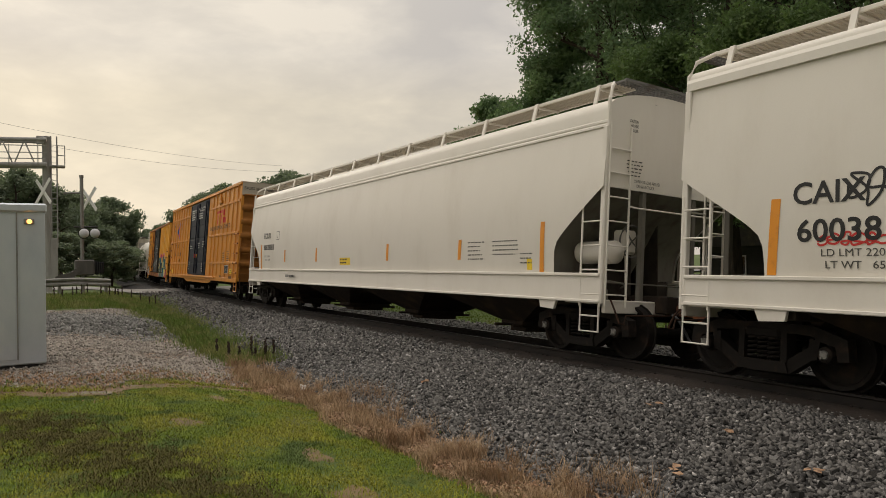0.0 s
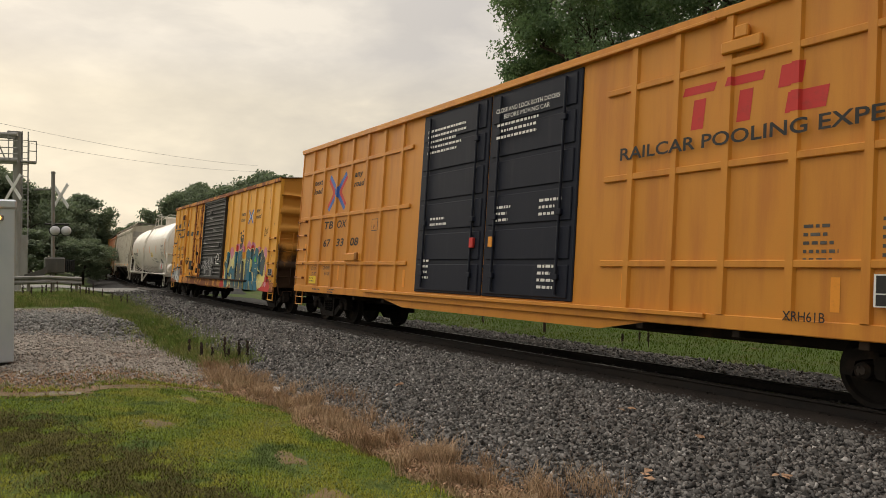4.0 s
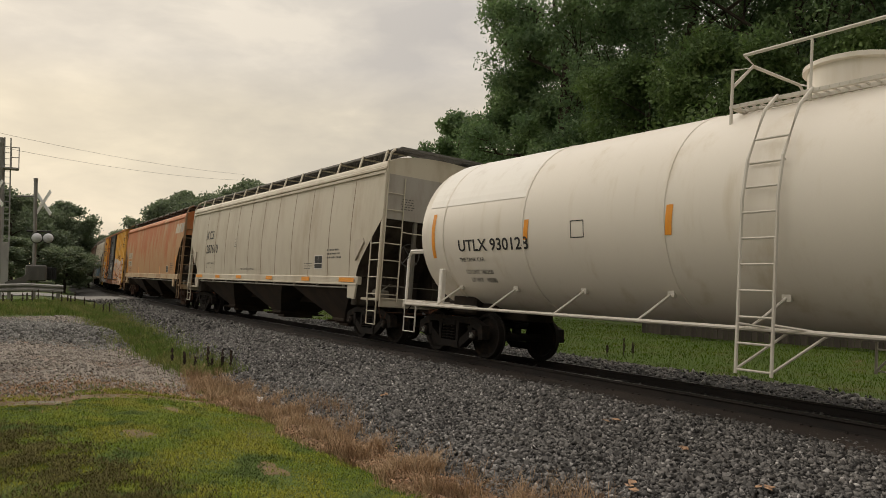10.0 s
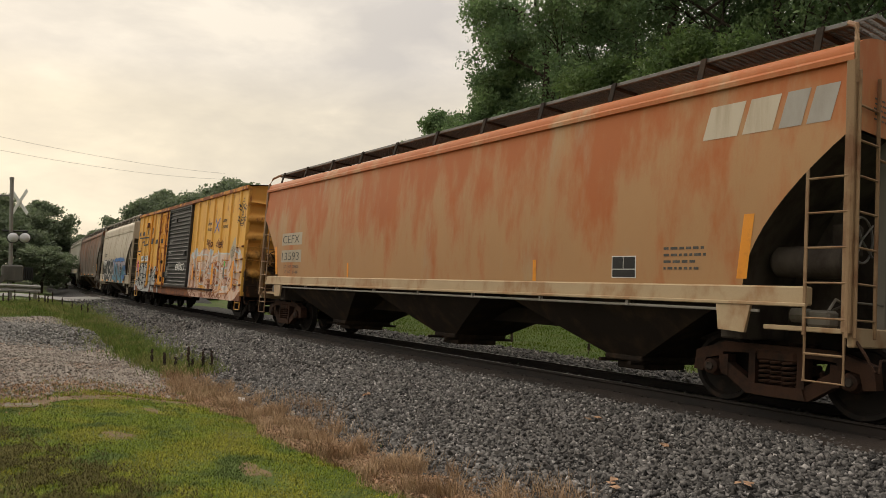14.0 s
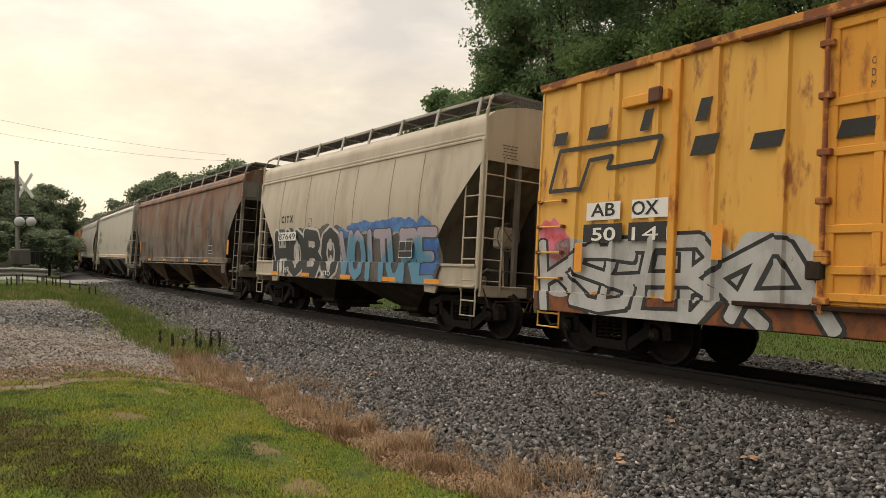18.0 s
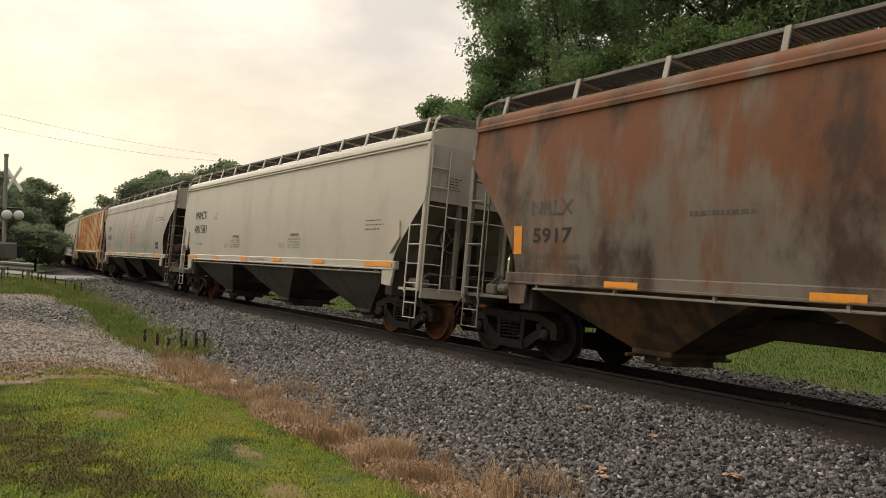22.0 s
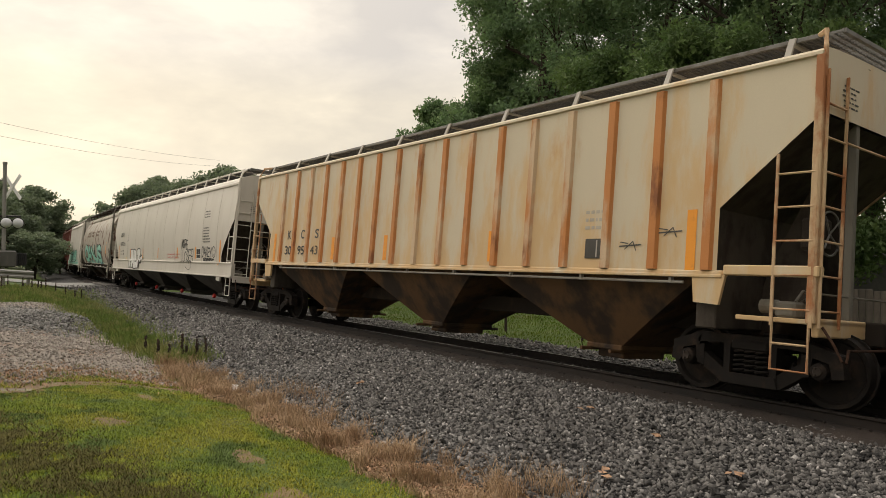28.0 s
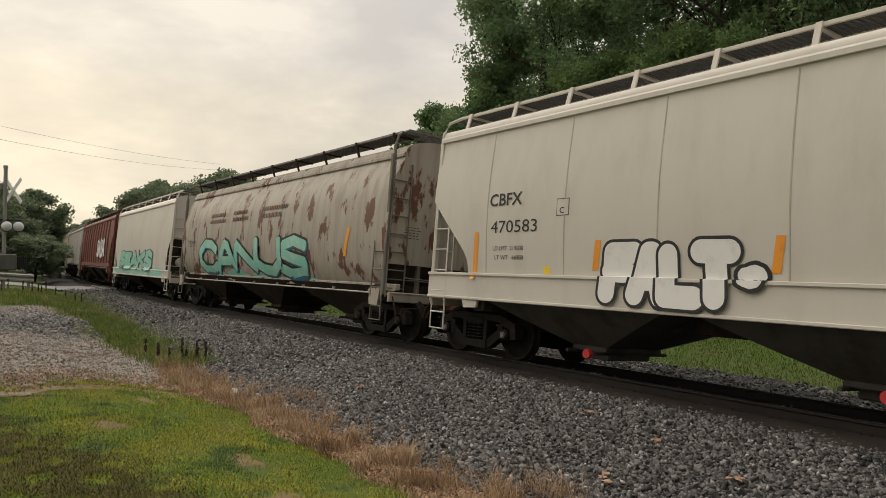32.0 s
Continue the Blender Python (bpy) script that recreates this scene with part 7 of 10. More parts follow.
    blob(c, "graffiti_cloud", -7.65, 1.7, 0.35, 0.5, M_PINK, p, "pink graffiti haze", 99, 0.0525, 0.3)
    for k in range(4):
        blob(c, "graffiti_fill", -7.2 + 1.1 * k, 1.38, 0.75, 0.48, M_SILVER, p, "silver-white graffiti fill", 100 + k, 0.0525 + k * 0.0004, 0.2)
    wild(c, lambda z: 1.5, "KSEBKA", -7.6, -3.4, 1.25, 1.18, (M_SILVER,), M_CHAR, M_INK, "silver-white graffiti letters", 0.100, 0.040, 0.0555, 8, 0.95, (0.05, -0.045))
    reflector(c, -7.0, 1.55, 0.16, 0.45, lambda z: 1.59)
    reflector(c, -4.55, 1.75, 0.16, 0.45, lambda z: 1.59)
    reflector(c, 2.6, 1.6, 0.16, 0.55, lambda z: 1.59)
    reflector(c, 5.1, 1.55, 0.2, 0.75, lambda z: 1.59)
    reflector(c, 3.55, 1.5, 0.14, 0.5, lambda z: 1.56)
    reflector(c, 7.25, 1.55, 0.16, 0.9, lambda z: 1.56)
    scrawl(c, "graffiti_tag", 0.0, 1.85, 1.3, 0.5, M_SPRAYW, p, 31, "white loop tag on the black door", 5, 0.022, 0.10)
    scrawl(c, "graffiti_tag", -1.55, 1.65, 0.4, 0.6, M_SILVER, p, 34, "thin white tag on the black door", 3, 0.014, 0.10)
    for k, x in enumerate((-1.2, -1.3, 0.2)):
        bars(c, x, 2.9 - 0.45 * k, 0.45, 2, M_SILVER, lambda z: 1.60, 0.06, 0.030, 170 + k, "small white door stencils")
    drape(c, (*ribs[0], *ribs[1]))
    # 8: short cream hopper
    c, p = couple(hopper("hopper_car", "short dirty cream two-bay hopper car with blue and white graffiti", LENGTHS[8], 5.75, 4.32, 3.38, 5.7, (0.98, 1.38), 4.25, M_CREAM8,
                         ribs=(-3.7, -1.9, -0.2, 0.8, 2.5, 3.72), rib_mat=M_WELD, bays=2, posts=8, deep=True, knee=0.26, back=0.28, eave=3.76, bands=4, band_h=0.075, bulge=0.10, walk_mat=M_GREY2, wheel_rust=M_IRON, slope_mat=M_ENDGREY, tank=False))
    for k, ch in enumerate("CITX"):
        letters(c, ch, -3.55 + (0.0, 0.26, 0.36, 0.58)[k], 2.60, 0.19, M_INK, p, bold=0.006)
    panel(c, "plate_frame", -1.77, -1.50, 2.30, 2.56, M_INK2, p)
    panel(c, "plate_frame", -1.755, -1.515, 2.315, 2.545, M_CREAM8, p, out=0.008)
    letters(c, "C", -1.68, 2.40, 0.1, M_INK, p, width=0.09, out=0.012)
    panel(c, "mark_patch", -3.60, -2.36, 1.98, 2.22, M_SPRAYW, lambda z: 1.66, "white number patch", 0.004)
    letters(c, "87649", -3.54, 2.10, 0.18, M_INK, lambda z: 1.664, width=1.12, bold=0.004)
    for k in range(7):
        blob(c, "graffiti_cloud", -3.55 + 0.60 * k, 1.86 + 0.05 * math.sin(3 * k), 0.50, 0.50, M_DUSK, p, "dark sprayed haze behind graffiti letters", 770 + k, 0.010 + 0.002 * k, 0.10)
        blob(c, "graffiti_cloud", 0.42 + 0.62 * k, 1.45, 0.46, 0.62, M_DUSK, p, "dark sprayed haze behind graffiti letters", 780 + k, 0.012 + 0.002 * k, 0.14)
    for k, (x, z, rx, rz) in enumerate(((0.30, 2.10, 0.35, 0.12), (0.95, 2.22, 0.40, 0.13), (1.5, 2.26, 0.35, 0.14), (2.15, 2.20, 0.45, 0.15), (2.8, 2.26, 0.40, 0.17), (3.4, 2.16, 0.45, 0.20), (3.95, 2.08, 0.38, 0.24), (4.15, 1.72, 0.36, 0.34), (4.10, 1.30, 0.40, 0.30))):
        blob(c, "graffiti_cloud", x, z, rx, rz, M_SPRAYB, p, "blue graffiti cloud", 230 + k, 0.028 + 0.002 * k, 0.35)
    bubble(c, lambda z: 1.62, "HOBO", -3.95, 0.18, 1.63, 1.30, M_CHAR, M_SILVER2, "charcoal graffiti letters edged in white", 0.150, 0.075, 0.05, 3, 0.0, True)
    for k, (x, z, rx, rz) in enumerate(((-3.42, 1.98, 0.10, 0.20), (-3.42, 1.24, 0.12, 0.22), (-2.40, 1.62, 0.12, 0.42), (-1.36, 1.85, 0.13, 0.09), (-1.36, 1.38, 0.13, 0.09), (-0.33, 1.84, 0.12, 0.16), (-0.33, 1.36, 0.11, 0.22))):
        blob(c, "graffiti_patch", x, z, rx, rz, M_SILVER2, lambda z: 1.62, "white fill inside a graffiti letter", 240 + k, 0.085, 0.06)
    bubble(c, lambda z: 1.62, "VOITURE", 0.22, 4.35, 1.56, 1.20, M_SPRAYC, M_DUSK, "sky blue and lilac graffiti letters", 0.105, 0.030, 0.06, 6, 0.16, True)
    for x in (-3.83, -1.72, 0.62, 2.68, 4.35):
        reflector(c, x, 1.05, 0.55, 0.10, lambda z: 1.612)
    stencil_box(c, 3.34, 1.70, 0.52, 0.36, lambda z: 1.64)
    letters(c, "249", -3.10, 1.17, 0.17, M_SPRAYW, lambda z: 1.66, width=0.36)
    letters(c, "JETO", -0.62, 1.12, 0.12, M_SPRAYW, lambda z: 1.66, width=0.5)
    drape(c, (), p, 1.412, 0.985, (9, 9))
    # 9: brown rusty hopper
    c, p = couple(hopper("hopper_car", "grey covered hopper car eaten by dark brown rust", LENGTHS[9], 8.7, 7.25, 3.45, 7.5, (1.30, 1.48), 4.28, M_BROWN,
                         posts=10, curve=1.6, back=0.2, eave=4.05, band_h=0.14, bulge=0.08, walk_mat=M_GREY2, sill_mat=M_BROWN, ladder_mat=M_DARKLADDER, end_mat=M_ENDGREY, bay_mat=M_BAYBROWN))
    letters(c, "NRLX", -6.68, 2.55, 0.24, M_INK2, p, width=0.95)
    letters(c, "5917", -6.62, 2.10, 0.24, M_INK, p, width=0.88)
    letters(c, "LD LMT  224600", -6.6, 1.75, 0.085, M_INK2, p, width=1.05)
    letters(c, "LT WT   61600", -6.6, 1.6, 0.085, M_INK2, p, width=1.0)
    reflector(c, -7.0, 2.02, 0.2, 0.48, p)
    reflector(c, 7.5, 1.85, 0.2, 0.5, p, lean=-0.05)
    for x in (-4.7, -1.65, 2.15, 5.0):
        reflector(c, x, 1.35, 0.62, 0.10, lambda z: 1.566)
    stencil_box(c, 5.4, 1.78, 0.48, 0.32, p)
    bars(c, 6.3, 2.05, 1.0, 4, M_INK2, p, 0.1, 0.04, 12)
    for k, (x, z) in enumerate(((-3.6, 2.35), (3.4, 2.7), (4.2, 2.65), (0.5, 2.3))):
        bars(c, x, z, 1.0, 1, M_INK2, p, 0.1, 0.06, 140 + k, "worn black stencil remains")
    # 10: light grey hopper
    c, p = couple(hopper("hopper_car", "light grey covered hopper car with orange reflector strips", LENGTHS[10], 8.55, 7.42, 2.87, 7.55, (1.42, 1.60), 4.26, M_GREY10,
                         posts=13, bay_mat=M_UNDERG, grate=M_GRATE, wheel_rust=M_RUSTWHEEL, knee=0.08, back=0.32, eave=4.04, bands=2, band_h=0.07, roof_rise=0.30, slope_mat=M_ENDGREY, wheel_mat=M_RUSTWHEEL, end_mat=M_GREY2, tank=False))
    for k in range(3):      # bold strokes
        letters(c, "MWCX", -6.76 + 0.012 * k, 3.04, 0.31, M_INK, p, width=1.28, out=0.005 + 0.0006 * k)
        letters(c, "481581", -6.76 + 0.012 * k, 2.53, 0.31, M_INK, p, width=1.40, out=0.005 + 0.0006 * k)
    letters(c, "LMT 222700", -6.45, 1.99, 0.08, M_INK, p, width=0.7)
    for x, w in ((-6.75, 1.0), (-4.1, 0.5), (-1.4, 0.5), (1.25, 0.5), (3.9, 0.6), (6.9, 1.15)):
        reflector(c, x, 1.52, w, 0.11, lambda z: 1.566)
    for x in (-2.6, 2.0):
        letters(c, "WARNING", x, 2.22, 0.09, M_INK, p, width=0.6)
        for k, line in enumerate(("DO NOT APPLY VIBRATOR", "TO ANY PART OF CAR BODY", "EXCEPT VIBRATOR BRACKETS", "USE ON LOADED CAR ONLY")):
            letters(c, line, x - 0.12, 2.10 - 0.075 * k, 0.045, M_INK2, p, width=0.84)
        bars(c, x - 0.75, 1.98, 0.45, 3, M_INK2, p, 0.06, 0.015, int(x * 9))
    letters(c, "VENT   R WHEN UNLOADING", -0.75, 1.51, 0.06, M_INK, lambda z: 1.566, width=1.15)
    bars(c, 6.2, 2.5, 0.9, 3, M_INK2, p, 0.1, 0.025, 13)
    panel(c, "plate_frame", -4.6, -4.35, 2.85, 3.05, M_INK2, p)
    panel(c, "plate_frame", -4.58, -4.37, 2.87, 3.03, M_GREY, p, out=0.008)
    letters(c, "C", -4.52, 2.92, 0.07, M_INK, p, width=0.06, out=0.012)
    for m in (-1, 1):
        b = Shape().prism([(m * 7.4, 1.75), (m * 7.75, 2.1), (m * 7.7, 2.45), (m * 7.3, 2.45)][::m], -1.60, -1.55)
        part("gusset_plate", b, M_GREY, c)
    # 11: worn grey hopper
    c, p = couple(hopper("hopper_car", "worn grey covered hopper car with faint red stencils", LENGTHS[11], 8.65, 7.32, 3.5, 7.75, (1.40, 1.56), 4.22, M_GREY2,
                         ribs=(-4.6, -2.0, 0.5, 2.3, 4.6), rib_mat=M_SEAM, posts=11, knee=0.38, eave=3.80, bands=4, band_h=0.075, bulge=0.10, bay_mat=M_UNDER, ladder_mat=M_DARKLADDER))
    letters(c, "CEFX", -6.75, 2.88, 0.24, M_INK, p, width=0.9)
    letters(c, "351403", -6.73, 2.38, 0.24, M_INK, p, width=1.2)
    letters(c, "LD LMT 224000", -6.68, 1.98, 0.085, M_INK2, p, width=0.95)
    letters(c, "LT WT   62000", -6.66, 1.82, 0.085, M_INK2, p, width=0.92)
    reflector(c, -6.7, 1.47, 0.95, 0.11, lambda z: 1.566)
    letters(c, "DO NOT HAMMER ON CAR", 0.05, 2.88, 0.08, M_REDINK, p, width=1.9)
    bars(c, 0.1, 2.6, 1.2, 6, M_REDINK, p, 0.11, 0.035, 15, "faint red stencils")
    bars(c, 5.4, 3.15, 2.1, 2, M_INK, p, 0.11, 0.03, 44)
    for k, (x, z) in enumerate(((1.6, 1.95), (2.6, 1.9), (3.9, 1.95), (-3.2, 1.9), (-4.4, 1.95))):
        scrawl(c, "graffiti_tag", x, z, 0.8, 0.3, M_FADETEAL, p, 300 + k, "faded teal tag", 3, 0.016)
    stencil_box(c, 6.2, 1.93, 0.55, 0.36, p)
    for x, w in ((-4.7, 0.5), (-0.4, 0.4), (2.9, 0.5), (6.7, 1.0)):
        reflector(c, x, 1.47, w, 0.11, lambda z: 1.566)
    # 12: cream ribbed hopper
    c, p = couple(hopper("hopper_car", "cream ribbed covered hopper car with bright rust down every rib", LENGTHS[12], 8.62, 7.35, 3.46, 7.45, (1.52, 1.60), 4.16, M_CREAM12,
                         ribs=[7.2 - 0.857 * k for k in range(17)], rib_mat=M_RUSTLINE, posts=10, eave=4.12, band_h=0.08, bay_mat=M_BAYBROWN, bulge=0.0, slope_low=2.40, ladder_mat=M_RUSTYCREAM, roof_rise=0.12, walk_rise=0.34, walk_mat=M_GREY2, tank=False))
    for m in (-1, 1):
        part("end_sill_beam", Shape().box(m * 7.46, m * 8.66, -1.56, -1.42, 1.54, 1.67, 0.015), M_CREAM12, c, "stained cream beam at the end")
    for k, x in enumerate((-6.08, -5.23, -4.38)):
        letters(c, "KCS"[k], x, 2.35, 0.24, M_INK2, p, width=0.22, out=0.012)
    for k, x in enumerate((-6.2, -5.38, -4.58)):
        letters(c, ("30", "95", "43")[k], x, 1.92, 0.24, M_INK, p, width=0.42, out=0.012)
    for x in (-6.95, -3.33, -0.83, 2.8, 6.95):
        reflector(c, x, 1.95, 0.15, 0.55 if abs(x) < 6 else 0.9, p)
    panel(c, "grey_panel", 5.08, 5.55, 1.74, 2.04, M_UNDERG, p, "grey inspection panel", 0.012)
    bars(c, 5.05, 2.45, 0.45, 3, M_SEAM, p, 0.12, 0.05, 16)
    panel(c, "plate_frame", 5.30, 5.325, 1.76, 2.02, M_GREY2, p, out=0.016)
    for x, z in ((5.75, 1.92), (6.42, 2.10)):
        slabs(c, p, ((0.010, ((x, z), (x + 0.38, z + 0.02))), (0.008, ((x + 0.10, z - 0.04), (x + 0.24, z + 0.07), (x + 0.30, z - 0.06))), (0.008, ((x + 0.02, z + 0.06), (x + 0.15, z + 0.04)))), M_INK2, "scratch_mark", "dark scratch marks", 0.008, 0.0, 1.0)
    # 13: plastics hopper with tags
    c, p = couple(hopper("hopper_car", "pale grey-white smooth plastics hopper car with white and black tags", LENGTHS[13], 10.15, 8.95, 2.92, 10.2, (1.05, 1.50), 4.24, M_WHITE2,
                         deep=True, bays=4, bay_mat=M_UNDERG, posts=15, knee=0.22, tank=False, cap_mat=M_REDINK, eave=4.10, band_h=0.13, bulge=0.08, ribs=(-8.45, -6.5, -4.7, -2.82, -0.88, 0.95, 2.85, 4.8, 6.7, 8.45), rib_mat=M_SEAM))
    letters(c, "CBFX", -8.38, 2.84, 0.22, M_INK, p, width=0.86)
    letters(c, "470583", -8.32, 2.36, 0.22, M_INK, p, width=1.2)
    letters(c, "LD LMT  219500", -8.25, 1.98, 0.075, M_INK, p, width=0.8)
    letters(c, "LT WT   66500", -8.2, 1.82, 0.075, M_INK, p, width=0.75)
    panel(c, "plate_frame", -6.68, -6.40, 2.48, 2.76, M_INK2, p)
    panel(c, "plate_frame", -6.665, -6.415, 2.495, 2.745, M_WHITE2, p, out=0.008)
    letters(c, "C", -6.60, 2.57, 0.1, M_INK, p, width=0.1, out=0.012)
    for x in (-8.75, -5.8, -2.95, 0.05, 3.3, 5.9, 8.85):
        reflector(c, x, 1.85, 0.12, 0.45 if abs(x) < 8.6 else 0.85, p, lean=-0.03)
    bubble(c, lambda z: 1.625, "FALT", -5.56, -3.52, 1.58, 0.90, M_SPRAYW, M_INK, "white bubble letters outlined in black", 0.155, 0.045, 0.006, 9, 0.26, True, 0.010)
    blob(c, "graffiti_outline", -3.28, 1.58, 0.26, 0.19, M_INK, lambda z: 1.625, "", 150, 0.006, 0.12)
    blob(c, "graffiti_patch", -3.28, 1.58, 0.20, 0.14, M_SPRAYW, lambda z: 1.625, "white graffiti bubble", 150, 0.012, 0.12)
    sprayed(c, p, "DAKEY", 6.72, 7.92, 1.87, 0.36, M_INK, "black spray tag with a drawn face", 0.022, 5)
    sprayed(c, p, "MORE", 3.95, 4.85, 2.20, 0.34, M_INK, "black spray tag", 0.020, 6)
    sprayed(c, p, "LOSER", 4.02, 5.62, 1.74, 0.44, M_INK, "black spray tag", 0.022, 7)
    scrawl(c, "graffiti_tag", 4.95, 1.42, 0.6, 0.42, M_INK2, lambda z: 1.62, 158, "thin black spray loop", 1, 0.012, 0.01)
    ring = Shape().tube(on_side([(8.14 + 0.19 * math.cos(2 * math.pi * k / 20), 1.88 + 0.19 * math.sin(2 * math.pi * k / 20)) for k in range(20)], p, 0.012), 0.018, 5, True)
    part("graffiti_tag", ring, M_INK, c, "black drawn ring")
    for dx in (-0.06, 0.06):
        blob(c, "graffiti_tag", 8.14 + dx, 1.93, 0.018, 0.03, M_INK, p, "drawn eye", 159, 0.012, 0.1)
    part("graffiti_tag", Shape().tube(on_side([(8.14 + 0.10 * math.cos(a_), 1.87 + 0.10 * math.sin(a_)) for a_ in [math.pi * (1.15 + 0.7 * k / 6) for k in range(7)]], p, 0.012), 0.012, 5), M_INK, c, "drawn smile")
    scrawl(c, "graffiti_tag", 6.9, 1.62, 1.2, 0.1, M_INK, p, 152, "black underline", 4, 0.02)
    stencil_box(c, 6.3, 1.83, 0.5, 0.36, p)
    bars(c, 6.8, 3.35, 0.7, 3, M_INK2, p, 0.1, 0.04, 17)
    bars(c, 6.8, 2.75, 1.0, 6, M_INK2, p, 0.1, 0.045, 18)
    letters(c, "LINED CAR-WEAR RUBBER SHOES WHEN ENTERING", 1.75, 1.80, 0.062, M_REDINK, p, width=2.0, label="red stencilled warning")
    letters(c, "SHARP OBJECTS MUST NOT CONTACT LINING", 1.75, 1.68, 0.062, M_REDINK, p, width=1.8, label="red stencilled warning")
    panel(c, "yellow_tag", -6.95, -6.8, 1.55, 1.67, M_YTAPE, p)
    for x in (-7.9, -6.0, 2.2, 5.4, 8.0):
        bars(c, x, 1.3, 0.6, 2, M_INK2, lambda z: 1.55, 0.08, 0.035, int(x * 11))
    drape(c, (), p, 1.532, 1.055, (9, 9))
    # 14: barrel-sided hopper
    c, p = couple(hopper("hopper_car", "round-sided grey hopper car with flaking rust and mint graffiti", LENGTHS[14], 7.75, 7.5, 1.7, 7.9, (1.12, 1.26), 4.28, M_FLAKE, barrel=True,
                         posts=9, walk_mat=M_RUSTIRON, ladder_mat=M_ENDGREY, bay_mat=M_UNDER, tank=False))
    letters(c, "TEMX", -6.9, 2.35, 0.24, M_INK2, p, width=0.95)
    wild(c, p, "CANUS", -5.3, 3.7, 1.84, 1.2, (M_MINT,), M_TEAL, M_INK, "mint green graffiti letters", 0.17, 0.045, 0.012, 12, 0.12, (0.05, -0.04))
    for k in range(4):
        blob(c, "graffiti_cloud", -4.2 + 2.4 * k, 1.28, 1.0, 0.16, M_MINT, p, "mint green graffiti base", 160 + k, 0.010, 0.2)
    for k, x in enumerate((-4.5, -2.2, 0.3)):
        bars(c, x, 3.3, 1.9, 2, M_BROWN, p, 0.22, 0.13, 175 + k, "old brown lettering")
    reflector(c, 5.9, 2.2, 0.15, 0.7, p, lean=-0.1)
    # 15 to 18: the rear of the train
    c, p = couple(hopper("hopper_car", "white two-bay hopper car with mint graffiti along the bottom", LENGTHS[15], 6.3, 5.6, 2.6, 6.4, (0.95, 1.25), 4.25, M_WHITE2, deep=True, bays=2, posts=8, knee=0.3))
    bubble(c, p, "SEAKS", -4.6, 3.2, 1.72, 0.9, M_MINT, M_INK2, "mint green graffiti letters", 0.15, 0.045, 0.018, 27)
    for k in range(5):
        blob(c, "graffiti_cloud", -4.6 + 2.2 * k, 1.2, 1.1, 0.2, M_MINT, lambda z: 1.57, "mint green paint over the sill", 180 + k, 0.008, 0.2)
    c, p = couple(hopper("hopper_car", "dark oxide-red hopper car with white graffiti", LENGTHS[16], 8.5, 7.3, 3.3, 7.9, (1.30, 1.5), 4.25, M_RED, ribs=[-6.5 + 1.3 * k for k in range(11)], rib_mat=M_RED, posts=10, walk_mat=M_UNDER))
    for k in range(3):
        blob(c, "graffiti_fill", 2.7 + 1.1 * k, 2.4 + 0.1 * (k % 2), 0.55, 0.5, M_SILVER, p, "white graffiti", 190 + k, 0.062 + 0.0005 * k, 0.4)
    wild(c, lambda z: 1.57, "SKBA", 2.0, 5.6, 2.4, 1.2, (M_SPRAYW,), None, M_INK, "white graffiti letters", 0.13, 0.04, 0.03, 14, 0.3)
    couple(hopper("hopper_car", "weathered grey covered hopper car", LENGTHS[17], 8.5, 7.4, 3.0, 7.9, (1.35, 1.55), 4.25, M_GREY2, posts=10))
    couple(hopper("hopper_car", "dull cream covered hopper car", LENGTHS[18], 8.5, 7.4, 3.0, 7.9, (1.35, 1.55), 4.25, M_CREAM, posts=10))


def arrow_logo(c, x, z, r, p, out, inner):
    """Two blue bent bands back to back, each with a second band nested in it."""
    for m in (-1, 1):
        for mt, off, lift in ((inner, 0.34, 0.0), (M_BLUELOGO, 0.0, 0.006)):
            line = [(x + m * r * (u + off), z + r * w) for u, w in ((1.0 - off * 0.75, 0.92 - off * 0.5), (0.16, 0.16), (0.10, 0.0), (0.16, -0.16), (1.0 - off * 0.75, -0.92 + off * 0.5))]
            sh = Shape()
            stroke_mesh(sh, [line], 0.125 * r, p, out + lift + 0.003 * (m > 0), 0.2)
            part("trade_mark", sh, mt, c, "bent arrow band")


def slogans(c, p, x1, z1, x2, lx, lz, inner):
    letters(c, "next", x1, z1 + 0.12, 0.15, M_INK, p, width=0.55, out=0.006, shear=0.2)
    letters(c, "load", x1, z1 - 0.10, 0.15, M_INK, p, width=0.55, out=0.006, shear=0.2)
    letters(c, "any", x2, z1 + 0.15, 0.15, M_INK, p, width=0.45, out=0.006, shear=0.2)
    letters(c, "road", x2, z1 - 0.07, 0.15, M_INK, p, width=0.58, out=0.006, shear=0.2)
    arrow_logo(c, lx, lz, 0.27, p, 0.006, inner)


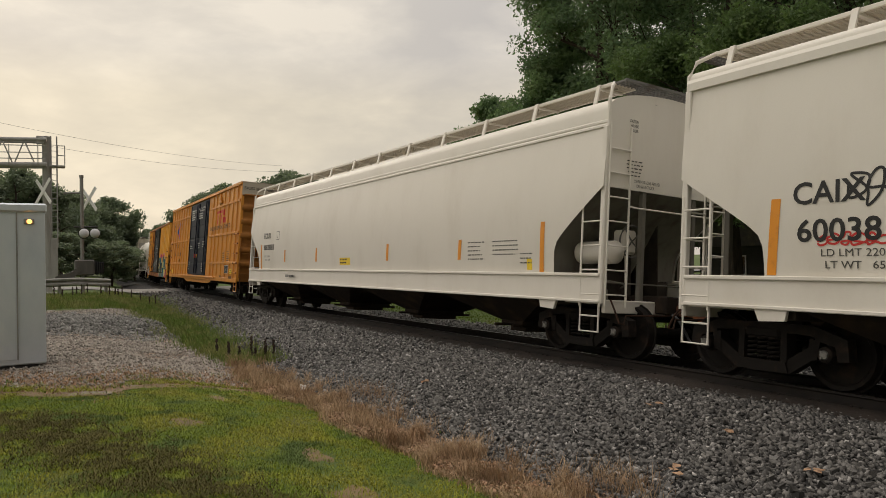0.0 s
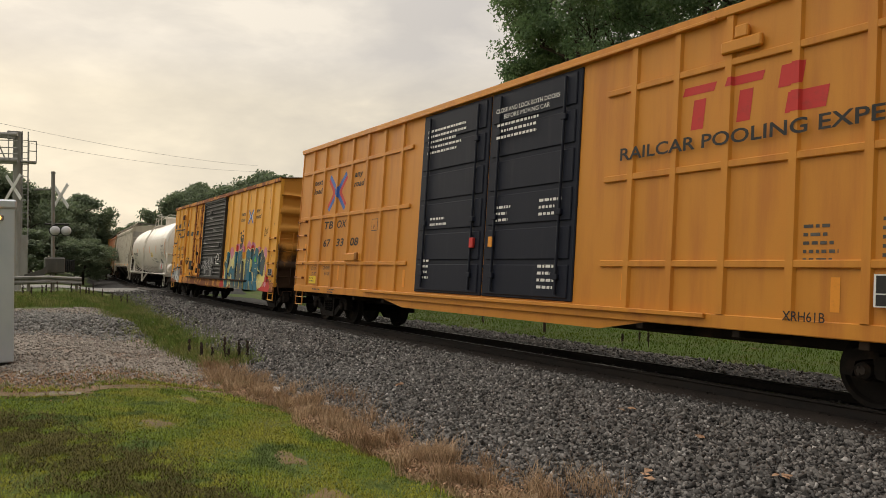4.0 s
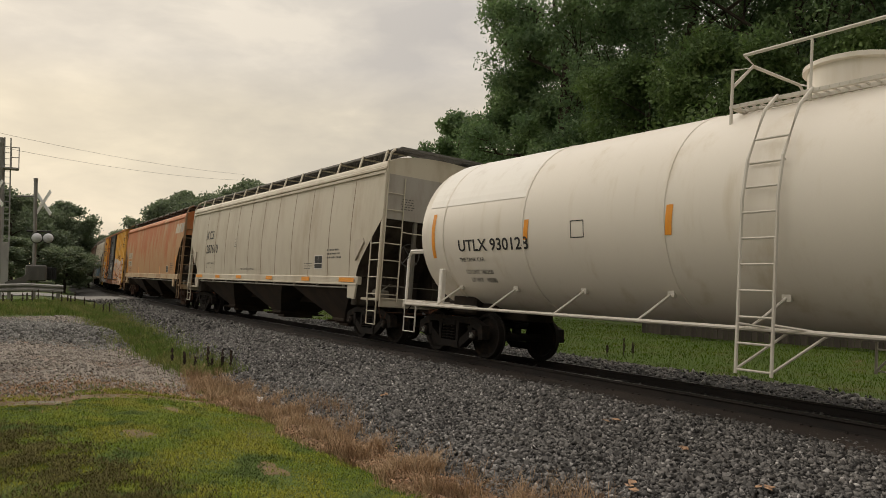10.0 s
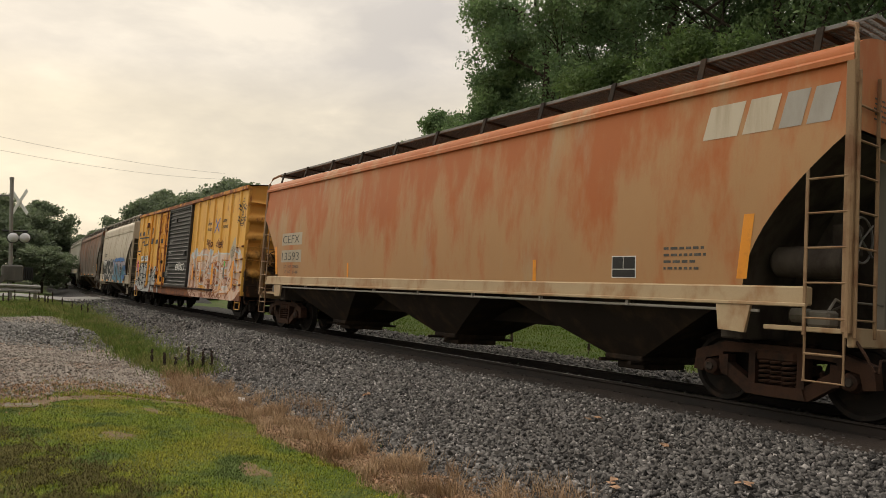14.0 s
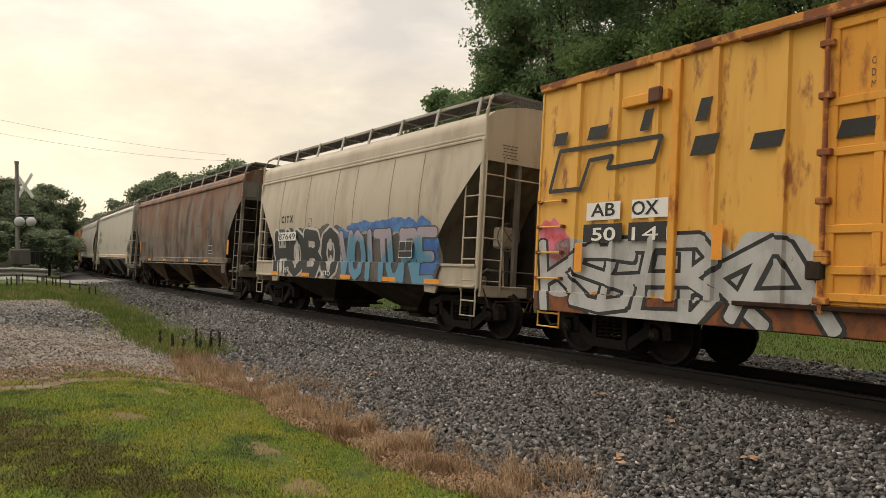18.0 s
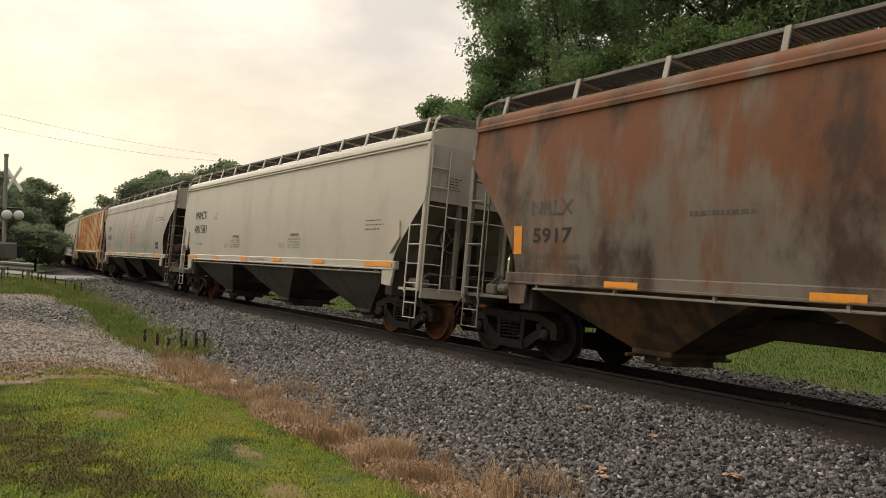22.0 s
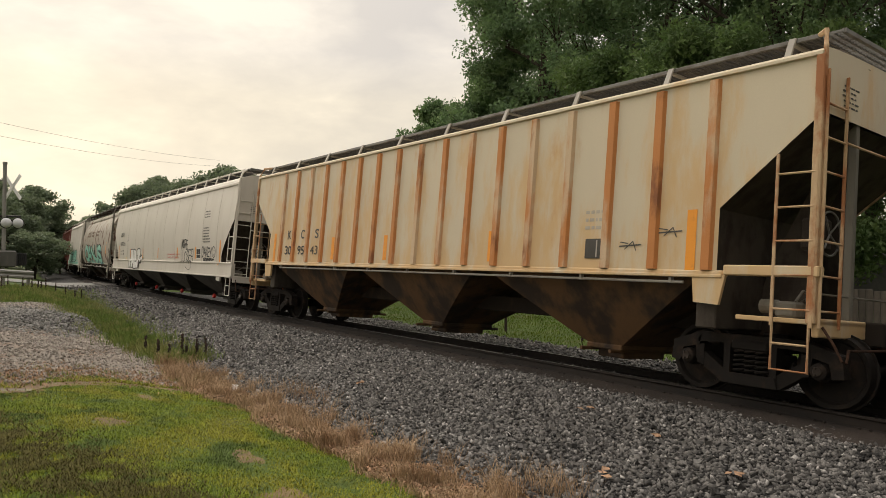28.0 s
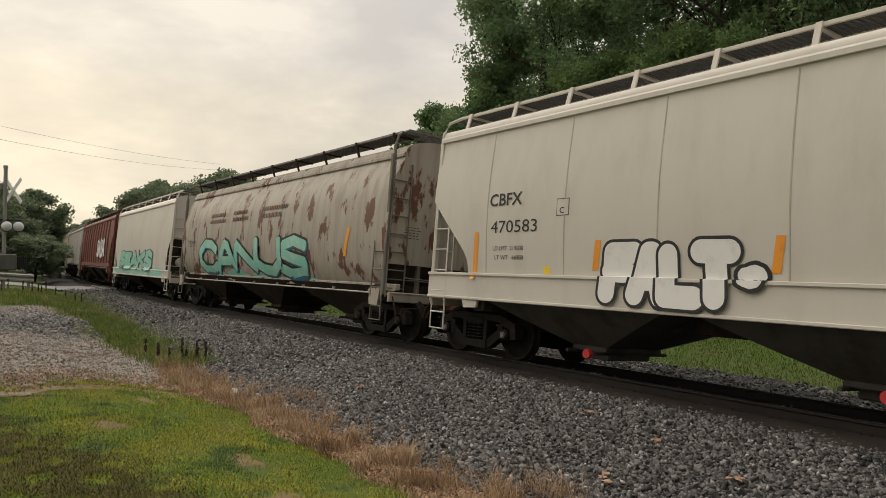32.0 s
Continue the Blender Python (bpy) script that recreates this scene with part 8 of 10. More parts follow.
def box_letters(c, p, mark, number, ink=None, drop=0.0):
    """The trade name as plain slanted blocks, one for each letter, then the mark and number."""
    for x0, x1, z0_, z1_ in ((-7.72, -7.44, 3.38, 3.58), (-6.96, -6.58, 3.38, 3.58), (-5.92, -5.76, 3.38, 3.68), (-4.98, -4.80, 3.38, 3.68),
                             (-5.04, -4.66, 2.92, 3.18), (-4.16, -3.76, 2.90, 3.10), (-3.10, -2.70, 2.90, 3.10)):
        k = 0.30 * (z1_ - z0_)
        s = Shape().add(on_side([(x0, z0_), (x1, z0_), (x1 + k, z1_), (x0 + k, z1_)], p, 0.060), [(0, 1, 2, 3)])
        part("trade_name", s, M_INK, c, "plain black block of a trade name")
    t = Shape()
    corners = ((-7.75, 2.63), (-7.55, 3.28), (-5.52, 3.26), (-5.64, 2.92), (-6.5, 2.90), (-6.42, 3.08), (-6.88, 3.06), (-7.05, 2.63))
    stroke_mesh(t, [[*corners, corners[0]]], 0.034, p, 0.058, 0.6)
    part("trade_mark", t, M_INK, c, "black outline of a trade mark")
    for text, x, z, mt in ((mark[:2], -6.80, 2.36, M_INK), (mark[3:], -6.0, 2.35, M_INK), (number[:2], -6.77, 1.99, ink or M_INK), (number[3:], -5.98, 1.98, ink or M_INK)):
        letters(c, text, x, z - drop, 0.2, mt, p, width=0.19 * len(text) + 0.1, out=0.059)
    # old door hardware with rusty fittings
    for x0, x1, z0_, z1_ in ((-6.24, -5.42, 3.76, 3.92), (-6.12, -5.26, 1.56, 1.72))[:1 if drop else 2]:
        b = part("door_stop", Shape().box(x0, x1, -1.60, -1.50, z0_, z1_, 0.015), M_PLUG, c)
        part("door_stop_bracket", Shape().box(x1 - 0.30, x1 - 0.08, -1.66, -1.58, z0_ - 0.02, z1_ + 0.04, 0.02), M_RUST, b)
    part("door_post", Shape().box(-5.36, -5.24, -1.57, -1.49, 0.95, 4.30, 0.01), M_PLUG, c)


build_train()
# ---- ground, track bed ----
def ease(a, b, x):
    k = np.clip((np.asarray(x, float) - a) / (b - a), 0, 1)
    return k * k * (3 - 2 * k)


def beside(x, y):
    """(u, near) of places on the plan: distance along the track and from its middle towards the camera."""
    x, y = np.asarray(x, float), np.asarray(y, float)
    u = -x
    for _ in range(4):
        a = np.interp(u, GRID_U, GRID_H)
        dx, dy = x - np.interp(u, GRID_U, GRID_X), y - np.interp(u, GRID_U, GRID_Y)
        u = u - dx * np.cos(a) + dy * np.sin(a)
    a = np.interp(u, GRID_U, GRID_H)
    dx, dy = x - np.interp(u, GRID_U, GRID_X), y - np.interp(u, GRID_U, GRID_Y)
    return u, -dx * np.sin(a) - dy * np.cos(a)


CROSS_U = 49.0


def toe_of(u):
    return 5.3 - 1.6 * ease(20, 44, u)


def ground_z(x, y):
    u, q = beside(x, y)
    x, y = np.asarray(x, float), np.asarray(y, float)
    bump = 0.022 * np.sin(0.9 * x + 1.3 * np.sin(0.7 * y)) * np.cos(1.1 * y) + 0.010 * np.sin(3.1 * x + 2 * np.sin(2.3 * y)) * np.cos(2.9 * y + x)
    road = 1 - ease(2.5, 6.0, np.abs(u - CROSS_U + 0.12 * q))
    toe = toe_of(u)
    near = np.where(q < 2.0, -0.24 + 0.05 * q,
                    np.where(q < toe, -0.14 - 0.30 * np.clip((q - 2.0) / (toe - 2.0), 0, 1) ** 1.1, -0.44 + 0.36 * ease(0, 3.5, q - toe)))
    near = near + ease(18, 38, u) * ease(3.2, 6.5, q) * (0.34 - near) * 0.95
    far = np.where(q > -2.0, -0.24 + 0.05 * q, -0.34 - 0.14 * ease(2.0, 4.2, -q))
    z = np.where(q > 0, near, far)
    z = z * (1 - road) + road * (0.02 + 0.33 * ease(3.2, 7, q)) - np.where(np.abs(q) < 2, 0.04, 0) * road
    return z + bump * ease(1.5, 4.0, np.abs(q)) * (1 - road)


def sheet(name, xs, ys, lift, mat, inside=None, label="", kind="structure", category="ground"):
    gx, gy = np.meshgrid(np.array(xs, float), np.array(ys, float), indexing="ij")
    gz = ground_z(gx, gy) + lift
    v = np.stack([gx, gy, gz], -1).reshape(-1, 3).tolist()
    n = len(ys)
    cx, cy = (gx[1:, 1:] + gx[:-1, :-1]) / 2, (gy[1:, 1:] + gy[:-1, :-1]) / 2
    keep = np.ones(cx.shape, bool) if inside is None else inside(cx, cy)
    f = [(i * n + j, (i + 1) * n + j, (i + 1) * n + j + 1, i * n + j + 1) for i, j in zip(*np.nonzero(keep))]
    me = bpy.data.meshes.new(name)
    me.from_pydata(v, [], f)
    bm = bmesh.new()
    bm.from_mesh(me)
    bmesh.ops.delete(bm, geom=[q for q in bm.verts if not q.link_faces], context="VERTS")
    bm.to_mesh(me)
    bm.free()
    me.polygons.foreach_set("use_smooth", [True] * len(me.polygons))
    me.materials.append(mat)
    return tagged(new(name, me), label, category, "", kind)


M_SOIL = surface("lawn_thatch_soil", (0.062, 0.098, 0.014), (0.085, 0.09, 0.024), 0.5, 0.72, (1, 1, 1), 1.1, rough=0.95, fine=0.3, bump=0.6, bump_size=45,
                 third=(0.15, 0.10, 0.055), third_at=(0.62, 0.72), third_size=0.9)
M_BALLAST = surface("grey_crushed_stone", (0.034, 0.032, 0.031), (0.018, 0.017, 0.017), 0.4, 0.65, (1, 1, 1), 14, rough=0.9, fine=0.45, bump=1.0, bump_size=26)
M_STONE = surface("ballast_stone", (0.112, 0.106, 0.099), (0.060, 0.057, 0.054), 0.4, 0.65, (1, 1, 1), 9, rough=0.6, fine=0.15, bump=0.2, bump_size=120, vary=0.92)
M_PAD = surface("pale_limestone_gravel", (0.25, 0.22, 0.185), (0.17, 0.14, 0.115), 0.42, 0.68, (1, 1, 1), 1.3, rough=0.95, fine=0.35, bump=0.8, bump_size=30,
                third=(0.22, 0.15, 0.105), third_at=(0.50, 0.66), third_size=0.6)
M_ROAD = surface("worn_pale_asphalt", (0.24, 0.235, 0.22), (0.17, 0.165, 0.155), 0.4, 0.7, (1, 1, 1), 1.2, rough=0.9, fine=0.2, bump=0.4, bump_size=60)


def in_ballast(x, y):
    u, q = beside(x, y)
    edge = 0.16 * np.sin(1.7 * x) + 0.10 * np.sin(4.3 * x + 1)
    return (q > -4.0 + edge) & (q < toe_of(u) - 0.12 + edge)


def build_ground():
    xs = sorted(set([-900, -600, -400, -300, -240, -200, -170, -150, -135, -120] + [-110 + 2.5 * k for k in range(29)] + [-40 + 0.5 * k for k in range(95)]
                    + [8, 10, 13, 17, 22, 30, 45, 70, 110, 200, 400, 900]))
    ys = sorted(set([-900, -500, -250, -120, -60, -35, -22, -15, -11, -8] + [-6 + 0.5 * k for k in range(65)] + [27, 28.5, 30, 33, 37, 42, 50, 62, 80, 110, 150, 220, 350, 600, 900]))
    sheet("ground", xs, ys, -0.03, M_SOIL, None, "mown green lawn ground that runs to the horizon")
    xs = [-150 + 2.0 * k for k in range(56)] + [-39 + 0.2 * k for k in range(219)] + [5 + 1.5 * k for k in range(24)]
    ys = [3.0 + 0.15 * k for k in range(112)] + [20 + 0.8 * k for k in range(12)]
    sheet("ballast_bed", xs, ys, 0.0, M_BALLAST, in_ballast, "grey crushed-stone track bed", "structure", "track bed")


build_ground()
# Near-black stone: the shade under the cars is put into its colour.
M_SHADEDBED = surface("shade_dark_ballast", (0.030, 0.028, 0.026), (0.018, 0.017, 0.016), 0.4, 0.65, (1, 1, 1), 9, rough=0.85, fine=0.4, bump=0.8, bump_size=26)


def between_rails(x, y):
    u, q = beside(x, y)
    return (np.abs(q) < 1.15) & (np.abs(u - CROSS_U) > 3.4)


sheet("track_middle", [-60 + 0.5 * k for k in range(141)], [8.0 + 0.15 * k for k in range(30)], 0.012, M_SHADEDBED, between_rails, "stone between the rails, coloured dark for the shade under the train", "structure", "track bed")


def rail_run(u0, u1, near, name):
    prof = [(-0.07, -0.175), (-0.07, -0.155), (-0.012, -0.135), (-0.010, -0.045), (-0.036, -0.030), (-0.036, -0.004), (-0.028, 0.0), (0.028, 0.0), (0.036, -0.004), (0.036, -0.030), (0.010, -0.045), (0.012, -0.135), (0.07, -0.155), (0.07, -0.175)]
    rows, head = [], []
    us = np.arange(u0, u1 + 0.1, 2.0)
    for u in us:
        rows.append([tuple(bedded(u, near + a, b)) for a, b in prof])
        head.append([tuple(bedded(u, near + a, b)) for a, b in ((-0.024, 0.0015), (0.024, 0.0015))])
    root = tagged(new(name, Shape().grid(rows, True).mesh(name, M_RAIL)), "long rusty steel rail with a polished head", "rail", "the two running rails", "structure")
    part("rail_head", Shape().grid(head, True), M_RAILTOP, root, "bright worn rail head")
    return root


rail_run(-130, 170, 0.755, "rail")
# Brown dust, with the shadow of the passing train put into its colour.
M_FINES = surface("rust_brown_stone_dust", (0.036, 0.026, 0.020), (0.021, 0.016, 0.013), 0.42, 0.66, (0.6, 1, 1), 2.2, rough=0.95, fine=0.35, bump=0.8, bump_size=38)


def build_fines():
    """Brown brake dust and fine stone that buries the tie ends beside the near rail, coloured darker for the train's
    shade.
    """
    rows = []
    for k in range(220):
        u = -14 + 0.35 * k
        w = 0.10 * math.sin(1.9 * u) + 0.06 * math.sin(5.3 * u)
        row = [tuple(bedded(u, 0.80, -0.15)), tuple(bedded(u, 1.12, -0.168)), tuple(bedded(u, 1.38 + w, -0.20))]
        x, y, z = track(u, 1.80 + 1.5 * w)
        row.append((x, y, float(ground_z(x, y)) - 0.02))
        rows.append(row)
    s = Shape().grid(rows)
    tagged(new("stone_dust", s.mesh("stone_dust", M_FINES, 60)), "rust-brown stone dust along the near rail, train shade in its colour", "track bed", "", "structure")


build_fines()
rail_run(-130, 170, -0.755, "rail")
# ---- loose stone, grass, weeds ----
def joined(name, v, f, mat, label="", category="", kind="stuff", parent=None):
    """A mesh from arrays: vertices (n, 3) and faces of equal size (m, k)."""
    v, f = np.asarray(v, np.float32), np.asarray(f, np.int32)
    me = bpy.data.meshes.new(name)
    k = f.shape[1]
    me.vertices.add(len(v))
    me.vertices.foreach_set("co", v.ravel())
    me.loops.add(f.size)
    me.loops.foreach_set("vertex_index", f.ravel())
    me.polygons.add(len(f))
    me.polygons.foreach_set("loop_start", np.arange(0, f.size, k, dtype=np.int32))
    me.update(calc_edges=True)
    me.materials.append(mat)
    ob = new(name, me)
    ob.parent = parent
    return tagged(ob, label, category, "", kind)


M_STONEPALE = surface("pale_ballast_chip", (0.34, 0.325, 0.31), (0.22, 0.21, 0.20), 0.4, 0.65, (1, 1, 1), 9, rough=0.6, fine=0.15, bump=0.2, bump_size=120, vary=0.4)
CHIP_V = np.array([(x, y, z) for x in (-1, 1) for y in (-1, 1) for z in (-1, 1)]) * 0.72
CHIP_F = np.array([(0, 1, 3), (0, 3, 2), (4, 6, 7), (4, 7, 5), (0, 4, 5), (0, 5, 1), (2, 3, 7), (2, 7, 6), (0, 2, 6), (0, 6, 4), (1, 5, 7), (1, 7, 3)])


def stones(rng, x, y, z, size):
    """Angular chips of broken stone at the given places."""
    n = len(x)
    p = CHIP_V[None] * rng.uniform(0.45, 1.2, (n, 8, 1)) + rng.uniform(-0.16, 0.16, (n, 8, 3))
    p = p * (rng.uniform(0.6, 1.25, (n, 1, 3)) * np.array([1.15, 0.95, 0.8]))
    a, b, c = rng.uniform(0, 6.28, n), rng.uniform(-0.9, 0.9, n), rng.uniform(-0.9, 0.9, n)
    px, py, pz = p[..., 0], p[..., 1], p[..., 2]
    for q, (i, j) in ((b, (1, 2)), (c, (0, 2)), (a, (0, 1))):
        cq, sq = np.cos(q)[:, None], np.sin(q)[:, None]
        w = [px, py, pz]
        w[i], w[j] = w[i] * cq - w[j] * sq, w[i] * sq + w[j] * cq
        px, py, pz = w
    s = np.asarray(size).reshape(-1, 1)
    v = np.stack([px * s + x[:, None], py * s + y[:, None], pz * s + z[:, None]], -1)
    f = CHIP_F[None] + 8 * np.arange(n)[:, None, None]
    return v.reshape(-1, 3), f.reshape(-1, 3)


def strewn(rng, n, x0, x1, near0, near1):
    """Places between two distances from the track."""
    u = rng.uniform(-x1, -x0, n)
    q = rng.uniform(near0, near1, n)
    a = np.interp(u, GRID_U, GRID_H)
    return np.interp(u, GRID_U, GRID_X) - np.sin(a) * q, np.interp(u, GRID_U, GRID_Y) - np.cos(a) * q, u, q


def build_ballast():
    bed = bpy.data.objects["ballast_bed"]
    rng = np.random.default_rng(5)
    out_v, out_f, base = [], [], 0
    for n, x0, x1, q0, q1, s0, s1 in ((50000, -13, -1.9, 1.0, 5.35, 0.015, 0.032), (19000, -24, -13, 1.0, 5.3, 0.019, 0.038), (8000, -46, -24, 1.0, 4.8, 0.03, 0.06),
                                      (2200, -1.9, 9, 1.0, 5.2, 0.03, 0.05), (6000, -30, -3, -4.1, -0.95, 0.026, 0.05), (1300, -30, -3, -0.6, 0.6, 0.022, 0.042)):
        x, y, u, q = strewn(rng, n, x0, x1, q0, q1)
        ok = q < toe_of(u) - 0.02 + rng.normal(0, 0.10, n) if q1 > 0 else np.ones(n, bool)
        ok &= ~((np.abs(np.abs(q) - 0.755) < 0.10))
        x, y, q = x[ok], y[ok], q[ok]
        s = rng.uniform(s0, s1, len(x)) * rng.choice([0.7, 1, 1, 1.25], len(x))
        z = ground_z(x, y) + s * rng.uniform(0.05, 0.55, len(x))
        v, f = stones(rng, x, y, z, s)
        out_v.append(v)
        out_f.append(f + base)
        base += len(v)
    joined("loose_ballast", np.concatenate(out_v), np.concatenate(out_f), M_STONE, "", "", "stuff", bed)
    x, y, u, q = strewn(rng, 3600, -24, -1.9, 1.1, 5.2)
    s = rng.uniform(0.014, 0.030, len(x))
    v, f = stones(rng, x, y, ground_z(x, y) + s * 0.75, s)
    joined("pale_ballast", v, f, M_STONEPALE, "", "", "stuff", bed)
    x, y, u, q = strewn(rng, 300, -7.5, -3.4, 2.6, 4.9)
    kinds = []
    for k in range(12):
        v, f = stones(rng, np.zeros(1), np.zeros(1), np.zeros(1), [1.0])
        me = bpy.data.meshes.new("stone")
        me.from_pydata(v.tolist(), [], f.tolist())
        me.materials.append(M_STONE)
        kinds.append(me)
    z = ground_z(x, y)
    for k in range(300):
        s = float(rng.uniform(0.026, 0.05))
        ob = new("stone", kinds[k % 12])
        ob.parent = bed
        ob.matrix_basis = Matrix.LocRotScale((float(x[k]), float(y[k]), float(z[k]) + s * 0.5), Euler((0, 0, float(rng.uniform(0, 6.28)))), (s, s, s))
    # pale stones and dead leaves that stand out
    xs, ys = np.array([-5.2, -4.75, -6.6, -10.2, -3.9]), np.array([6.5, 5.3, 6.9, 5.6, 6.1])
    for i in range(5):
        sh = Shape()
        r = random.Random(i)
        for k in range(4):
            cx, cy, a = xs[i] + r.uniform(-0.08, 0.08), ys[i] + r.uniform(-0.08, 0.08), r.uniform(0, 6.28)
            z0 = float(ground_z(cx, cy)) + 0.05
            pts = [(cx + 0.05 * math.cos(a + t) * w, cy + 0.05 * math.sin(a + t) * w, z0 + r.uniform(0, 0.03)) for t, w in ((0, 1.3), (1.3, 0.6), (2.4, 0.8), (3.3, 1.2), (4.6, 0.7), (5.6, 0.8))]
            sh.add(pts, [(0, 1, 2), (0, 2, 3), (0, 3, 4), (0, 4, 5)])
        tagged(new("dead_leaf", sh.mesh("dead_leaf", M_LEAFLITTER)), "curled orange-brown dead leaves lying on the ballast", "leaf", "dead leaves on the stones")
    # a white lump of stone at the edge of the dry grass
    v, f = stones(rng, np.array([-11.6]), np.array([4.08]), ground_z(np.array([-11.6]), np.array([4.08])) + 0.05, [0.085])
    me = bpy.data.meshes.new("white_stone")
    me.from_pydata(v.tolist(), [], f.tolist())
    me.materials.append(M_SPRAYW)
    tagged(new("white_stone", me), "small white stone lying in the dry grass", "stone")


M_LEAFLITTER = surface("dead_leaf_litter", (0.35, 0.215, 0.13), (0.25, 0.165, 0.105), 0.45, 0.65, (1, 1, 1), 8, rough=0.9, fine=0.2, bump=0.1, vary=0.35)
M_GRASS = surface("lawn_grass_blades", (0.166, 0.222, 0.017), (0.255, 0.258, 0.024), 0.42, 0.60, (1, 1, 1), 1.1, rough=0.7, fine=0.15, bump=0.0, vary=0.4,
                  third=(0.075, 0.115, 0.022), third_at=(0.52, 0.64), third_size=1.3, spec=0.2)
# Well below the near lawn: shade of trees and fence is coloured in.
M_FARGRASS = surface("shade_dark_far_grass_blades", (0.062, 0.110, 0.005), (0.086, 0.118, 0.008), 0.42, 0.62, (1, 1, 1), 0.6, rough=0.9, fine=0.15, bump=0.0, vary=0.3, spec=0.05)
M_STRAW = surface("dry_straw_grass", (0.42, 0.30, 0.185), (0.285, 0.18, 0.105), 0.42, 0.66, (1, 1, 1), 1.4, rough=0.8, fine=0.15, bump=0.0, vary=0.35, spec=0.2)
M_CLIP = surface("dried_grass_clippings", (0.098, 0.09, 0.032), (0.14, 0.125, 0.046), 0.45, 0.65, (1, 1, 1), 3, rough=0.9, fine=0.2, bump=0.0, vary=0.35, spec=0.1)
M_WEED = surface("tall_green_weeds", (0.115, 0.175, 0.03), (0.22, 0.225, 0.075), 0.42, 0.60, (1, 1, 1), 1.2, rough=0.75, fine=0.15, bump=0.0, vary=0.35, spec=0.2)
M_DOCK = surface("dark_brown_seed_stalk", (0.035, 0.024, 0.018), (0.06, 0.035, 0.022), 0.45, 0.65, (1, 1, 1), 6, rough=0.9, fine=0.2, bump=0.2)
M_DIRT = surface("bare_brown_soil", (0.20, 0.13, 0.07), (0.12, 0.088, 0.045), 0.4, 0.65, (1, 1, 1), 4, rough=0.95, fine=0.3, bump=0.6, bump_size=50)


M_MARGIN = surface("trodden_brown_soil", (0.235, 0.165, 0.10), (0.15, 0.10, 0.062), 0.42, 0.65, (1, 1, 1), 1.8, rough=0.95, fine=0.3, bump=0.7, bump_size=40,
                   third=(0.26, 0.225, 0.18), third_at=(0.55, 0.66), third_size=2.2)
M_PADSTONE = surface("limestone_chip", (0.30, 0.27, 0.235), (0.20, 0.17, 0.145), 0.42, 0.65, (1, 1, 1), 2, rough=0.9, fine=0.15, bump=0.15, bump_size=120, vary=0.4)
M_HEAP = surface("grey_limestone_heap", (0.20, 0.195, 0.18), (0.13, 0.125, 0.12), 0.42, 0.65, (1, 1, 1), 2, rough=0.9, fine=0.15, bump=0.2, bump_size=120, vary=0.45)


def blades(rng, x, y, z, tall, wide, lean):
    n = len(x)
    a = rng.uniform(0, 6.28, n)
    b = rng.uniform(0, 6.28, n)
    tall, wide = np.broadcast_to(tall, n), np.broadcast_to(wide, n)
    l = tall * lean * rng.uniform(0.2, 1.0, n)
    dx, dy = np.cos(a) * wide / 2, np.sin(a) * wide / 2
    lx, ly = np.cos(b) * l, np.sin(b) * l
    p = [np.stack([x - dx, y - dy, z], -1), np.stack([x + dx, y + dy, z], -1),
         np.stack([x + dx * 0.7 + lx * 0.4, y + dy * 0.7 + ly * 0.4, z + tall * 0.6], -1), np.stack([x - dx * 0.7 + lx * 0.4, y - dy * 0.7 + ly * 0.4, z + tall * 0.6], -1),
         np.stack([x + lx, y + ly, z + tall * np.sqrt(np.maximum(0.05, 1 - lean * lean * 0.4))], -1)]
    v = np.stack(p, 1).reshape(-1, 3)
    o = 5 * np.arange(n)[:, None]
    f = np.concatenate([np.array([[0, 1, 2]]) + o, np.array([[0, 2, 3]]) + o, np.array([[3, 2, 4]]) + o])
    return v, f


BARE = ((-9.2, 1.75, 0.34, 0.24), (-7.35, 2.75, 0.45, 0.22), (-5.9, 2.55, 0.40, 0.35), (-12.0, 1.2, 0.7, 0.3), (-11.2, 2.6, 0.5, 0.16), (-4.6, 3.1, 0.5, 0.3))


def lawn_edge(x):
    """Where the lawn ends and the straw begins, as y."""
    return np.interp(x, (-15, -13.1, -12.1, -10.3, -7.6, -6.1, -4.5, -2, 3), (0.3, 2.4, 3.6, 3.8, 3.75, 3.95, 3.95, 4.0, 4.0)) + 0.10 * np.sin(2.3 * np.asarray(x)) + 0.05 * np.sin(7 * np.asarray(x))


def lawn_far(y):
    """Where the lawn ends towards the gravel, as x."""
    return np.interp(y, (-6, -0.3, 1.05, 2.4, 3.4), (-12.6, -12.5, -11.9, -13.0, -12.3)) + 0.15 * np.sin(3 * np.asarray(y))


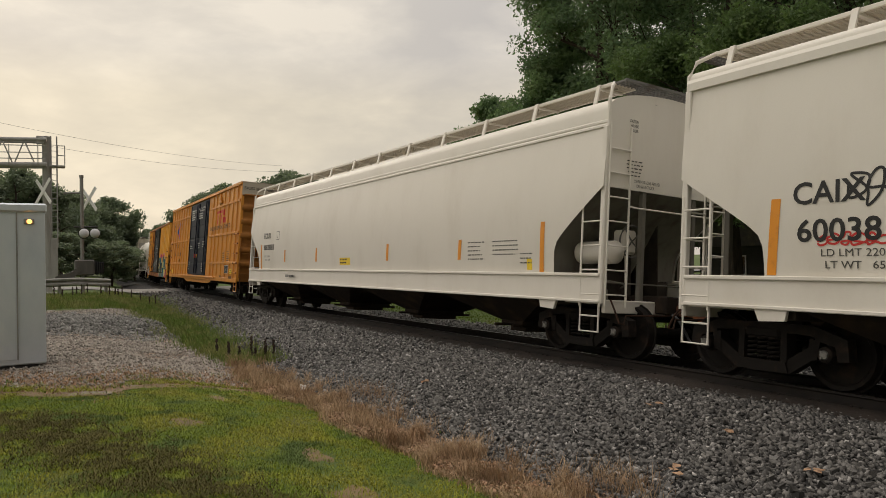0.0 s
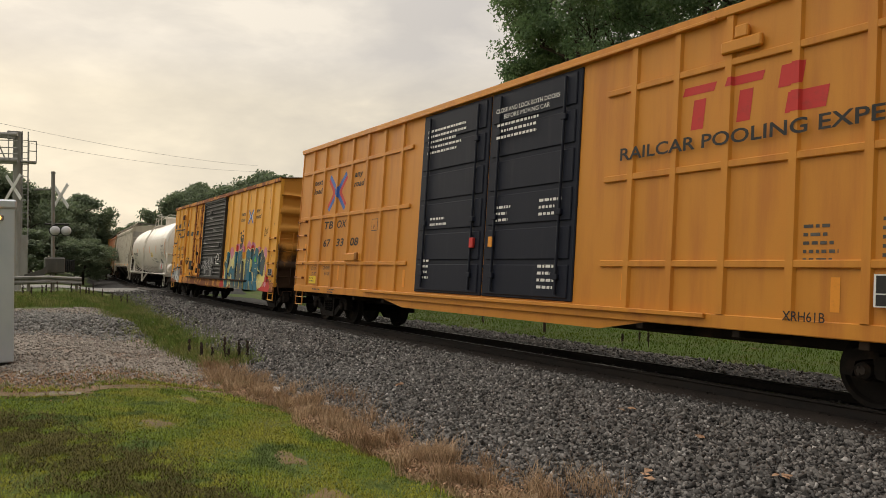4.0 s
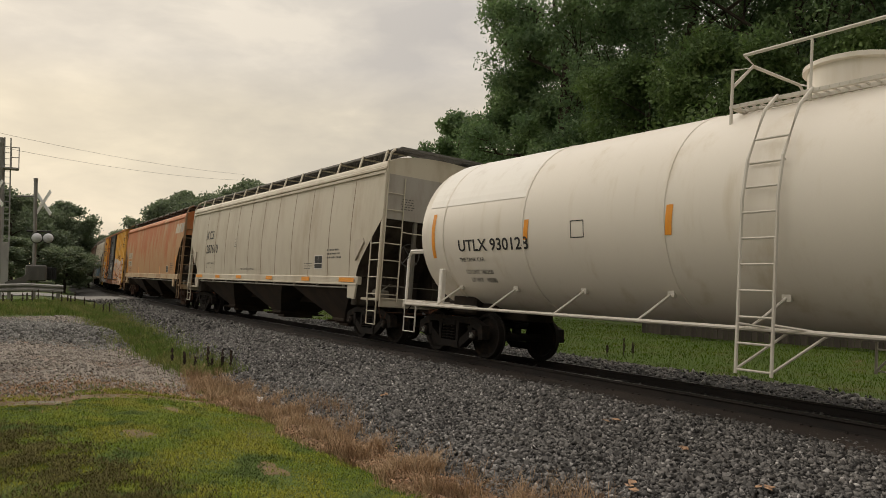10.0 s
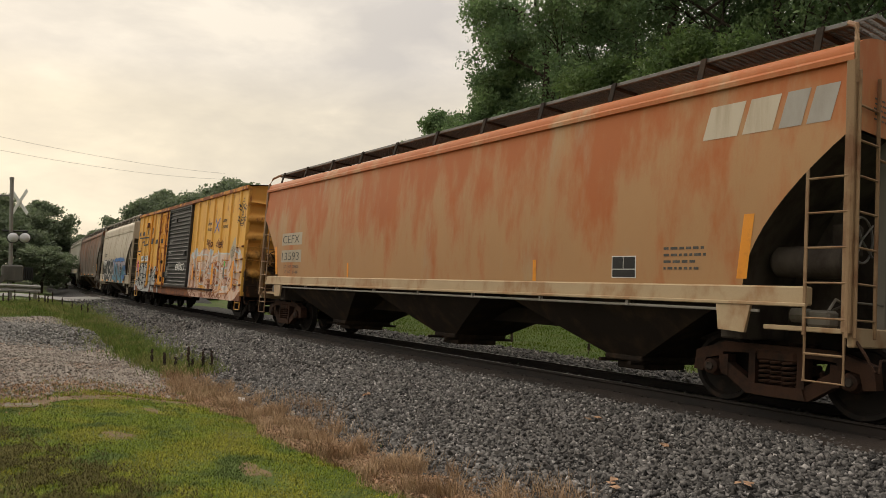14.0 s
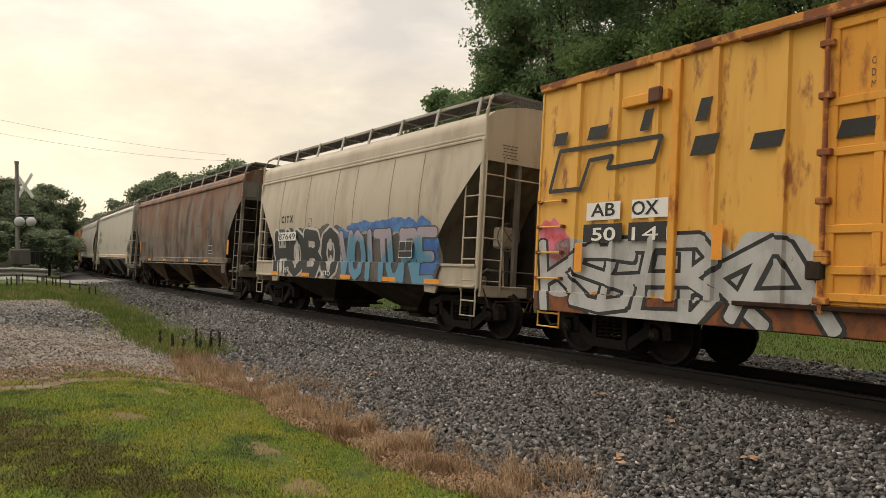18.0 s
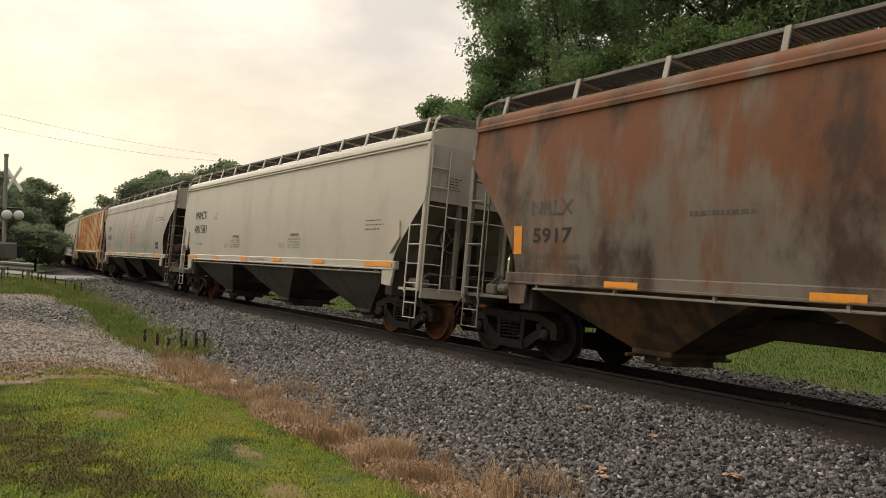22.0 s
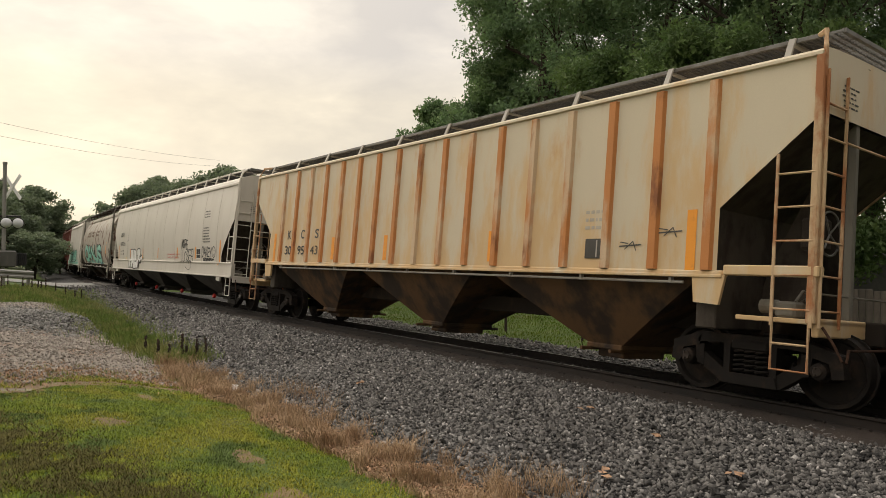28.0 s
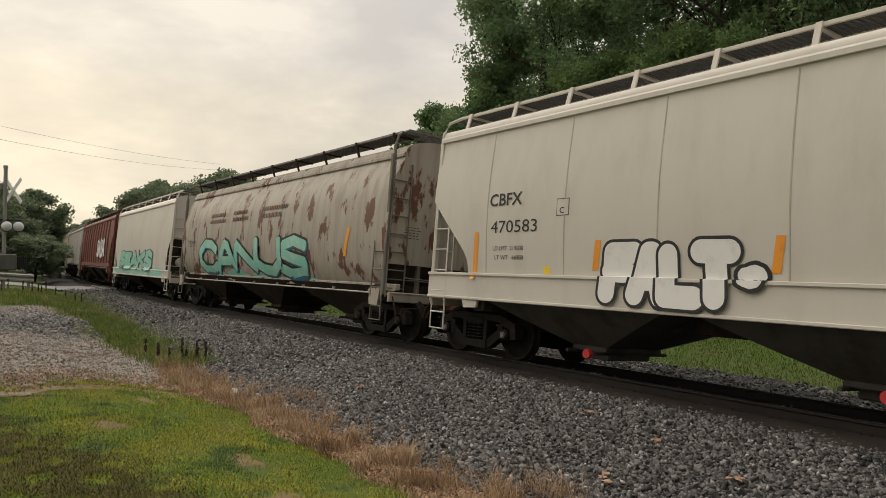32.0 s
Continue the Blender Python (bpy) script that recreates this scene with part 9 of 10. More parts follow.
def build_grass():
    rng = np.random.default_rng(8)
    n = 250000
    x = -13.4 + 12.4 * rng.uniform(0, 1, n) ** 0.9
    y = rng.uniform(-2.6, 4.2, n)
    ok = (y < lawn_edge(x) + rng.normal(0, 0.12, n)) & (x > lawn_far(y) - 0.05 + rng.normal(0, 0.17, n)) & (y > -0.2 + (x + 6) * 0.32)
    for bx, by, rx, ry in BARE:
        ok &= (((x - bx) / rx) ** 2 + ((y - by) / ry) ** 2 > rng.uniform(0.0, 1.0, n) ** 0.5 * 1.25) | (rng.uniform(0, 1, n) < 0.3)
    x, y = x[ok], y[ok]
    tall = 0.030 + 0.022 * rng.uniform(0, 1, len(x)) + 0.02 * (np.sin(1.9 * x + 2 * np.sin(1.3 * y)) > 0.55)
    v, f = blades(rng, x, y, ground_z(x, y) - 0.035 + 0.04 * (x < lawn_far(y) + 0.34), tall, 0.0085, 1.35)
    joined("lawn_grass", v, f, M_GRASS, "short mown lawn grass", "grass")
    # thinner grass round the stand of the camera and beyond
    n = 60000
    x, y = rng.uniform(-14, 8, n), rng.uniform(-9, 4.1, n)
    ok = (y < lawn_edge(x) + rng.normal(0, 0.12, n)) & (x > lawn_far(y) + rng.normal(0, 0.12, n)) & ~((y > -0.2 + (x + 6) * 0.32) & (x < -1))
    x, y = x[ok], y[ok]
    v, f = blades(rng, x, y, ground_z(x, y) - 0.035, rng.uniform(0.04, 0.075, len(x)), 0.016, 0.9)
    joined("outer_lawn_grass", v, f, M_GRASS, "mown lawn grass round the open stand", "grass")
    # brown rows of dried clippings
    n = 22000
    k = rng.uniform(0, 1, n)
    x = -10.4 + 5.2 * k + rng.normal(0, 0.10, n)
    y = np.interp(x, (-10.4, -8.2, -6.3, -5.2), (-0.15, 0.55, 1.15, 1.5)) + rng.normal(0, 0.33, n) + 0.1 * np.sin(5 * x)
    lump = (np.sin(7 * x + 3 * y) * np.sin(9 * y - 2 * x) + rng.normal(0, 0.35, n)) > -0.2
    x, y = x[lump], y[lump]
    v, f = blades(rng, x, y, ground_z(x, y) + 0.0 + 0.02 * rng.uniform(0, 1, len(x)), 0.04, 0.010, 1.6)
    joined("grass_clippings", v, f, M_CLIP, "dark dried rows of grass clippings on the lawn", "grass")
    # bare spots
    for bx, by, rx, ry in BARE:
        rows = []
        for r in (0.02, 0.5, 1.0):
            row = []
            for k in range(25):
                a = 2 * math.pi * (k % 24) / 24
                w = 0.85 * r * (1 + 0.2 * math.sin(3 * a + bx) + 0.12 * math.sin(5 * a))
                px, py = bx + rx * w * math.cos(a), by + ry * w * math.sin(a)
                row.append((px, py, float(ground_z(px, py)) + (-0.020 if r < 1 else -0.036)))
            rows.append(row)
        tagged(new("bare_patch", Shape().grid(rows, True).mesh("bare_patch", M_DIRT, 60)), "bare brown worn patch in the lawn", "soil", "bare lawn patches", "structure")
    # straw along the toe of the ballast
    n = 62000
    x = -16.5 + 16.5 * rng.uniform(0, 1, n) ** 0.85
    e = lawn_edge(x)
    u, q = beside(x, np.zeros(n))
    top = 4.45 + 0.12 * np.sin(1.9 * x) + 0.10 * np.sin(5.1 * x)
    y = np.where(x < -12.6, np.interp(x, (-16.5, -12.6), (3.9, 3.3)), e - 0.15) + rng.uniform(0, 1, n) * (top - np.where(x < -12.6, np.interp(x, (-16.5, -12.6), (3.9, 3.3)), e - 0.15)) + rng.normal(0, 0.06, n)
    tuft = np.sin(6 * x + 2 * np.sin(4 * y)) * np.sin(5 * y + x)
    tall = np.where(tuft > 0.2, rng.uniform(0.12, 0.32, n), rng.uniform(0.02, 0.09, n))
    flat = rng.uniform(0, 1, n) < 0.25
    tall = np.where(flat, 0.06, tall)
    v, f = blades(rng, x, y, ground_z(x, y) - 0.02, tall, np.where(flat, 0.02, 0.006), 1.0)
    joined("dry_grass", v, f, M_STRAW, "straw-coloured dead grass along the ballast", "grass")
    # flat litter of dead leaves in the straw
    n = 5200
    x = rng.uniform(-12.8, -1.5, n)
    y = lawn_edge(x) + rng.uniform(-0.1, 0.55, n)
    v, f = blades(rng, x, y, ground_z(x, y) - 0.01 + rng.uniform(0, 0.03, n), 0.035, 0.04, 1.6)
    joined("leaf_litter", v, f, M_LEAFLITTER, "brown leaf litter along the dead grass", "leaf litter")
    # sparse dead stalks and green weeds in the stone
    n = 900
    x = np.concatenate([rng.normal(-4.95, 0.22, n // 3), rng.normal(-10.4, 0.5, n // 3), rng.uniform(-12, -3, n - 2 * (n // 3))])
    y = np.concatenate([rng.normal(4.75, 0.12, n // 3), rng.normal(4.75, 0.12, n // 3), rng.uniform(4.35, 4.8, n - 2 * (n // 3))])
    v, f = blades(rng, x, y, ground_z(x, y), rng.uniform(0.08, 0.32, n), 0.005, 0.9)
    joined("dead_weed_stems", v, f, M_STRAW, "thin dead weed stems among the stones", "weeds")
    # tall weeds between gravel pad and ballast, and beyond it towards the road
    n = 42000
    u = rng.uniform(15.0, 44, n)
    q = np.interp(u, (15.5, 20, 27, 34, 44), (5.15, 5.1, 4.9, 4.6, 4.0)) + rng.normal(0, 0.36, n) * np.interp(u, (15, 24, 40), (0.8, 1.35, 1.7))
    a = np.interp(u, GRID_U, GRID_H)
    x, y = np.interp(u, GRID_U, GRID_X) - np.sin(a) * q, np.interp(u, GRID_U, GRID_Y) - np.cos(a) * q
    ok = (np.sin(1.3 * u + 2.1 * q) * np.sin(2.2 * q - 0.7 * u) + 0.55 * np.sin(3.7 * u) > -0.35) | (rng.uniform(0, 1, n) < 0.25)
    x, y, u = x[ok], y[ok], u[ok]
    n = len(x)
    v, f = blades(rng, x, y, ground_z(x, y) - 0.02, rng.uniform(0.06, 0.34, n), 0.012, 0.8)
    joined("tall_weeds", v, f, M_WEED, "tall green weeds along the track bed", "weeds")
    n = 26000
    x = rng.uniform(-37.5, -29.5, n)
    y = rng.uniform(-4, 4.6, n)
    v, f = blades(rng, x, y, ground_z(x, y) - 0.02, rng.uniform(0.08, 0.30, n), 0.014, 0.7)
    joined("verge_grass", v, f, M_WEED, "rough green verge grass beside the road", "grass")
    # grass beyond the track
    n = 80000
    x = rng.uniform(-42, -2, n)
    y = rng.uniform(13.6, 23.5, n)
    u, q = beside(x, y)
    ok = q < -4.0 + rng.normal(0, 0.15, n)
    x, y = x[ok], y[ok]
    v, f = blades(rng, x, y, ground_z(x, y) - 0.035, rng.uniform(0.05, 0.10, len(x)), 0.011, 0.9)
    joined("far_lawn_grass", v, f, M_FARGRASS, "green lawn grass behind the track", "grass")


def stalk(rnd, h, mat, name, label, group):
    s = Shape()
    pts = [(0, 0, 0)]
    for k in range(5):
        pts.append((pts[-1][0] + rnd.uniform(-0.02, 0.02), pts[-1][1] + rnd.uniform(-0.02, 0.02), h * (k + 1) / 5))
    s.tube(pts, [0.010, 0.009, 0.008, 0.007, 0.006, 0.003], 5)
    root = tagged(new(name), label, "weed", group)
    part("stem", s, mat, root)
    g = Shape()
    for k in range(60):
        z = h * rnd.uniform(0.35, 1.0)
        a, r = rnd.uniform(0, 6.28), rnd.uniform(0.005, 0.035) * (1.3 - z / h * 0.7)
        x, y = r * math.cos(a), r * math.sin(a)
        w = rnd.uniform(0.010, 0.022)
        g.add([(x - w, y, z), (x, y - w, z), (x + w, y, z), (x, y + w, z), (x, y, z + w * 1.6), (x, y, z - w)], [(0, 1, 4), (1, 2, 4), (2, 3, 4), (3, 0, 4), (1, 0, 5), (2, 1, 5), (3, 2, 5), (0, 3, 5)])
    part("seed_head", g, mat, root)
    return root


def build_stalks():
    rnd = random.Random(3)
    for x, y, h in ((-15.4, 4.28, 0.62), (-16.2, 4.0, 0.42), (-17.1, 3.95, 0.45), (-16.6, 4.1, 0.40), (-15.45, 4.6, 0.50), (-15.25, 4.72, 0.48), (-15.9, 4.15, 0.36), (-15.7, 4.45, 0.30)):
        st = stalk(rnd, h, M_DOCK, "dock_weed", "dark brown seeding dock weed beside the ballast", "dark dock stalks")
        st.location = (x, y, float(ground_z(x, y)) - 0.02)
    for k in range(16):
        y = 1.0 + 0.30 * k + rnd.uniform(-0.15, 0.15)
        x = -36.0 + rnd.uniform(-1.2, 1.2)
        st = stalk(rnd, rnd.uniform(0.4, 0.75), M_DOCK, "dock_weed", "dark brown dry weed stalk on the road verge", "verge weed stalks")
        st.location = (x, y, float(ground_z(x, y)) - 0.02)
    for x, y, h in ((-13.2, 14.4, 0.5), (-13.0, 14.5, 0.42), (-13.6, 14.2, 0.3), (-20.5, 14.6, 0.35)):
        st = stalk(rnd, h, M_DOCK, "dock_weed", "thin dark weed behind the track", "weeds behind the track")
        st.location = (x, y, float(ground_z(x, y)) - 0.02)


def pad_zone(x, y):
    u, q = beside(x, y)
    return (x < lawn_far(y) + 0.25 * np.sin(2.1 * y)) & (x > -29.3 + 0.5 * np.sin(1.3 * y)) & (y > -16) & (q > np.interp(u, (12, 16, 21, 29), (6.2, 5.45, 5.5, 5.5)) + 0.15 * np.sin(2.7 * x))


def build_pad():
    xs = [-31 + 0.2 * k for k in range(101)]
    ys = [-16 + 1.0 * k for k in range(14)] + [-2 + 0.2 * k for k in range(34)]
    def margin(x, y):
        wob = 0.22 * np.sin(2.9 * y + 1.3 * x) + 0.16 * np.sin(7.3 * y - 2 * x) + 0.08 * np.sin(17 * y + 11 * x)
        e = lawn_far(y)
        return (x < e + 0.55) & (x > e - 3.6 - 1.3 * wob)
    pad = sheet("gravel_pad", xs, ys, 0.006, M_PAD, lambda x, y: pad_zone(x, y) & (x < lawn_far(y) - np.interp(y, (-3, 0.2, 1.2, 2.2, 3.0), (2.6, 2.6, 1.3, 1.6, 0.9)) + 0.3 * np.sin(5 * y + x)), "pale limestone gravel hardstanding beside the cabinet", "structure", "gravel")
    rng = np.random.default_rng(21)
    n = 15000
    x = rng.uniform(-29.5, -12.0, n)
    y = rng.uniform(-1.5, 4.6, n)
    ok = pad_zone(x, y)
    x, y = x[ok], y[ok]
    s = rng.uniform(0.014, 0.034, len(x))
    v, f = stones(rng, x, y, ground_z(x, y) + 0.006 + s * 0.3, s)
    joined("loose_gravel", v, f, M_PADSTONE, "", "", "stuff", pad)
    # brown worn margin between lawn and gravel
    sheet("dirt_margin", [-16.2 + 0.08 * k for k in range(62)], [-4.2 + 0.08 * k for k in range(99)], -0.014, M_MARGIN, margin, "bare brown soil between lawn and gravel", "structure", "soil")
    n = 4600
    y = rng.uniform(-4, 3.6, n)
    x = lawn_far(y) + rng.normal(-0.7, 0.6, n)
    v, f = blades(rng, x, y, ground_z(x, y) + rng.uniform(-0.01, 0.02, n), rng.uniform(0.02, 0.07, n), 0.02, 1.4)
    joined("margin_litter", v, f, M_LEAFLITTER, "dry brown litter on the worn soil", "leaf litter")
    n = 2600
    y = rng.uniform(-4, 3.6, n)
    x = lawn_far(y) + rng.normal(-0.6, 0.6, n)
    lump = np.sin(5 * y + 2 * x) * np.sin(4 * x - 1.7 * y) > 0.25
    x, y = x[lump], y[lump]
    v, f = blades(rng, x, y, ground_z(x, y), rng.uniform(0.04, 0.13, len(x)), 0.010, 0.9)
    joined("margin_weeds", v, f, M_WEED, "small green weeds in the gravel edge", "weeds")
    # a low heap of darker stone at the back of the pad
    n = 9000
    x = rng.normal(-24.2, 1.7, n)
    y = rng.uniform(-2, 3.9, n)
    ok = (x < -20.6) & (x > -28.2)
    x, y = x[ok], y[ok]
    s = rng.uniform(0.03, 0.06, len(x))
    hgt = 0.16 * np.exp(-((x + 24.3) / 2.2) ** 2)
    v, f = stones(rng, x, y, ground_z(x, y) + hgt * rng.uniform(0.2, 1, len(x)), s)
    joined("stone_heap", v, f, M_HEAP, "low heap of spilled grey stone on the gravel", "stone heap")


build_ballast()
build_pad()
build_grass()
build_stalks()


def build_ties():
    bed = bpy.data.objects["ballast_bed"]
    me = Shape().box(-0.115, 0.115, -1.30, 1.30, -0.36, -0.185, 0.012).mesh("tie", M_TIE)
    plate = Shape()
    plate.box(-0.10, 0.10, -0.17, 0.17, -0.19, -0.170, 0.004)
    for sx in (-1, 1):
        for sy in (-1, 1):
            plate.box(sx * 0.06 - 0.012, sx * 0.06 + 0.012, sy * 0.09 - 0.012, sy * 0.09 + 0.012, -0.18, -0.135)
    plate = plate.mesh("tie_plate", M_RAIL)
    rnd = random.Random(2)
    for k in range(150):
        u = -9 + 0.54 * k
        if abs(u - CROSS_U) < 3.5:
            continue
        p = bedded(u, 0, 0)
        a = float(np.interp(u, GRID_U, GRID_H))
        ob = new("tie", me)
        ob.parent = bed
        ob.matrix_basis = Matrix.LocRotScale(p, Euler((radians(-CANT), 0, -a + rnd.uniform(-0.02, 0.02))), None)
        if u < 18:
            for m in (-1, 1):
                pl = new("tie_plate", plate)
                pl.parent = ob
                pl.location = (0, m * 0.755, 0)


build_ties()
# ---- trees ----
M_BARK = surface("grey_brown_bark", (0.075, 0.058, 0.045), (0.045, 0.035, 0.028), 0.4, 0.65, (3, 3, 0.4), 3, rough=0.95, fine=0.2, bump=0.6, bump_size=18)


def leaf_material(name, col, col2):
    if name in MATS:
        return MATS[name]
    m = surface(name, col, col2, 0.42, 0.62, (1, 1, 1), 0.55, rough=0.65, fine=0.12, bump=0.0, vary=0.4, spec=0.25)
    nt = m.node_tree
    b = nt.nodes["Principled BSDF"]
    tr = nt.nodes.new("ShaderNodeBsdfTranslucent")
    mix = nt.nodes.new("ShaderNodeMixShader")
    mix.inputs[0].default_value = 0.34
    tr.inputs[0].default_value = (col[0] * 1.6, col[1] * 1.7, col[2] * 1.2, 1)
    out = nt.nodes["Material Output"]
    nt.links.new(b.outputs[0], mix.inputs[1])
    nt.links.new(tr.outputs[0], mix.inputs[2])
    nt.links.new(mix.outputs[0], out.inputs[0])
    return m


# Green raised and blued, so the leaf colour includes some haze.
M_LEAF = leaf_material("dark_broad_leaves", (0.118, 0.178, 0.098), (0.165, 0.228, 0.098))
M_LEAF2 = leaf_material("bright_broad_leaves", (0.090, 0.138, 0.056), (0.122, 0.172, 0.056))
# Paler and greyer leaves: distance haze is put into their colour.
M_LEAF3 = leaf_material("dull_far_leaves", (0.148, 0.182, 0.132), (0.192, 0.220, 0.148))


def grow(rng, height, spread_, trunk_r, low=0.3, levels=3, forks=4):
    """Limbs of a tree: list of (points, radii), and the tips."""
    limbs, tips = [], []
    top = np.array([rng.normal(0, 0.03) * height, rng.normal(0, 0.03) * height, height * 0.9])
    pts = [np.zeros(3)]
    for k in range(1, 7):
        f = k / 6
        pts.append(top * f + np.array([rng.normal(0, 0.012), rng.normal(0, 0.012), 0]) * height)
    limbs.append((pts, [trunk_r * (1 - 0.85 * k / 6) for k in range(7)]))
    tips.append(pts[-1])

    def branch(base, way, length, r, level):
        p = [base]
        w = way.copy()
        for k in range(4):
            w = w + rng.normal(0, 0.16, 3) + np.array([0, 0, 0.06])
            w /= np.linalg.norm(w)
            p.append(p[-1] + w * length / 4)
        limbs.append((p, [r, r * 0.8, r * 0.6, r * 0.42, r * 0.22]))
        tips.append(p[-1])
        tips.append(p[3])
        if level < levels:
            for k in range(forks):
                i = rng.integers(1, 4)
                d = w + rng.normal(0, 0.75, 3)
                d[2] += 0.1
                d /= np.linalg.norm(d)
                branch(p[i], d, length * rng.uniform(0.45, 0.7), r * 0.5, level + 1)

    n = 11
    for k in range(n):
        f = low + (0.92 - low) * k / (n - 1)
        a = k * 2.4 + rng.uniform(-0.5, 0.5)
        base = np.array([np.interp(f * 6, range(7), [q[j] for q in pts]) for j in range(3)])
        shape = math.sin(math.pi * min(1, (f - low) / (1 - low) * 0.8 + 0.22)) ** 0.7
        way = np.array([math.cos(a), math.sin(a), rng.uniform(0.15, 0.7)])
        branch(base, way / np.linalg.norm(way), spread_ * shape * rng.uniform(0.75, 1.1), trunk_r * 0.42 * (1 - f * 0.5), 1)
    return limbs, tips


def leaf_mass(rng, centres, per, radius, size):
    """Pointed leaves, each a folded pair of triangles, round the given centres."""
    c = np.repeat(np.asarray(centres), per, axis=0)
    n = len(c)
    d = rng.normal(0, 1, (n, 3))
    d /= np.linalg.norm(d, axis=1)[:, None]
    c = c + d * (radius * rng.uniform(0, 1, (n, 1)) ** 0.5) * np.array([1, 1, 0.75])
    a = rng.normal(0, 1, (n, 3))
    a /= np.linalg.norm(a, axis=1)[:, None]
    b = np.cross(a, rng.normal(0, 1, (n, 3)))
    b /= np.linalg.norm(b, axis=1)[:, None]
    s = size * rng.uniform(0.6, 1.3, (n, 1))
    nrm = np.cross(a, b)
    v = np.stack([c - a * s, c + b * s * 0.5 + nrm * s * 0.15, c + a * s, c - b * s * 0.5 + nrm * s * 0.15], 1).reshape(-1, 3)
    o = 4 * np.arange(n)[:, None]
    f = np.concatenate([np.array([[0, 1, 2]]) + o, np.array([[0, 2, 3]]) + o])
    return v, f


def tree(seed, height, spread_, trunk_r, label, per=26, clump=0.75, leaf=0.14, mat=None, low=0.3, levels=3, forks=4, category="tree", group="", extra=0):
    rng = np.random.default_rng(seed)
    limbs, tips = grow(rng, height, spread_, trunk_r, low, levels, forks)
    root = thing("tree", label, category, group)
    s = Shape()
    for pts, radii in limbs:
        if max(radii) > 0.02:
            s.tube(pts, radii, 5)
    part("trunk", s, M_BARK, root, "", 60)
    v, f = leaf_mass(rng, tips, per, clump, leaf)
    joined("crown", v, f, mat or M_LEAF, "", "", "", root)
    return root


def at(az, dist):
    return -math.sin(radians(az)) * dist, math.cos(radians(az)) * dist


def plant(root, x, y, turn=0):
    root.matrix_basis = pose(x, y, float(ground_z(x, y)) - 0.15, 0, 0, turn)


def build_trees():
    big = "tall dark green broadleaf tree standing behind the track"
    near = (
        (31, 47.0, 40, 23, 6.2, 0.42, M_LEAF), (32, 37.5, 36, 24, 7.5, 0.45, M_LEAF), (33, 29.0, 35, 23, 7.5, 0.45, M_LEAF), (34, 20.0, 34, 22, 7.5, 0.42, M_LEAF),
        (35, 42.0, 47, 25, 7.5, 0.45, M_LEAF), (36, 33.0, 45, 26, 8.0, 0.45, M_LEAF), (37, 24.0, 44, 25, 8.0, 0.45, M_LEAF), (38, 11.0, 38, 22, 7.5, 0.4, M_LEAF), (39, 49.3, 43, 17, 4.0, 0.3, M_LEAF))
    for seed, az, dist, h, sp, r, mt in near:
        plant(tree(seed, h, sp, r, big, 115, 0.92, 0.115, mt, 0.18, 3, 4, "tree", "trees behind the track"), *at(az, dist), seed * 40)
    # lower, brighter growth in front of them
    for seed, az, dist, h, sp in ((41, 41.5, 33, 13.0, 3.6), (42, 34.0, 30, 12.5, 3.4), (43, 26.5, 30, 12.0, 3.6), (44, 18, 30, 11, 3.6)):
        plant(tree(seed, h, sp, 0.18, "lighter green young broadleaf tree in front of taller ones", 85, 0.9, 0.10, M_LEAF2, 0.25, 3, 4, "tree", "young trees"), *at(az, dist), seed * 50)
    # the smaller tree that shows past the tall ones
    plant(tree(51, 14.6, 3.3, 0.2, "small dark tree with a ragged outline beside taller trees", 55, 0.7, 0.13, M_LEAF, 0.35, 3, 4), *at(55.0, 50), 20)
    plant(tree(52, 11.0, 3.0, 0.18, "small dark tree with a ragged outline beside taller trees", 55, 0.7, 0.13, M_LEAF, 0.3, 3, 4), *at(52.3, 47), 120)
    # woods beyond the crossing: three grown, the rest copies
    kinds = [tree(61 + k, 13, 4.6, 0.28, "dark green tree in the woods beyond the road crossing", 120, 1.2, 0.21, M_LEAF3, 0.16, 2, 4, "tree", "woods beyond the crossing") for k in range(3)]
    spots = []
    rnd = random.Random(12)
    for az, dist, h in ((100, 80, 13), (97, 84, 12.5), (94.5, 78, 12), (92.5, 88, 12.5), (90.5, 82, 11.3), (88.9, 90, 11.0), (87.4, 84, 10.0), (85.9, 96, 10.0), (84.6, 100, 10.6), (83.3, 104, 9.0),
                        (96, 100, 13), (91.5, 104, 13), (86.8, 108, 11.0), (82.2, 118, 7.4), (81.0, 122, 8.6), (80.0, 118, 9.0), (79.0, 116, 9.0), (77.9, 104, 11.8), (76.8, 100, 12.8), (75.7, 104, 13.2), (74.7, 100, 12.6),
                        (73.5, 96, 13.8), (72.3, 98, 14.4), (71.2, 96, 14.4), (70, 95, 13.8), (68.3, 92, 12.0), (66.5, 88, 11.5), (64.5, 84, 11), (62.3, 80, 10.5), (60, 74, 10), (58, 68, 9.5), (84.2, 72, 4.2), (86, 70, 4.4), (87.6, 68, 4.5), (89.3, 66, 4.6), (91, 66, 4.8), (82.6, 84, 4.0)):
        spots.append((az, dist, h))
    for k, (az, dist, h) in enumerate(spots):
        x, y = at(az, dist)
        sc = h * (1.02 if az > 82.5 else 1.0) / 13.0
        m = Matrix.LocRotScale((x, y, float(ground_z(x, y)) - 0.2), Euler((0, 0, rnd.uniform(0, 6.28))), None)
        if k < 3:
            kinds[k].matrix_basis = m
            ob = kinds[k]
        else:
            ob = copy_thing(kinds[k % 3], m)
        wide = sc * rnd.uniform(0.95, 1.2) * (1.7 if h < 5 else 1.0)
        ob.scale = (wide, wide, sc)


build_trees()
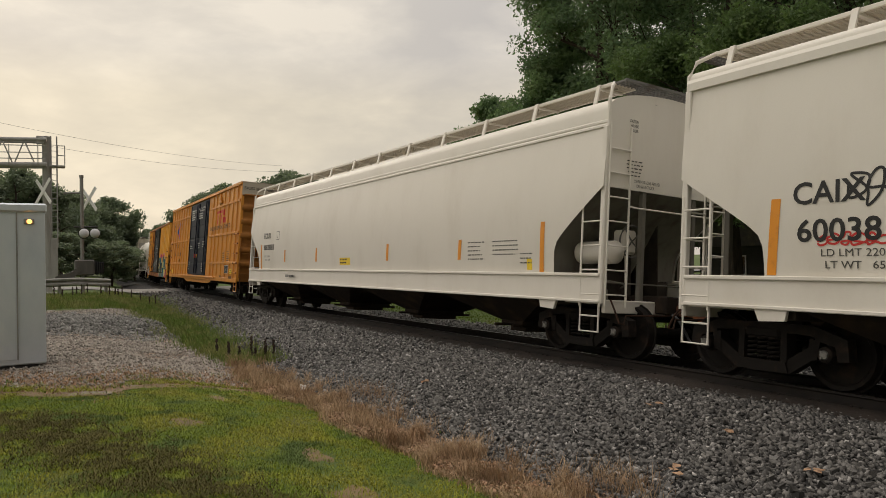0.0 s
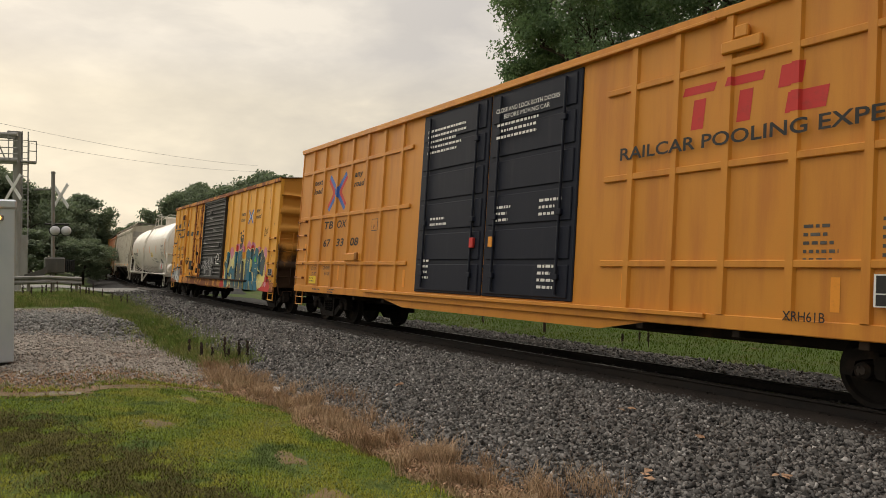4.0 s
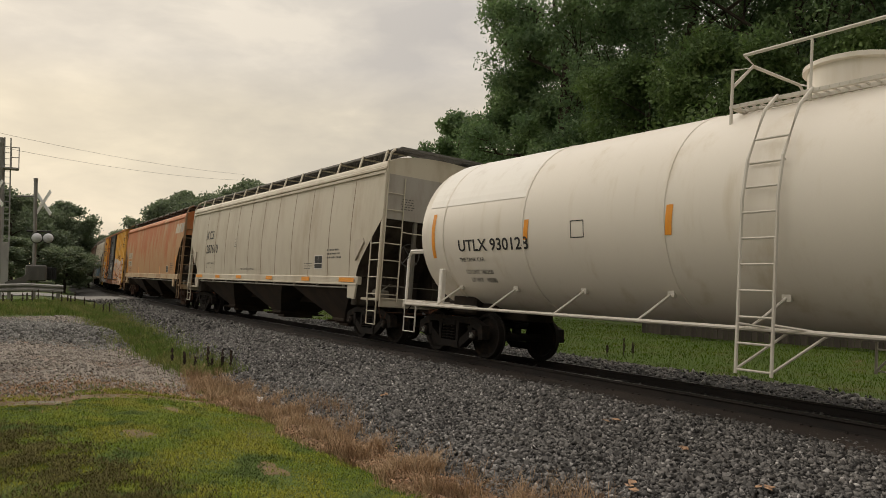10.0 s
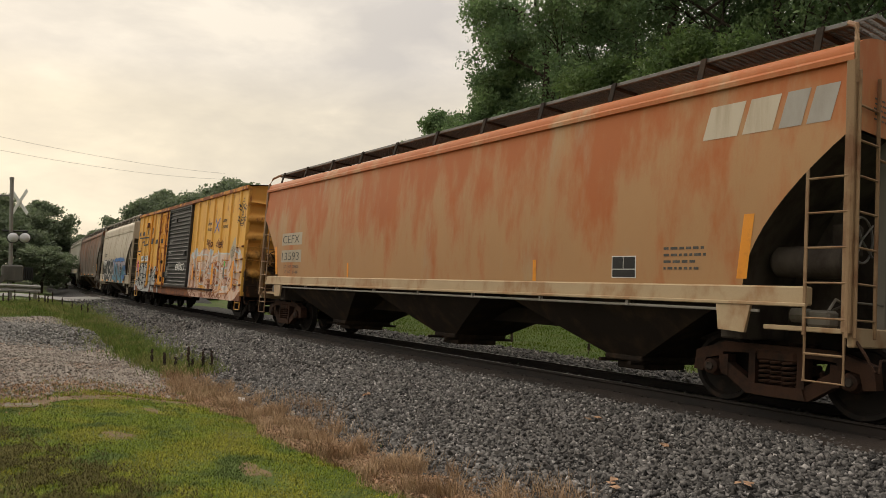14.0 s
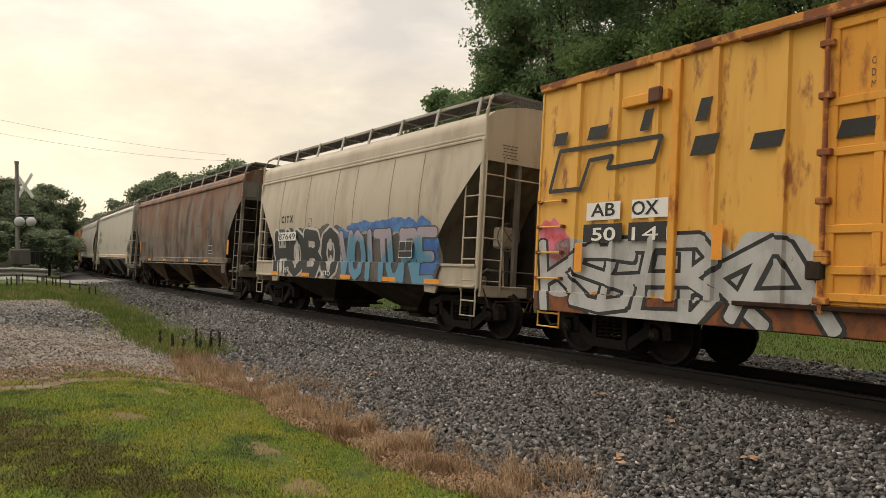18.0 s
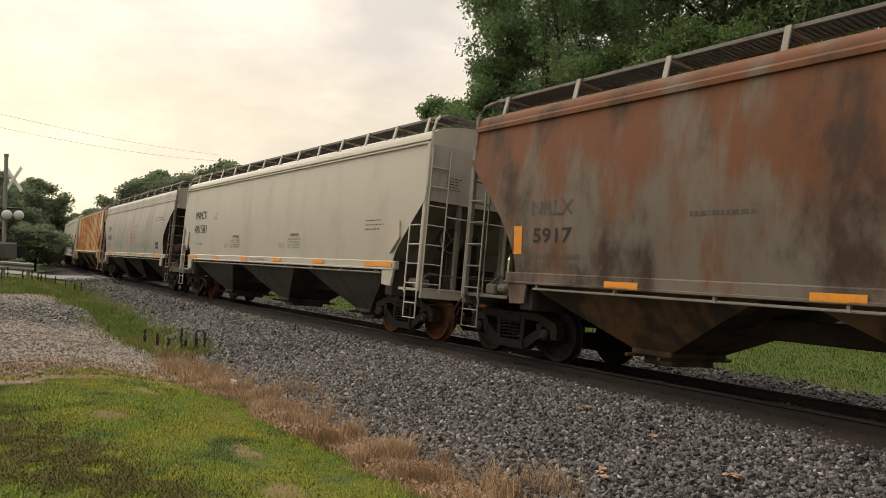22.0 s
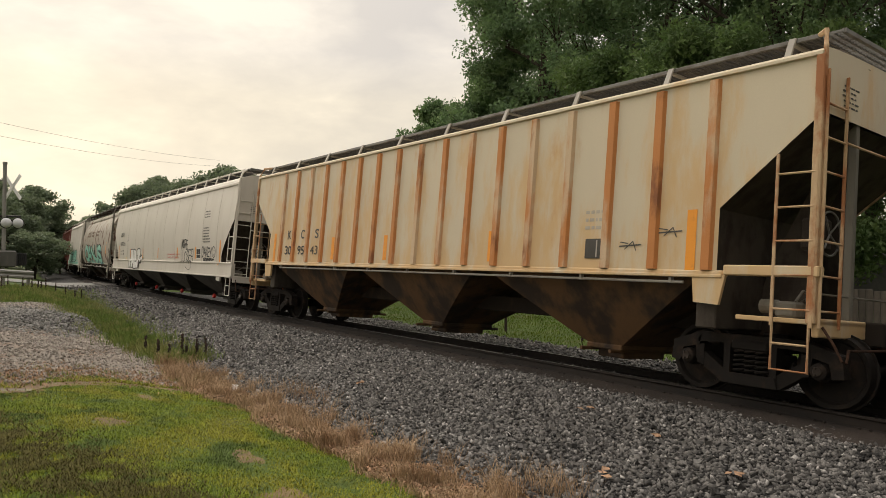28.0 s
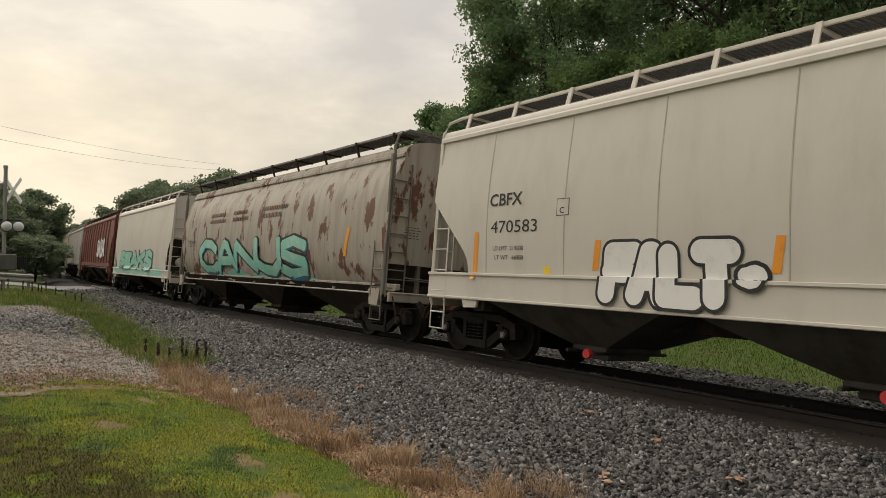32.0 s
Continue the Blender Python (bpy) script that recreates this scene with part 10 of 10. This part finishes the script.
# ---- the road crossing and its signals ----
M_LENS = surface("grey_signal_lens_back", (0.55, 0.56, 0.58), rough=0.35, fine=0.04, bump=0.0)


def glowing(name, col, power):
    m = bpy.data.materials.new(name)
    m.use_nodes = True
    b = m.node_tree.nodes["Principled BSDF"]
    b.inputs["Base Color"].default_value = (*col, 1)
    b.inputs["Emission Color"].default_value = (*col, 1)
    b.inputs["Emission Strength"].default_value = power
    return m


M_AMBER = glowing("amber_lamp_glow", (1.0, 0.45, 0.12), 2.5)


def build_road():
    xs = [-60 + 0.5 * k for k in range(61)]
    ys = [-70 + 2.0 * k for k in range(35)] + [0.25 * k for k in range(88)] + [22 + 2 * k for k in range(30)]

    def on_road(x, y):
        u, q = beside(x, y)
        return (np.abs(u - CROSS_U + 0.12 * q) < 3.1) & (np.abs(q) > 1.62)
    sheet("road", xs, ys, 0.02, M_ROAD, on_road, "pale worn asphalt road that crosses the track", "structure", "road")
    c = thing("crossing_panels", "dark rubber crossing panels between and beside the rails", "crossing panel", "", "structure")
    for q0, q1 in ((-1.6, -0.83), (-0.66, 0.66), (0.83, 1.6)):
        s = Shape()
        for k in range(3):
            u0 = CROSS_U - 3.0 + 2.0 * k
            p = [bedded(u0 + 0.02, q0, 0.0), bedded(u0 + 1.98, q0, 0.0), bedded(u0 + 1.98, q1, 0.0), bedded(u0 + 0.02, q1, 0.0)]
            b = [q - Vector((0, 0, 0.2)) for q in p]
            s.add(p + b, [(0, 1, 2, 3), (3, 2, 6, 7), (0, 3, 7, 4), (1, 0, 4, 5), (2, 1, 5, 6)])
        part("panel", s, M_ROOFTAR, c)


def crossbuck(parent, x, y, z, size, lean=1.0):
    """Two white crossed blades that face along x."""
    for m, d in ((-1, 0.0), (1, 0.03)):
        s = Shape()
        c, w = math.cos(radians(45)), size * 0.11
        e = math.sqrt(1 - lean * lean)
        a = Vector((m * c * e, m * c * lean, c)) * size
        n = Vector((-m * c * e, -m * c * lean, c)).normalized() * w
        o = Vector((x + d * lean, y - d * e, z))
        p = [o - a - n, o + a - n, o + a + n, o - a + n]
        q = [v + Vector((0.02 * lean, -0.02 * e, 0)) for v in p]
        s.add([*p, *q], [(0, 1, 2, 3), (7, 6, 5, 4), (0, 4, 5, 1), (1, 5, 6, 2), (2, 6, 7, 3), (3, 7, 4, 0)])
        part("crossbuck_blade", s, M_SIGNWHITE, parent, "white crossbuck blade")


def build_signals():
    # flashing signal with gate machine
    x, y = -39.7, 2.75
    z0 = float(ground_z(x, y))
    sig = thing("crossing_signal", "grey crossing signal post with white crossbuck and twin lamps", "crossing signal")
    part("post", Shape().lathe([(0, 0.0), (0, 0.16), (0.06, 0.16), (0.08, 0.085), (5.70, 0.085), (5.70, 0)], (x, y, z0), "z", 14), M_GALV, sig, "", 40)
    part("bell", Shape().lathe([(5.70, 0.085), (5.70, 0.10), (5.82, 0.10), (5.84, 0)], (x, y, z0), "z", 14), M_GALV, sig, "", 40)
    crossbuck(sig, x - 0.15, y + 0.36, 4.98, 0.80, 0.5)
    arm = Shape().bar((x, y - 0.65, 5.24), (x, y, 5.28), 0.045, 8)
    arm.box(x - 0.05, x + 0.05, y - 0.8, y - 0.6, 5.18, 5.30, 0.02)
    part("cross_arm", arm, M_GALV, sig)
    part("lamp_arm", Shape().bar((x, y - 0.35, 3.60), (x, y + 0.70, 3.60), 0.045, 8), M_BLACK, sig)
    for yy, mt in ((y + 0.08, M_LENS), (y + 0.56, M_LENS)):
        l = part("lamp_background", Shape().lathe([(0.0, 0.0), (0.0, 0.26), (0.03, 0.27), (0.05, 0.0)], (x + 0.10, yy, 3.28), "x", 20), M_BLACK, sig, "round black lamp backing")
        part("lamp_dome", Shape().lathe([(0.05, 0.23), (0.12, 0.2), (0.17, 0.1), (0.18, 0.0)], (x + 0.10, yy, 3.28), "x", 18), mt, l, "pale rounded lamp housing", 50)
    g = Shape().box(x - 0.3, x + 0.3, y - 0.35, y + 0.52, 1.20, 1.98, 0.06)
    part("gate_machine", g, M_GATE, sig, "grey gate machine box")
    c = Shape()
    c.prism([(y + 0.5, 1.25), (y + 0.95, 1.3), (y + 0.95, 1.85), (y + 0.5, 1.9)], 0, 0.12)
    c.v = [(x - 0.1 + b, a, d) for a, b, d in c.v]
    for k in range(5):
        c.box(x - 0.16, x + 0.16, y + 0.54 + 0.085 * k, y + 0.60 + 0.085 * k, 1.28, 1.86, 0.015)
    part("counterweight", c, M_BLACK, sig, "dark stacked counterweights")
    c = Shape()
    c.prism([(y - 1.2, 0.98), (y - 0.45, 1.05), (y - 0.1, 1.45), (y - 0.1, 1.75), (y - 0.5, 1.40), (y - 1.2, 1.18)], -0.06, 0.06)
    c.v = [(x + 0.3 + b, a, d) for a, b, d in c.v]
    part("gate_arm_bracket", c, M_GATE, sig)
    part("foundation", Shape().box(x - 0.35, x + 0.35, y - 0.35, y + 0.35, z0 - 0.2, z0 + 0.04, 0.03), M_HEAP, sig)
    # cantilever mast
    x, y = -41.4, 1.30
    z0 = float(ground_z(x, y))
    can = thing("signal_cantilever", "galvanised cantilever signal mast with truss arm and ladder", "signal mast")
    part("mast", Shape().lathe([(0, 0), (0, 0.42), (0.05, 0.42), (0.06, 0.20), (7.75, 0.19), (7.8, 0.22), (7.9, 0.22), (7.92, 0)], (x, y, z0), "z", 18), M_MAST, can, "", 40)
    L = 9.0
    way = Vector((-0.30, -0.954, 0))
    for z, r in ((8.02, 0.10), (6.76, 0.12)):
        for off in (-0.35, 0.35):
            s = Shape().bar(Vector((x + off, y, z)), Vector((x + off, y, z)) + way * L, r, 10)
            part("arm_chord", s, M_MAST, can)
    for k in range(9):
        a = Vector((x, y, 6.76)) + way * (0.5 + L * k / 9)
        b = Vector((x, y, 8.02)) + way * (0.5 + L * (k + 0.5) / 9)
        s = Shape().bar(a, b, 0.035, 6)
        s.bar(b, Vector((x, y, 6.76)) + way * (0.5 + L * (k + 1) / 9), 0.035, 6)
        part("arm_strut", s, M_MAST, can)
    for z in (7.05, 7.35, 7.7):
        part("walk_rail", Shape().bar(Vector((x + 0.5, y, z)), Vector((x + 0.5, y, z)) + way * L, 0.025, 6), M_MAST, can)
    for k in range(7):
        p = Vector((x + 0.5, y, 6.76)) + way * (0.4 + 1.3 * k)
        part("rail_post", Shape().bar(p, p + Vector((0, 0, 1.0)), 0.025, 6), M_MAST, can)
    lad = Shape()
    for yy in (y + 0.20, y + 0.46):
        lad.box(x + 0.05, x + 0.10, yy - 0.03, yy + 0.03, 2.6, 8.25, 0.008)
    for k in range(18):
        lad.bar((x + 0.07, y + 0.20, 2.7 + 0.3 * k), (x + 0.07, y + 0.46, 2.7 + 0.3 * k), 0.016, 6)
    part("ladder", lad, M_MAST, can)
    part("ladder_guard", Shape().box(x + 0.02, x + 0.12, y + 0.12, y + 0.46, 0.7, 3.1, 0.02), M_MAST, can, "flat ladder guard plate")
    pf = Shape().box(x - 0.3, x + 0.4, y + 0.15, y + 0.82, 6.68, 6.76, 0.01)
    for yy in (y + 0.48, y + 0.80):
        pf.bar((x + 0.38, yy, 6.7), (x + 0.38, yy, 7.76), 0.025, 6)
    for z in (7.25, 7.74):
        pf.bar((x + 0.38, y + 0.46, z), (x + 0.38, y + 0.82, z), 0.025, 6)
    part("service_platform", pf, M_MAST, can)
    crossbuck(can, x + 0.25, y - 0.15, 5.43, 0.85, 0.5)
    part("junction_box", Shape().box(x + 0.1, x + 0.3, y - 0.45, y - 0.1, 7.8, 8.2, 0.03), M_MAST, can)
    for k, d in enumerate((2.6, 4.6)):
        p = Vector((x + 0.5, y, 7.35)) + way * d
        l = part("lamp_background", Shape().lathe([(0.0, 0.0), (0.0, 0.28), (0.03, 0.29), (0.05, 0.0)], p, "x", 18), M_BLACK, can)
        part("lamp_dome", Shape().lathe([(0.05, 0.24), (0.14, 0.2), (0.18, 0.0)], p, "x", 16), M_LENS, l, "", 50)
    # guard rail
    gr = thing("guard_rail", "galvanised steel guard rail on short posts beside the road", "guard rail")
    gx = -37.6
    prof = [(0.0, 0.70), (0.05, 0.66), (0.05, 0.60), (0.0, 0.55), (0.0, 0.52), (0.05, 0.47), (0.05, 0.41), (0.0, 0.37)]
    rows = []
    for k in range(7):
        yy = -4.5 + 8.3 * k / 6
        zz = float(ground_z(gx, yy))
        rows.append([(gx + a, yy, zz + b * 1.15) for a, b in prof])
    part("beam", Shape().grid(rows, True), M_GALV, gr)
    for k in range(5):
        yy = -4.2 + 1.95 * k
        zz = float(ground_z(gx, yy))
        part("rail_post", Shape().box(gx - 0.16, gx - 0.02, yy - 0.07, yy + 0.07, zz - 0.1, zz + 0.8, 0.01), M_GALV, gr)


def build_cabinet():
    cab = thing("signal_cabinet", "brushed aluminium walk-in signal equipment cabinet with door seam", "equipment cabinet")
    x1, y1 = -15.1, 0.44
    x0, y0, z0, z1 = x1 - 1.9, y1 - 2.4, float(ground_z(x1, y1)) + 0.06, 2.86
    part("body", Shape().box(x0, x1, y0, y1, z0, z1 - 0.1, 0.02), M_ALU, cab)
    part("roof_cap", Shape().box(x0 - 0.06, x1 + 0.06, y0 - 0.05, y1 + 0.03, z1 - 0.14, z1 + 0.02, 0.03), M_ALU, cab, "overhanging metal roof cap")
    part("door", Shape().box(x1, x1 + 0.018, y1 - 1.55, y1 - 0.46, z0 + 0.1, z1 - 0.16, 0.006), M_ALU, cab)
    part("corner_trim", Shape().box(x1, x1 + 0.012, y1 - 0.44, y1 - 0.005, z0 + 0.02, z1 - 0.15, 0.004), M_ALU, cab)
    part("hinge_rod", Shape().bar((x1 + 0.03, y1 - 0.45, z0 + 0.1), (x1 + 0.03, y1 - 0.45, z1 - 0.15), 0.012, 6), M_GALV, cab)
    part("skid", Shape().box(x0 + 0.05, x1 - 0.05, y0 + 0.1, y1 - 0.12, z0 - 0.12, z0, 0.01), M_BLACK, cab)
    lamp = part("power_lamp_base", Shape().box(x1 + 0.012, x1 + 0.05, y1 - 0.34, y1 - 0.17, 2.50, 2.60, 0.015), M_GALV, cab)
    part("power_lamp_lens", Shape().lathe([(0.05, 0.045), (0.08, 0.035), (0.09, 0.0)], (x1, y1 - 0.25, 2.55), "x", 12), M_AMBER, lamp, "small amber power lamp", 50)


def build_far_things():
    # fence, post and house behind the track
    fence = thing("board_fence", "dark weathered vertical board fence behind the lawn", "fence")
    a, b = Vector((-17.5, 20.0, 0)), Vector((4.0, 24.5, 0))
    n = 120
    d = (b - a) / n
    rnd = random.Random(6)
    board = Shape().box(0.0, d.length * 0.94, -0.012, 0.012, 0.05, 1.5, 0.006).mesh("board", M_FENCE)
    turn = math.atan2(d.y, d.x)
    for k in range(n):
        p = a + d * k
        ob = new("board", board)
        ob.parent = fence
        ob.matrix_basis = pose(p.x, p.y, float(ground_z(p.x, p.y)) + rnd.uniform(-0.02, 0.02), 0, 0, math.degrees(turn))
    for z in (0.4, 1.2):
        s = Shape()
        g0, g1 = float(ground_z(a.x, a.y)), float(ground_z(b.x, b.y))
        s.tube([(a.x, a.y + 0.05, g0 + z), (b.x, b.y + 0.05, g1 + z)], 0.04, 4)
        part("fence_rail", s, M_FENCE, fence)
    x, y = -17.7, 15.0
    z = float(ground_z(x, y))
    tagged(new("marker_post", Shape().box(x - 0.035, x + 0.035, y - 0.035, y + 0.035, z - 0.1, z + 1.15, 0.008).mesh("marker_post", M_DOCK)), "thin dark wooden marker post in the grass", "post")
    h = thing("house", "dark sided low house under the trees", "house")
    hx, hy = at(33.5, 41)
    z = float(ground_z(hx, hy))
    part("wall", Shape().box(hx - 6, hx + 6, hy, hy + 7, z - 0.2, z + 2.7, 0.02), M_SIDING, h)
    part("roof", Shape().prism([(hx - 6.6, z + 2.6), (hx + 6.6, z + 2.6), (hx + 4.5, z + 4.6), (hx - 4.5, z + 4.6)], hy - 0.6, hy + 7.6), M_ROOFTAR, h)
    for k in range(9):
        part("siding_board", Shape().box(hx - 6, hx + 6, hy - 0.03, hy - 0.002, z + 0.28 * k, z + 0.28 * k + 0.26, 0.005), M_SIDING, h)
    for wx in (-3.5, 0.5, 3.8):
        w = part("window", Shape().box(hx + wx - 0.6, hx + wx + 0.6, hy - 0.06, hy - 0.032, z + 1.0, z + 2.1, 0.01), M_SIGNWHITE, h, "white-framed window")
        part("pane", Shape().box(hx + wx - 0.52, hx + wx + 0.52, hy - 0.07, hy - 0.062, z + 1.08, z + 2.02), M_PANE, w)
    # wires and their poles
    def ray_at(az, el, dist):
        return Vector((*at(az, dist), EYE_Z + dist * math.tan(radians(el))))
    poles = []
    for az, dist, top in ((99.0, 52, 12.2), (70.6, 100, 12.4)):
        x, y = at(az, dist)
        z = float(ground_z(x, y))
        p = thing("utility_pole", "brown wooden utility pole with a cross arm", "utility pole", "utility poles")
        part("pole", Shape().lathe([(0, 0), (0, 0.17), (top, 0.11), (top, 0)], (x, y, z), "z", 10), M_TIE, p, "", 40)
        part("cross_arm", Shape().box(x - 1.1, x + 1.1, y - 0.06, y + 0.06, top - 0.9, top - 0.75, 0.01), M_TIE, p)
    for p0, p1 in (((88.3, 9.25, 60), (72.2, 6.85, 86)), ((87.0, 8.15, 60), (72.4, 6.4, 86))):
        a, b = ray_at(*p0), ray_at(*p1)
        d = b - a
        start, end = a - d * 0.55, b + d * 0.02
        pts = []
        for k in range(21):
            f = k / 20
            q = start + (end - start) * f
            q.z += -0.9 * (1 - (2 * f - 1) ** 2) + 0.75
            pts.append(q)
        tagged(new("power_line", Shape().tube(pts, 0.010, 4).mesh("power_line", M_WIRE)), "thin dark overhead power line wire", "power line", "overhead wires")
    x, y = at(79.0, 112)
    an = thing("antenna", "thin grey rooftop antenna mast with short side arms", "antenna")
    part("mast", Shape().bar((x, y, -0.3), (x, y, 10.9), 0.05, 6), M_GALV, an)
    for z, l in ((10.8, 0.9), (10.3, 0.6), (9.2, 0.9)):
        part("element", Shape().bar((x, y - 0.1, z), (x, y + l, z), 0.03, 5), M_GALV, an)


M_WIRE = surface("weathered_wire", (0.12, 0.115, 0.11), rough=0.6, fine=0.1, bump=0.0)
M_FENCE = surface("weathered_dark_fence_wood", (0.055, 0.045, 0.038), (0.09, 0.075, 0.06), 0.42, 0.66, (2, 2, 0.3), 3, rough=0.9, fine=0.2, bump=0.3, vary=0.3)
M_SIDING = surface("dark_house_siding", (0.045, 0.045, 0.042), (0.065, 0.06, 0.055), 0.4, 0.7, (0.4, 1, 1), 2, rough=0.8, fine=0.1, bump=0.1)
M_PANE = surface("dark_window_glass", (0.03, 0.035, 0.04), rough=0.08, fine=0.0, bump=0.0, spec=0.6)
build_road()
build_signals()
build_cabinet()
build_far_things()
# ---- what moves ----
TRUCK_HALF = []


def car_pose(mid, half_base, t):
    u = mid - gone(t)
    a, b = track(u - half_base), track(u + half_base)
    way = a - b
    m = (a + b) / 2
    return pose(m.x, m.y, m.z, -CANT, 0, math.degrees(math.atan2(way.y, way.x)))


def motions():
    times = [0, 0.1, 0.25] + [0.5 * k for k in range(1, 64)] + [31.75, 31.9, 32]
    for k, (car, truck_in) in enumerate(TRAIN):
        mid = (JOINTS[k] + JOINTS[k + 1]) / 2
        base = LENGTHS[k] / 2 - truck_in
        walk(car, [(t, car_pose(mid, base, t)) for t in times])
    turn_times = [2 * k / FPS for k in range(int(32 * FPS / 2) + 1)]
    turns = [math.degrees(gone(t) / WHEEL_R) for t in turn_times]
    for w, x in WHEELSETS:
        off = (x * 131) % 360
        walk(w, [(t, pose(x, 0, WHEEL_R, 0, 0, 0) @ Matrix.Rotation(radians(a + off), 4, "Y")) for t, a in zip(turn_times, turns)])


motions()
